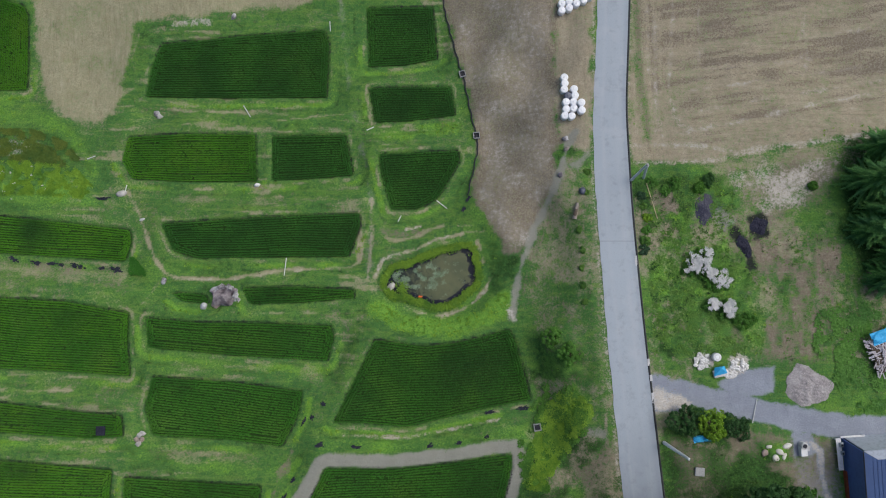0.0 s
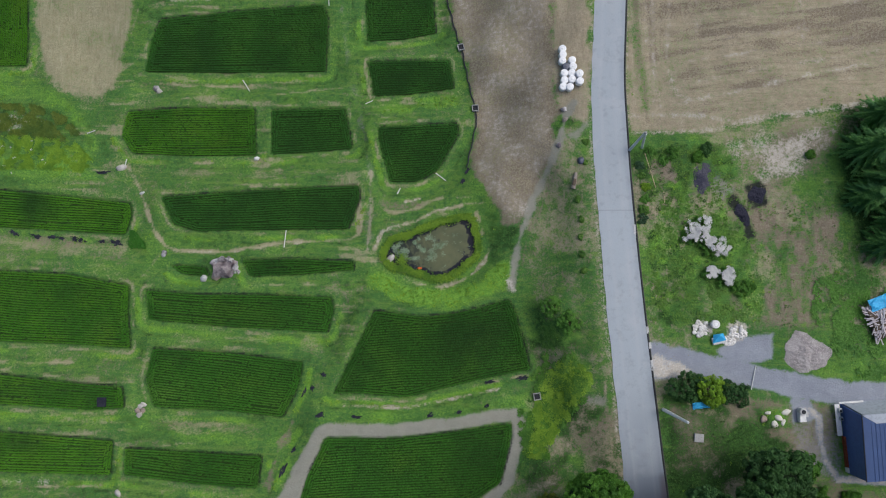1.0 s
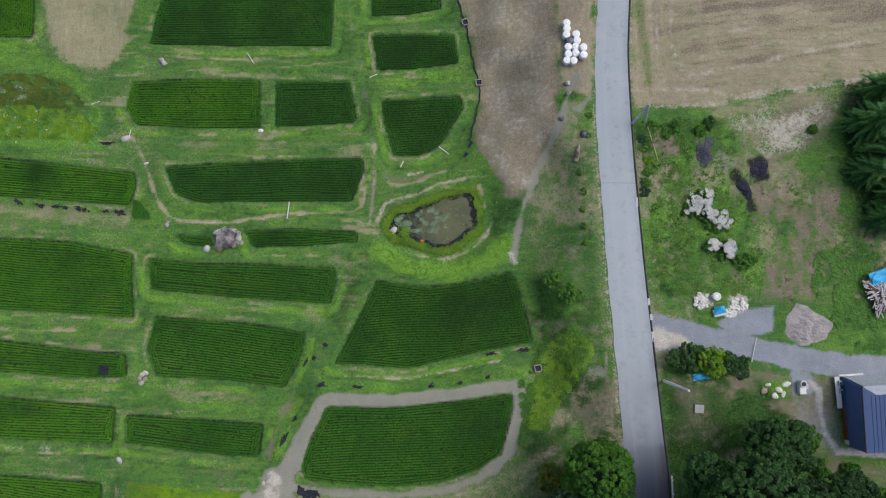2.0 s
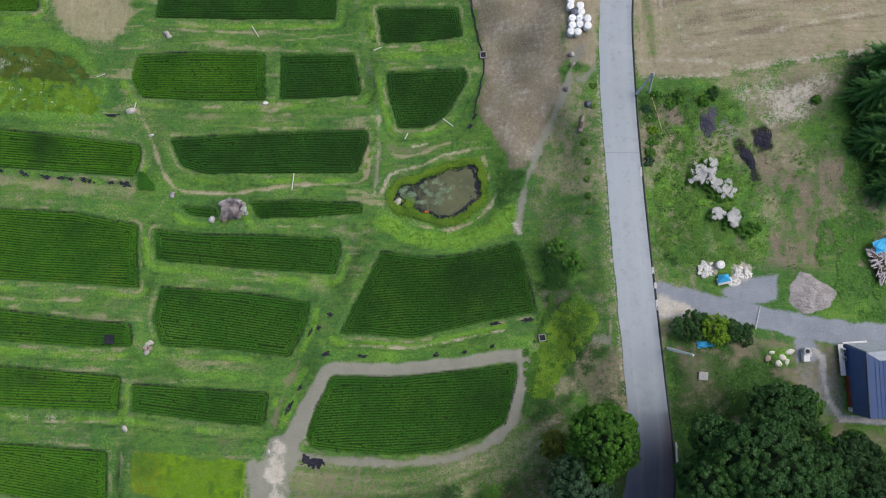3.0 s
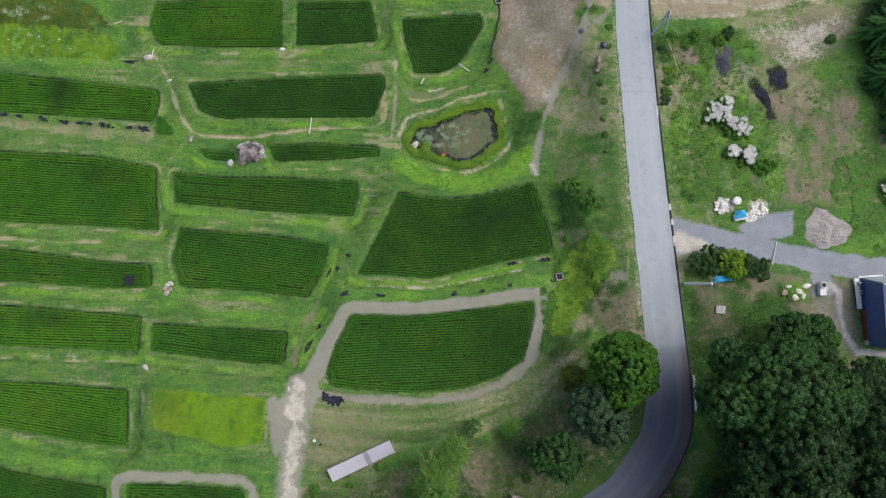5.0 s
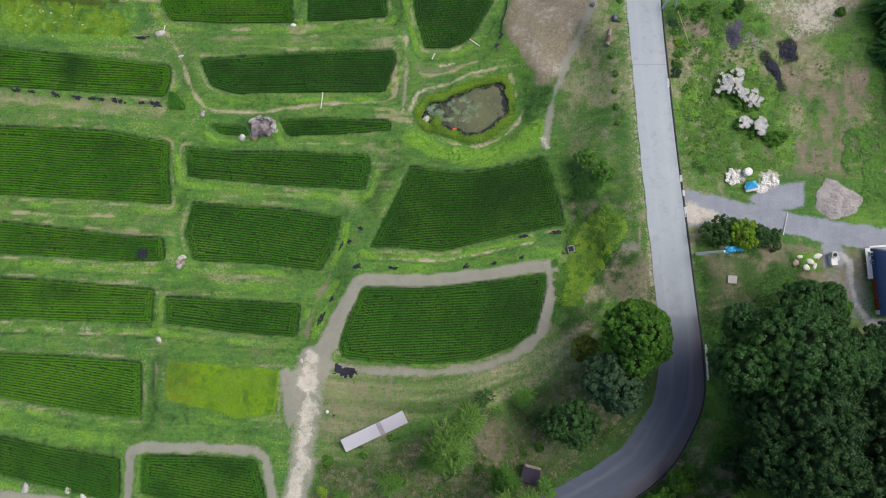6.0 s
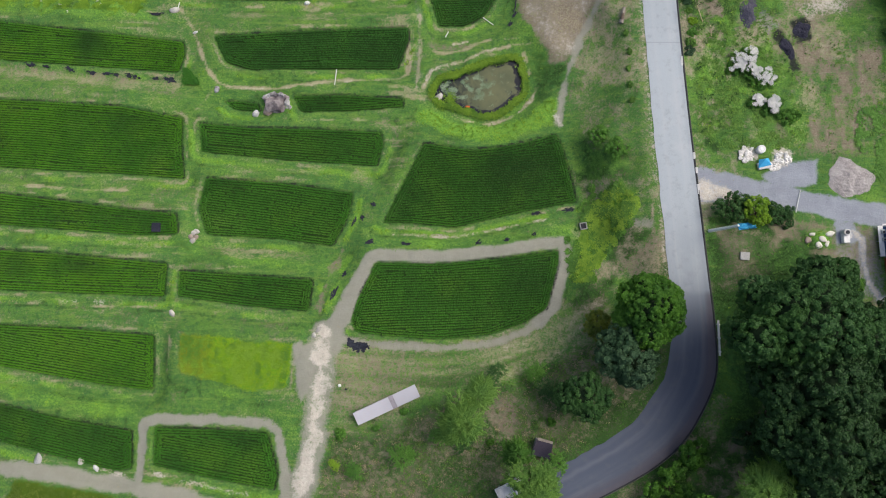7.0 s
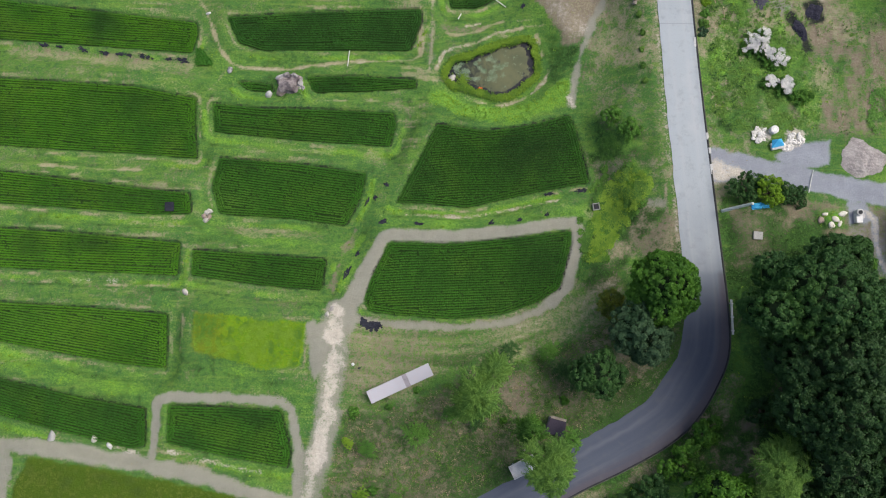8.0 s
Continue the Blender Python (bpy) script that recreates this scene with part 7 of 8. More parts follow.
for a, b in [((-29.4, 27.1), (-28.3, 25.4)), ((-22.0, 4.5), (-22.1, 2.1)), ((-11.1, 23.3), (-10.1, 23.8)), ((-0.9, 12.8), (0.5, 11.7)), ((-16.9, 39.8), (-16.8, 38.4)), ((-6.4, 9.9), (-6.0, 10.7)), ((-45.9, 14.0), (-45.7, 15.2)), ((-51.5, 19.0), (-50.4, 19.4))]:
    lying_pipe(a, b)
lying_pipe((27.0, 14.2), (28.1, 9.5), M_BAMBOO, "bamboo pole lying along the garden bed", "bamboo_pole", 0.06)
lying_pipe((29.1, 8.9), (29.15, 7.5), M_BAMBOO, "short bamboo pole lying on the grass", "bamboo_pole", 0.05)
lying_pipe((38.75, -16.4), (39.5, -13.5), M_PVC, "thin white pole lying across the driveway", "white_pole", 0.05)


def film_scrap(x, y, sx, sy, seed, turn=0, label="crumpled black plastic film on the grass"):
    bm = bmesh.new()
    bmesh.ops.create_grid(bm, x_segments=16, y_segments=14, size=1.2)
    gone = []
    for f in bm.faces:
        c = f.calc_center_median()
        edge = 0.62 + 0.55 * noise.noise(c.normalized() * 1.3 + Vector((seed * 2.1, seed, 0))) + 0.35 * noise.noise(c * 3.5 + Vector((seed, 0, 4)))
        if c.length > max(0.25, edge):
            gone.append(f)
    bmesh.ops.delete(bm, geom=gone, context="FACES")
    for v in bm.verts:
        hgt = 0.08 + 0.14 * noise.noise(v.co * 2.6 + Vector((0, seed, seed)))
        wander = Vector((noise.noise(v.co * 4 + Vector((seed, 0, 0))), noise.noise(v.co * 4 + Vector((0, seed, 9))), 0)) * 0.12
        v.co = Vector(((v.co.x + wander.x) * sx * 1.25, (v.co.y + wander.y) * sy * 1.25, max(0.03, hgt)))
    r = bmesh.ops.extrude_face_region(bm, geom=bm.faces[:])
    for v in r["geom"]:
        if isinstance(v, bmesh.types.BMVert):
            v.co.z += 0.03
    ob = part("film_scrap", bm, M_BLACKFILM)
    ob.matrix_world = pose(x, y, zat(x, y), 0, 0, turn)
    tagged(ob, label, "plastic film", "scraps of black film")


for k, (fx, fy, sx, sy, tn) in enumerate([
    (-16.3, -20.5, 0.85, 0.5, 20), (-11.5, -20.7, 0.7, 0.35, 0), (-1.8, -20.5, 0.6, 0.45, 30), (2.1, -20.0, 0.5, 0.32, 10), (5.8, -19.2, 0.45, 0.35, 40), (10.6, -15.7, 0.9, 0.42, 8), (6.2, -16.2, 0.85, 0.32, 10),
    (-16.0, -15.2, 0.4, 0.4, 0), (-18.2, -34.3, 1.5, 1.0, -10), (-16.9, -34.5, 1.1, 0.9, 30), (-60.4, 4.3, 0.8, 0.4, -20), (-57.2, 3.85, 0.7, 0.4, -8), (-55.0, 3.7, 0.8, 0.4, 0), (-53.6, 3.55, 0.55, 0.35, -10),
    (-51.4, 3.4, 1.25, 0.5, -8), (-48.0, 3.1, 0.5, 0.3, 0), (-45.9, 2.9, 0.85, 0.5, -8), (-19.6, -24.8, 0.5, 0.4, 60), (-21.0, -27.5, 0.35, 1.3, -25), (-17.6, -17.0, 0.3, 0.5, 0), (-18.7, -17.6, 0.25, 0.8, -20),
    (3.5, 12.9, 0.3, 1.0, -15), (2.9, 11.4, 0.3, 0.6, -15), (-49.2, 13.1, 1.1, 0.4, 0), (-18.9, -39.9, 0.2, 0.2, 0),
]):
    film_scrap(fx, fy, sx * 1.05, sy * 0.85, k + 2, tn)
for k, (fx, fy, sx, sy) in enumerate([(-66.0, 4.9, 0.9, 0.35), (-63.8, 4.7, 0.6, 0.25)]):
    film_scrap(fx, fy, sx, sy, k + 60, -8)
# a wedge of spare seedlings beside the path
wr = np.random.default_rng(51)
x, y = wr.uniform(-44.2, -41.0, 420), wr.uniform(1.9, 4.8, 420)
keep = signed(x, y, [(-44.0, 4.7), (-43.2, 4.4), (-41.3, 2.3), (-41.5, 2.0), (-43.9, 2.2)]) < 0
x, y = x[keep], y[keep]
v, f = blades(x, y, height_at(x, y), 6, 0.32, 0.12, 0.7, 0.34, wr)
me = np_mesh("rice_seedlings", v, f)
me.attributes.new("vigour", "FLOAT", "POINT").data.foreach_set("value", np.full(len(v), 0.3, np.float32))
me.materials.append(RICE["mid"])
tagged(new("rice_seedlings", me), "small wedge of spare green rice seedlings", "rice", kind="stuff")
mat_bm = box(bmesh.new(), (1.25, 1.25, 0.06), (0, 0, 0.5), 0, 0.02)
mat_ob = part("black_mat", mat_bm, M_BLACKFILM)
mat_ob.matrix_world = pose(-45.6, -18.7, 7.5)
tagged(mat_ob, "square black sheet lying over the rice", "plastic sheet")


def open_box(x, y, z, label, turn=0):
    ob = thing("water_box", label, "drain box", (x, y, z), turn)
    for k in range(4):
        bm = box(bmesh.new(), (0.95, 0.1, 0.5), (0, 0.42, 0.2), 0, 0.01)
        bm.transform(pose(0, 0, 0, 0, 0, 90 * k))
        part("side", bm, M_CONCRETE, ob)
    part("floor", box(bmesh.new(), (0.74, 0.74, 0.06), (0, 0, 0.14)), M_DRAIN, ob)


open_box(12.5, -18.0, zat(12.5, -18.0), "open concrete water box half hidden in weeds", 10)
open_box(4.75, 22.3, zat(4.75, 22.3), "small concrete water box on the ditch", 5)
open_box(2.75, 31.6, zat(2.75, 31.6), "small concrete water box on the ditch", 15)

# black edging that divides the bare field from the terraces
EDGING = [(-0.2, 46), (0.0, 42.2), (1.2, 37.2), (2.4, 32.6), (2.9, 31.2), (3.8, 26.4), (4.8, 21.8), (4.9, 20.2), (4.3, 17.3), (3.4, 13.5)]
edging = thing("field_edging", "low black plastic edging between field and terrace", "edging", (*EDGING[0], zat(*EDGING[0])))
for (ax, ay), (bx, by) in zip(EDGING[:-1], EDGING[1:]):
    bm = bmesh.new()
    n = max(2, int(math.hypot(bx - ax, by - ay) / 0.7))
    for i in range(n):
        p, q = [Vector((ax + (bx - ax) * s / n + 0.10 * math.sin((i + j) * 1.9), ay + (by - ay) * s / n, 0)) for j, s in enumerate((i, i + 1))]
        p.z, q.z = zat(p.x, p.y) + 0.12, zat(q.x, q.y) + 0.12
        o = Vector((*EDGING[0], zat(*EDGING[0])))
        rod(bm, p - o, q - o, 0.10, 0.10, 6)
    part("edging_strip", bm, M_DRAIN, edging)

# pond rim and float
fl = thing("pond_float", "small orange float among reeds at the pond edge", "float", (-3.3, -0.85, POND_Z))
part("ball", lump(bmesh.new(), (0, 0, 0.1), (0.2, 0.2, 0.18), 0.1, 1, 2), M_ORANGE, fl)
part("cap", lump(bmesh.new(), (0.3, 0.05, 0.08), (0.14, 0.14, 0.12), 0.1, 2, 2), M_ORANGE, fl)
r = np.random.default_rng(77)
q = np.array(POND)
seg = np.roll(q, -1, 0) - q
xs, ys = [], []
for a, d in zip(q, seg):
    m = max(3, int(np.hypot(*d) * 70))
    s = r.random(m)[:, None]
    nrm = np.array([-d[1], d[0]]) / (np.hypot(*d) + 1e-6)
    p = a + d * s + nrm * r.normal(0.46, 0.22, m)[:, None]
    xs.append(p[:, 0]), ys.append(p[:, 1])
# reeds thicken at the west end
xs.append(r.normal(-5.7, 0.42, 90)), ys.append(r.normal(0.2, 0.5, 90))
x, y = np.concatenate(xs), np.concatenate(ys)
v, f = blades(x, y, np.maximum(height_at(x, y), POND_Z - 0.1), 6, 0.36, 0.10, 0.6, 0.36, r, 0.08)
me = np_mesh("pond_reeds", v, f)
me.materials.append(M_LUSH)
tagged(new("pond_reeds", me), "yellow-green reeds crowding the pond's rim", "reeds", kind="stuff")
x, y = r.normal(-4.2, 2.4, 5000), r.normal(2.2, 1.3, 5000)
keep = (signed(x, y, POND) < -0.25) & (vnoise(x, y, 0.55, 91) > 0.58)
x, y = x[keep], y[keep]
v, f = blades(x, y, np.full(len(x), POND_Z - 0.02), 3, 0.09, 0.09, 1.0, 0.04, r, 0.2)
me = np_mesh("pond_lilies", v, f)
me.materials.append(M_LILY)
tagged(new("pond_lilies", me), "floating green pondweed leaves", "pondweed", kind="stuff")

# ---- utility poles ----
M_POLE = stuff_mat("pale_steel_pole", (0.60, 0.66, 0.68), (0.50, 0.55, 0.57), 3.0, 0.5, 0.1, metal=0.2)
pole = thing("utility_pole", "grey steel utility pole braced by a slanting strut", "utility pole", (26.7, 15.0, zat(26.7, 15.0)))
part("shaft", rod(bmesh.new(), (0, 0, -0.2), (-1.0, 0.85, 5.1), 0.19, 0.15, 12), M_POLE, pole)
part("strut", rod(bmesh.new(), (-1.7, -0.3, -0.2), (-1.05, 0.85, 4.9), 0.2, 0.16, 10), M_POLE, pole)
part("pole_cap", rod(bmesh.new(), (-1.0, 0.85, 5.05), (-1.04, 0.88, 5.3), 0.21, 0.14, 10), M_CONCRETE, pole)
part("brace_band", rod(bmesh.new(), (-0.93, 0.79, 4.7), (-0.97, 0.82, 4.9), 0.24, 0.24, 10), M_POLE, pole)
pole = thing("utility_pole", "slim pale concrete utility pole on the grass", "utility pole", (27.7, -18.95, zat(27.7, -18.95)))
part("shaft", rod(bmesh.new(), (0, 0, -0.2), (0.25, -0.12, 8.0), 0.23, 0.16, 12), M_WRAP, pole)
part("pole_cap", rod(bmesh.new(), (0.25, -0.12, 7.95), (0.25, -0.12, 8.1), 0.17, 0.11, 10), M_POLE, pole)
dead = thing("dead_trunk", "bare grey broken trunk standing in rough grass", "dead tree", (2.3, -49.2, zat(2.3, -49.2)))
part("stem", rod(bmesh.new(), (0, 0, -0.1), (-0.6, 0.6, 3.4), 0.2, 0.10, 9), M_DEADWOOD, dead)
part("broken_top", rod(bmesh.new(), (-0.6, 0.6, 3.4), (-0.7, 0.75, 3.9), 0.16, 0.05, 7), M_PALE_ROCK, dead)

# ---- lane furniture ----
for k, (a, b) in enumerate([((24.95, 4.6), (25.15, 0.9)), ((26.0, -8.6), (26.1, -9.5)), ((26.35, -12.8), (26.55, -15.0)), ((26.25, -10.6), (26.3, -11.4))]):
    ob = thing("kerb_block", "pale concrete kerb slab over the roadside drain", "kerb", (*a, zat(*a)), 0, "kerb slabs along the lane")
    ang = math.degrees(math.atan2(b[1] - a[1], b[0] - a[0]))
    ln = math.hypot(b[0] - a[0], b[1] - a[1])
    n = max(1, round(ln / 0.95))
    for i in range(n):
        s = (i + 0.5) / n
        part("slab", box(bmesh.new(), (ln / n - 0.03, 0.3, 0.2), ((b[0] - a[0]) * s + 0.1, (b[1] - a[1]) * s, 0.06), ang, 0.02), M_PALE_CONCRETE, ob)
rail = thing("guard_rail", "short white two-beam guard rail beside the lane", "guard rail", (28.25, -32.5, zat(28.25, -32.5)), 92)
for px in (-1.7, 0, 1.7):
    part("post", rod(bmesh.new(), (px, 0, -0.2), (px, 0, 0.85), 0.07, 0.07, 8), M_WHITE, rail)
for pz in (0.45, 0.8):
    part("beam", box(bmesh.new(), (4.4, 0.08, 0.16), (0, 0.1, pz), 0, 0.02), M_WHITE, rail)
slab = part("concrete_lid", box(bmesh.new(), (1.15, 1.0, 0.25), (0, 0, 0.1), 0, 0.03), M_CONCRETE)
slab.matrix_world = pose(31.6, -22.2, zat(31.6, -22.2), 0, 0, -4)
tagged(slab, "square grey concrete lid set in grass", "lid")

# ---- garden: bed, heaps, tank ----
r = np.random.default_rng(88)
for k, (bx, by, s, m) in enumerate([(26.2, 12.6, 0.5, M_LEAF_BLUE), (26.4, 11.2, 0.4, M_LEAF_LIGHT), (26.8, 9.6, 0.5, M_LEAF_YELLOW), (26.6, 8.0, 0.5, M_LEAF_SHRUB), (26.4, 6.6, 0.6, M_LEAF_LIGHT), (26.2, 5.4, 0.6, M_LEAF_BLUE), (29.4, 13.2, 0.6, M_LEAF_SHRUB), (27.6, 14.4, 0.7, M_LEAF_SHRUB), (30.6, 14.2, 0.8, M_LEAF_SHRUB)]):
    shrub("garden_plant", "leafy vegetable plant in the garden bed", bx, by, s, s * 0.45, m, 200 + k, "plant", 0.12, 0.2, group="plants of the garden bed")


def heap(name, label, x, y, size, material, seed, turn=0):
    bm = bmesh.new()
    bmesh.ops.create_grid(bm, x_segments=52, y_segments=52, size=1.0)
    for v in bm.verts:
        p = v.co.to_2d()
        k = 1 + 0.35 * noise.noise(Vector((math.cos(math.atan2(p.y, p.x)) * 1.4 + seed, math.sin(math.atan2(p.y, p.x)) * 1.4, 0)))
        d = p.length / k
        hgt = max(0, 1 - d * d) ** 1.3
        wild = 0.3 * noise.noise(v.co * 4 + Vector((seed, 0, 0))) + 0.2 * noise.noise(v.co * 11)
        v.co = Vector((v.co.x * size[0], v.co.y * size[1], hgt * size[2] * (1 + wild) - 0.06 - 0.3 * (d > 1)))
    ob = part(name, bm, material)
    ob.matrix_world = pose(x, y, zat(x, y), 0, 0, turn)
    return tagged(ob, label, "heap")


heap("earth_mound", "low mound of dug brown earth", 46.0, -12.4, (3.4, 2.9, 0.42), M_EARTH, 1, -15)

def rubble(x, y, sx, sy, seed):
    r = np.random.default_rng(seed)
    ob = thing("rubble_pile", "pale broken rubble spilled beside the gravel pad", "rubble", (x, y, zat(x, y)), 0, "rubble beside the pad")
    for k in range(46):
        a, d = r.uniform(0, 6.28), math.sqrt(r.random())
        s = r.uniform(0.14, 0.36)
        part("rubble_stone", lump(bmesh.new(), (math.cos(a) * d * sx, math.sin(a) * d * sy, s * 0.25), (s, s * r.uniform(0.6, 1), s * 0.6), 0.5, k + seed, 1, k * 40), M_PALEHEAP, ob)


rubble(32.8, -8.9, 0.9, 1.1, 2)
rubble(37.5, -9.4, 1.1, 0.9, 3)
rubble(36.2, -10.4, 0.9, 0.5, 4)
heap("ash_mound", "black heap of charred garden waste", 41.5, 8.6, (1.5, 1.5, 0.3), M_ASH, 5)
heap("ash_mound", "black curved heap of charred garden waste", 39.4, 5.5, (0.85, 2.1, 0.3), M_ASH, 6, 22)
heap("ash_mound", "thin grey-black heap of charred waste", 34.2, 10.7, (1.25, 2.1, 0.26), M_PALE_ASH, 8, -12)

tank = thing("water_tank", "round white plastic water tank", "tank", (34.5, -8.3, zat(34.5, -8.3)))
bm = bmesh.new()
rod(bm, (0, 0, 0), (0, 0, 0.75), 0.52, 0.52, 24)
part("body", bm, M_WHITE, tank, smooth=True)
part("dome", rod(bmesh.new(), (0, 0, 0.75), (0, 0, 0.80), 0.52, 0.44, 24), M_WHITE, tank)
part("lid", rod(bmesh.new(), (0, 0, 0.79), (0, 0, 0.83), 0.22, 0.2, 16), M_WRAP, tank)

tent = thing("covered_crate", "grey crate under a folded bright blue tarpaulin", "crate", (34.9, -10.1, zat(34.9, -10.1)), 12)
part("crate_body", box(bmesh.new(), (1.6, 0.9, 0.4), (0, -0.25, 0.2), 0, 0.03), M_PALE_CONCRETE, tent)
bm = bmesh.new()
pts = [(-0.85, -0.45, 0.42), (0.9, -0.4, 0.42), (0.7, 0.55, 0.42), (-0.55, 0.6, 0.42)]
base_v = [bm.verts.new(p) for p in pts]
apex = bm.verts.new((0.05, 0.45, 1.0))
for i in range(4):
    bm.faces.new((base_v[i], base_v[(i + 1) % 4], apex))
bm.faces.new(base_v[::-1])
part("tarpaulin", bm, M_TARP, tent, "bright blue folded tarpaulin")


def tarp(x, y, sx, sy, z, seed, turn, label):
    bm = bmesh.new()
    bmesh.ops.create_grid(bm, x_segments=12, y_segments=10, size=1.0)
    for v in bm.verts:
        v.co = Vector((v.co.x * sx, v.co.y * sy, 0.25 * noise.noise(v.co * 1.6 + Vector((seed, 0, 0))) - 0.2 * (v.co.length > 1)))
    rr = bmesh.ops.extrude_face_region(bm, geom=bm.faces[:])
    for v in rr["geom"]:
        if isinstance(v, bmesh.types.BMVert):
            v.co.z += 0.03
    ob = part("tarpaulin", bm, M_TARP)
    ob.matrix_world = pose(x, y, z, 0, 0, turn)
    tagged(ob, label, "tarpaulin")


tarp(32.3, -18.3, 1.15, 0.42, zat(32.3, -18.3) + 0.3, 3, 8, "bright blue tarpaulin bundled beside the bushes")
tarp(55.6, -5.4, 2.0, 0.8, zat(55.6, -5.4) + 1.5, 5, 20, "bright blue tarpaulin thrown over firewood")

# firewood: split pieces leaning every way on a long stack
stack = thing("firewood_stack", "untidy stack of pale split firewood", "firewood", (55.2, -8.0, zat(55.2, -8.0)), 20)
part("stack_core", box(bmesh.new(), (2.4, 4.0, 1.0), (0, 0, 0.5), 0, 0.1), M_BARK, stack)
r = np.random.default_rng(12)
for k in range(150):
    fx, fy = r.uniform(-1.5, 1.5), r.uniform(-2.4, 2.4)
    a = math.atan2(fy, fx * 1.6) + r.normal(0, 0.35)
    ln = r.uniform(0.5, 0.95)
    dz = r.uniform(-0.25, 0.15)
    p = Vector((fx, fy, 1.05 + 0.18 * r.random() - 0.12 * (fx * fx + fy * fy * 0.3)))
    d = Vector((math.cos(a), math.sin(a), dz)) * ln / 2
    part("split_log", rod(bmesh.new(), p - d, p + d, r.uniform(0.06, 0.10), r.uniform(0.05, 0.08), 5), M_FIREWOOD, stack)

# ---- house ----
house = thing("house", "navy metal-clad house with a long sloping roof", "house", (49.75, -18.2, 13.55), 4)
E, S = 14.0, -8.5
W_H, IN = 4.05, -0.75


def panel(name, corners, material, parent, label="", thick=0.12):
    bm = bmesh.new()
    f = bm.faces.new([bm.verts.new(c) for c in corners])
    bm.normal_update()
    nrm = f.normal.copy()
    rr = bmesh.ops.extrude_face_region(bm, geom=[f])
    for v in rr["geom"]:
        if isinstance(v, bmesh.types.BMVert):
            v.co -= nrm * thick
    bmesh.ops.recalc_face_normals(bm, faces=bm.faces)
    return part(name, bm, material, parent, label)


def roof_z(y):
    return W_H + 0.05 + 0.06 * (y - S)


panel("west_wall", [(0, 0, 0), (0, IN, roof_z(IN) - 0.1), (0, S, W_H - 0.06), (0, S, 0)], M_WALL, house, "navy siding of the tall end wall")
panel("north_wall", [(0.13, 0, 0), (E, 0, 0), (E, IN, roof_z(IN) - 0.1), (0.13, IN, roof_z(IN) - 0.1)], M_SKYLIT_GREY, house, "pale grey siding leaning inwards, with the sky's light in its colour")
panel("east_wall", [(E, -0.13, 0), (E, S, 0), (E, S, W_H - 0.06), (E, IN - 0.13, roof_z(IN) - 0.1)], M_WALL, house)
panel("south_wall", [(0.13, S, 0), (E - 0.13, S, 0), (E - 0.13, S, W_H - 0.06), (0.13, S, W_H - 0.06)], M_WALL, house)
panel("north_roof", [(-0.05, IN + 0.06, roof_z(IN)), (1.55, -1.75, roof_z(-1.75)), (E + 0.2, -1.75, roof_z(-1.75)), (E + 0.2, IN + 0.06, roof_z(IN))], M_SKYLIT_GREY, house, "pale grey strip of the roof, with the sky's sheen in its colour")
roof_s = panel("south_roof", [(-0.05, IN, roof_z(IN)), (-0.05, S - 0.1, roof_z(S - 0.1)), (E + 0.2, S - 0.1, roof_z(S - 0.1)), (E + 0.2, -1.76, roof_z(-1.76)), (1.54, -1.76, roof_z(-1.76))], M_ROOF, house, "navy standing-seam metal roof")
# a dark rod stands in for the overhang's shadow line
part("verge_shadow_rod", rod(bmesh.new(), (-0.1, IN, roof_z(IN) - 0.06), (-0.1, S - 0.1, W_H - 0.02), 0.07, 0.07, 6), M_DRAIN, house, "dark rod put in for the shadow under the roof's verge")
for k in range(27):
    sx = 0.9 + k * 0.5
    part("roof_seam", rod(bmesh.new(), (sx, -1.85, roof_z(-1.85) + 0.01), (sx, S - 0.05, roof_z(S) + 0.01), 0.03, 0.03, 5), M_ROOF, roof_s)
for k in range(15):
    part("wall_seam", rod(bmesh.new(), (-0.01, -0.6 - k * 0.55, 0.1), (-0.01, -0.9 - k * 0.53, W_H - 0.1), 0.025, 0.025, 5), M_WALL, house)
for k in range(8):
    part("plank", box(bmesh.new(), (0.30, 0.44, 0.6), (-0.17, -4.2 - k * 0.47, 0.4), 0, 0.01), M_RUST, house, "red-brown boarding")
part("corner_trim", box(bmesh.new(), (0.40, 0.55, 0.62), (-0.12, S + 0.42, 0.41), 0, 0.02), M_WHITE, house, "white corner trim")
deck = thing("porch_bench", "narrow pale bench with boxes beside the house wall", "bench", (49.05, -20.1, 13.55), 4)
part("top", box(bmesh.new(), (0.62, 3.9, 0.08), (0, 0, 0.72), 0, 0.02), M_WHITE, deck)
part("side_shelf", box(bmesh.new(), (3.0, 0.22, 0.08), (1.82, 2.06, 0.72), 0, 0.02), M_WHITE, deck)
for px in (-0.24, 0.24):
    for py in (-1.8, 0, 1.8):
        part("leg", box(bmesh.new(), (0.08, 0.08, 0.7), (px, py, 0.34)), M_STEEL, deck)
part("leg", box(bmesh.new(), (0.08, 0.12, 0.7), (3.2, 2.06, 0.34)), M_STEEL, deck)
for ux, uy, s in ((49.2, -18.9, 0.42), (49.3, -19.9, 0.36)):
    ac = thing("wall_unit", "small grey boxed heater unit standing on the bench", "heater", (ux, uy, 14.31), 4, "heaters on the bench")
    part("casing", box(bmesh.new(), (s, s * 1.3, 0.3), (0, 0, 0.15), 0, 0.03), M_STEEL, ac)
    part("dark_grille", box(bmesh.new(), (s * 0.6, s * 0.6, 0.04), (0, -0.05, 0.315)), M_DRAIN, ac)
meter = thing("boiler_box", "white outdoor boiler box with a dark round flue", "boiler", (44.6, -19.4, zat(44.6, -19.4)), 3)
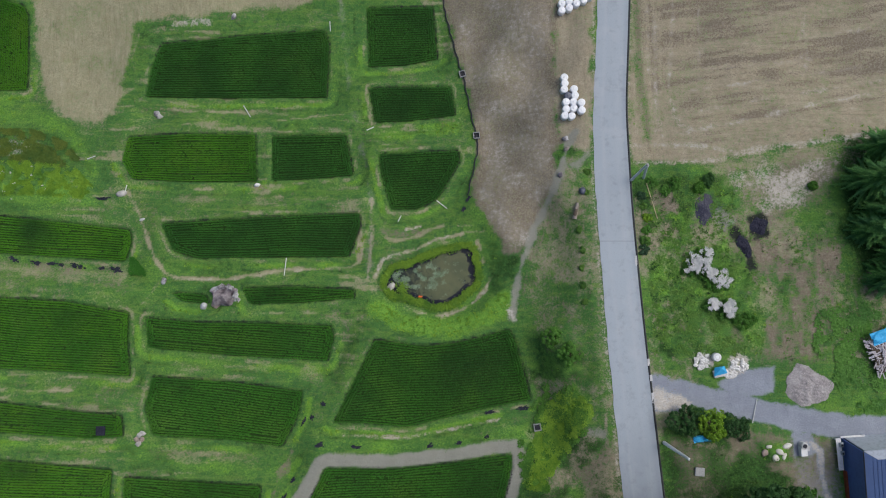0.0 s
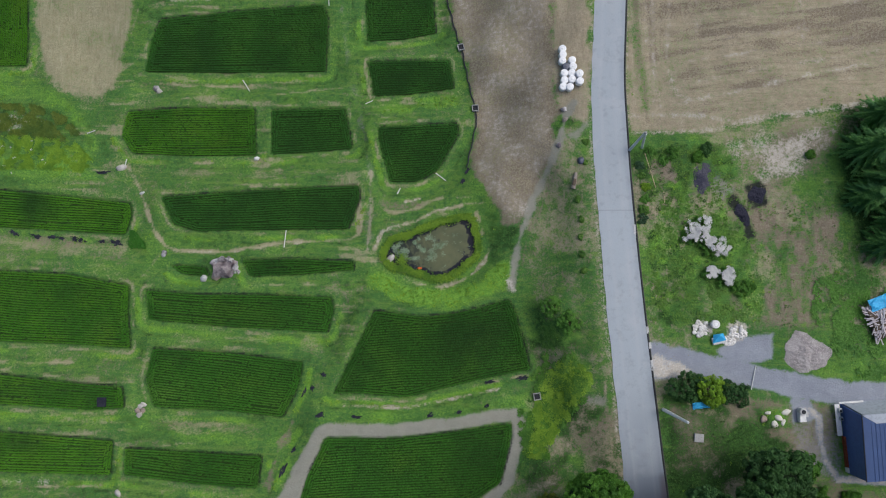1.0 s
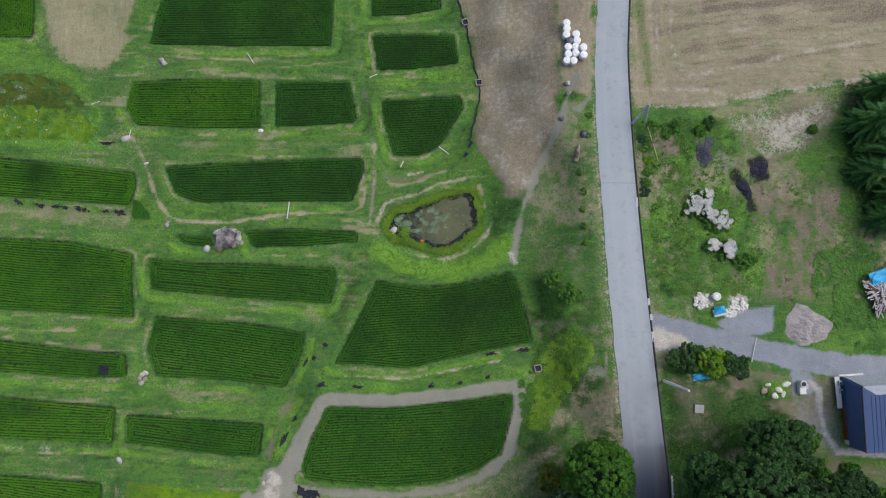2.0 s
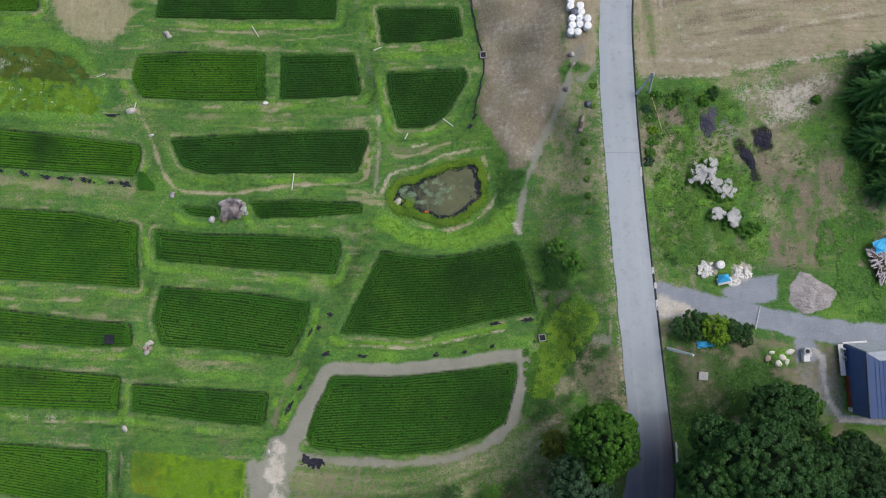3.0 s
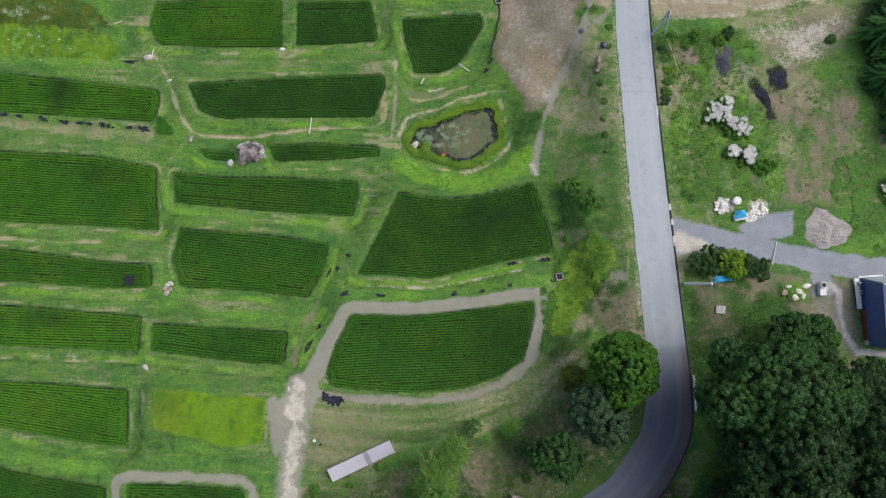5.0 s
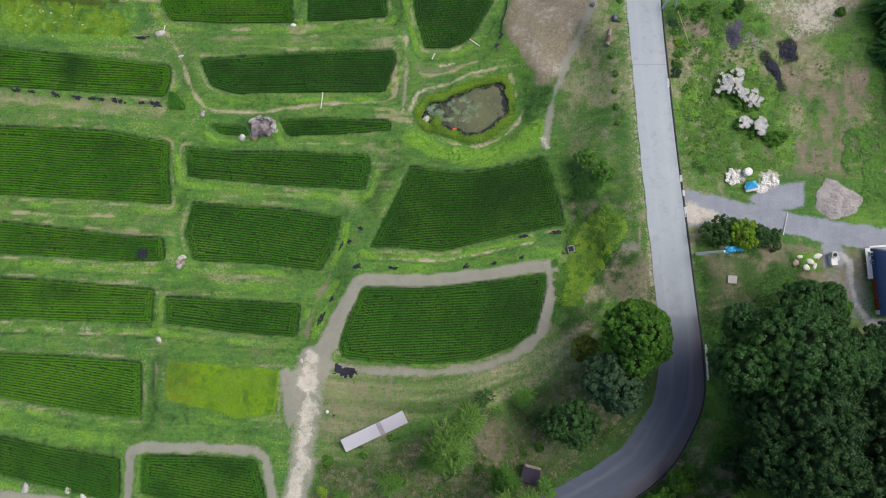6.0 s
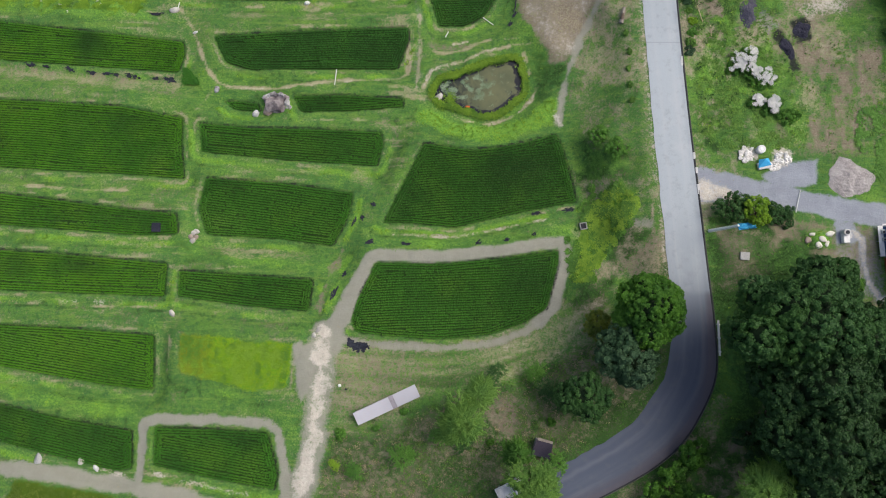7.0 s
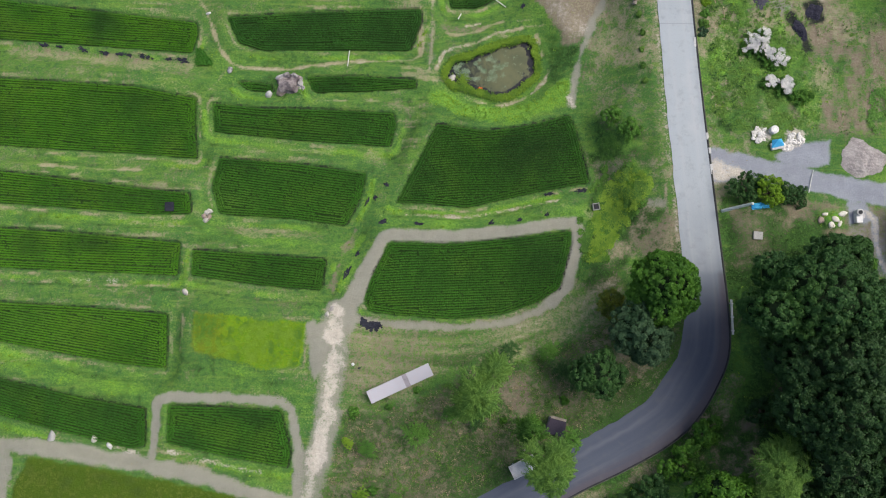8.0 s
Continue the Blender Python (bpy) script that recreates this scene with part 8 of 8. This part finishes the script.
part("casing", box(bmesh.new(), (0.8, 1.3, 0.7), (0, -0.3, 0.35), 0, 0.04), M_WHITE, meter)
part("barrel", rod(bmesh.new(), (0, 0.35, 0), (0, 0.35, 0.95), 0.42, 0.42, 18), M_PALE_CONCRETE, meter)
part("flue", rod(bmesh.new(), (0, 0.35, 0.9), (0, 0.35, 1.02), 0.26, 0.26, 16), M_DRAIN, meter)
part("side_box", box(bmesh.new(), (0.45, 0.6, 0.4), (0.62, -0.1, 0.2), 0, 0.03), M_PALE_CONCRETE, meter)

# ---- long low shed in the yard ----
shed = thing("long_shed", "long low shed with a lilac-grey sheet roof and darker band", "shed", (-13.45, -41.6, 10.7), 25.4)
for nm, x0, x1, m, lab in (("west_sheet", -4.35, 0.55, M_SHED, "lilac-grey sheet"), ("dark_band", 0.56, 1.18, M_SHED_DARK, "darker grey band"), ("east_sheet", 1.19, 4.35, M_SHED, "lilac-grey sheet")):
    panel(nm, [(x0, -0.85, 1.42), (x1, -0.85, 1.42), (x1, 0.85, 1.55), (x0, 0.85, 1.55)], m, shed, lab, 0.06)
part("front_wall", box(bmesh.new(), (8.5, 0.06, 1.35), (0, -0.76, 0.62)), M_SHED_DARK, shed)
part("back_wall", box(bmesh.new(), (8.5, 0.06, 1.45), (0, 0.76, 0.68)), M_SHED_DARK, shed)
for px in (-4.2, 4.2):
    part("end_wall", box(bmesh.new(), (0.06, 1.44, 1.35), (px, 0, 0.62)), M_SHED_DARK, shed)

hut = thing("small_hut", "small hut with a dark violet-grey roof among trees", "hut", (6.1, -46.2, zat(6.1, -46.2)), -14)
part("body", box(bmesh.new(), (1.9, 1.7, 1.2), (0, 0, 0.6), 0, 0.02), M_SHED_DARK, hut)
M_HUTROOF = stuff_mat("violet_grey_roof", (0.045, 0.037, 0.060), (0.034, 0.030, 0.048), 2.0, 0.55, 0.1)
panel("roof", [(-1.2, -1.1, 1.25), (1.2, -1.1, 1.25), (1.0, 1.0, 1.6), (-1.0, 1.0, 1.6)], M_HUTROOF, hut, "dark violet-grey sheet roof")
part("ridge_board", box(bmesh.new(), (1.9, 0.3, 0.06), (0, 1.02, 1.64)), M_DEADWOOD, hut, "pale ridge board")
post = thing("marker_ball", "small round white marker on the dry grass", "marker", (-19.7, -39.4, zat(-19.7, -39.4)))
part("stake", rod(bmesh.new(), (0, 0, -0.1), (0, 0, 0.3), 0.04, 0.04, 8), M_PVC, post)
part("head", lump(bmesh.new(), (0, 0, 0.38), (0.22, 0.22, 0.2), 0.03, 1, 2), M_WHITE, post)


# ---- parked truck ----
def truck(x, y, turn):
    z = zat(x, y) + 0.08
    ob = thing("small_truck", "small white cab-over truck parked beside the lane", "truck", (x, y, z), turn)
    part("chassis", box(bmesh.new(), (3.2, 1.1, 0.2), (0, 0, 0.45), 0, 0.03), M_DRAIN, ob)
    cab = part("cab", box(bmesh.new(), (1.2, 1.75, 1.25), (1.1, 0, 1.13), 0, 0.12), M_WHITE, ob)
    glass = box(bmesh.new(), (0.04, 1.45, 0.55), (0, 0, 0), 0, 0.01)
    glass.transform(pose(1.62, 0, 1.53, 0, -38, 0))
    part("windscreen", glass, M_GLASS, cab)
    for s in (-1, 1):
        part("side_window", box(bmesh.new(), (0.7, 0.04, 0.42), (1.1, s * 0.875, 1.45), 0, 0.01), M_GLASS, cab)
    part("rear_window", box(bmesh.new(), (0.04, 1.0, 0.35), (0.54, 0, 1.48), 0, 0.01), M_GLASS, cab)
    bed = part("cargo_bed", box(bmesh.new(), (2.0, 1.65, 0.08), (-0.6, 0, 0.62), 0, 0.01), M_PALE_CONCRETE, ob)
    for s in (-1, 1):
        part("side_board", box(bmesh.new(), (2.0, 0.05, 0.3), (-0.6, s * 0.82, 0.8), 0, 0.01), M_WHITE, bed)
    part("tail_board", box(bmesh.new(), (0.05, 1.65, 0.3), (-1.62, 0, 0.8), 0, 0.01), M_WHITE, bed)
    for wx in (1.15, -1.0):
        for s in (-1, 1):
            w = part("wheel", rod(bmesh.new(), (wx, s * 0.6, 0.27), (wx, s * 0.8, 0.27), 0.27, 0.27, 18), M_TYRE, ob)
            part("rim", rod(bmesh.new(), (wx, s * 0.8, 0.27), (wx, s * 0.815, 0.27), 0.16, 0.15, 14), M_STEEL, w)
    for s in (-1, 1):
        part("headlight", rod(bmesh.new(), (1.68, s * 0.62, 0.85), (1.73, s * 0.62, 0.85), 0.09, 0.09, 12), M_GLASS, cab)


truck(1.95, -50.9, 27)
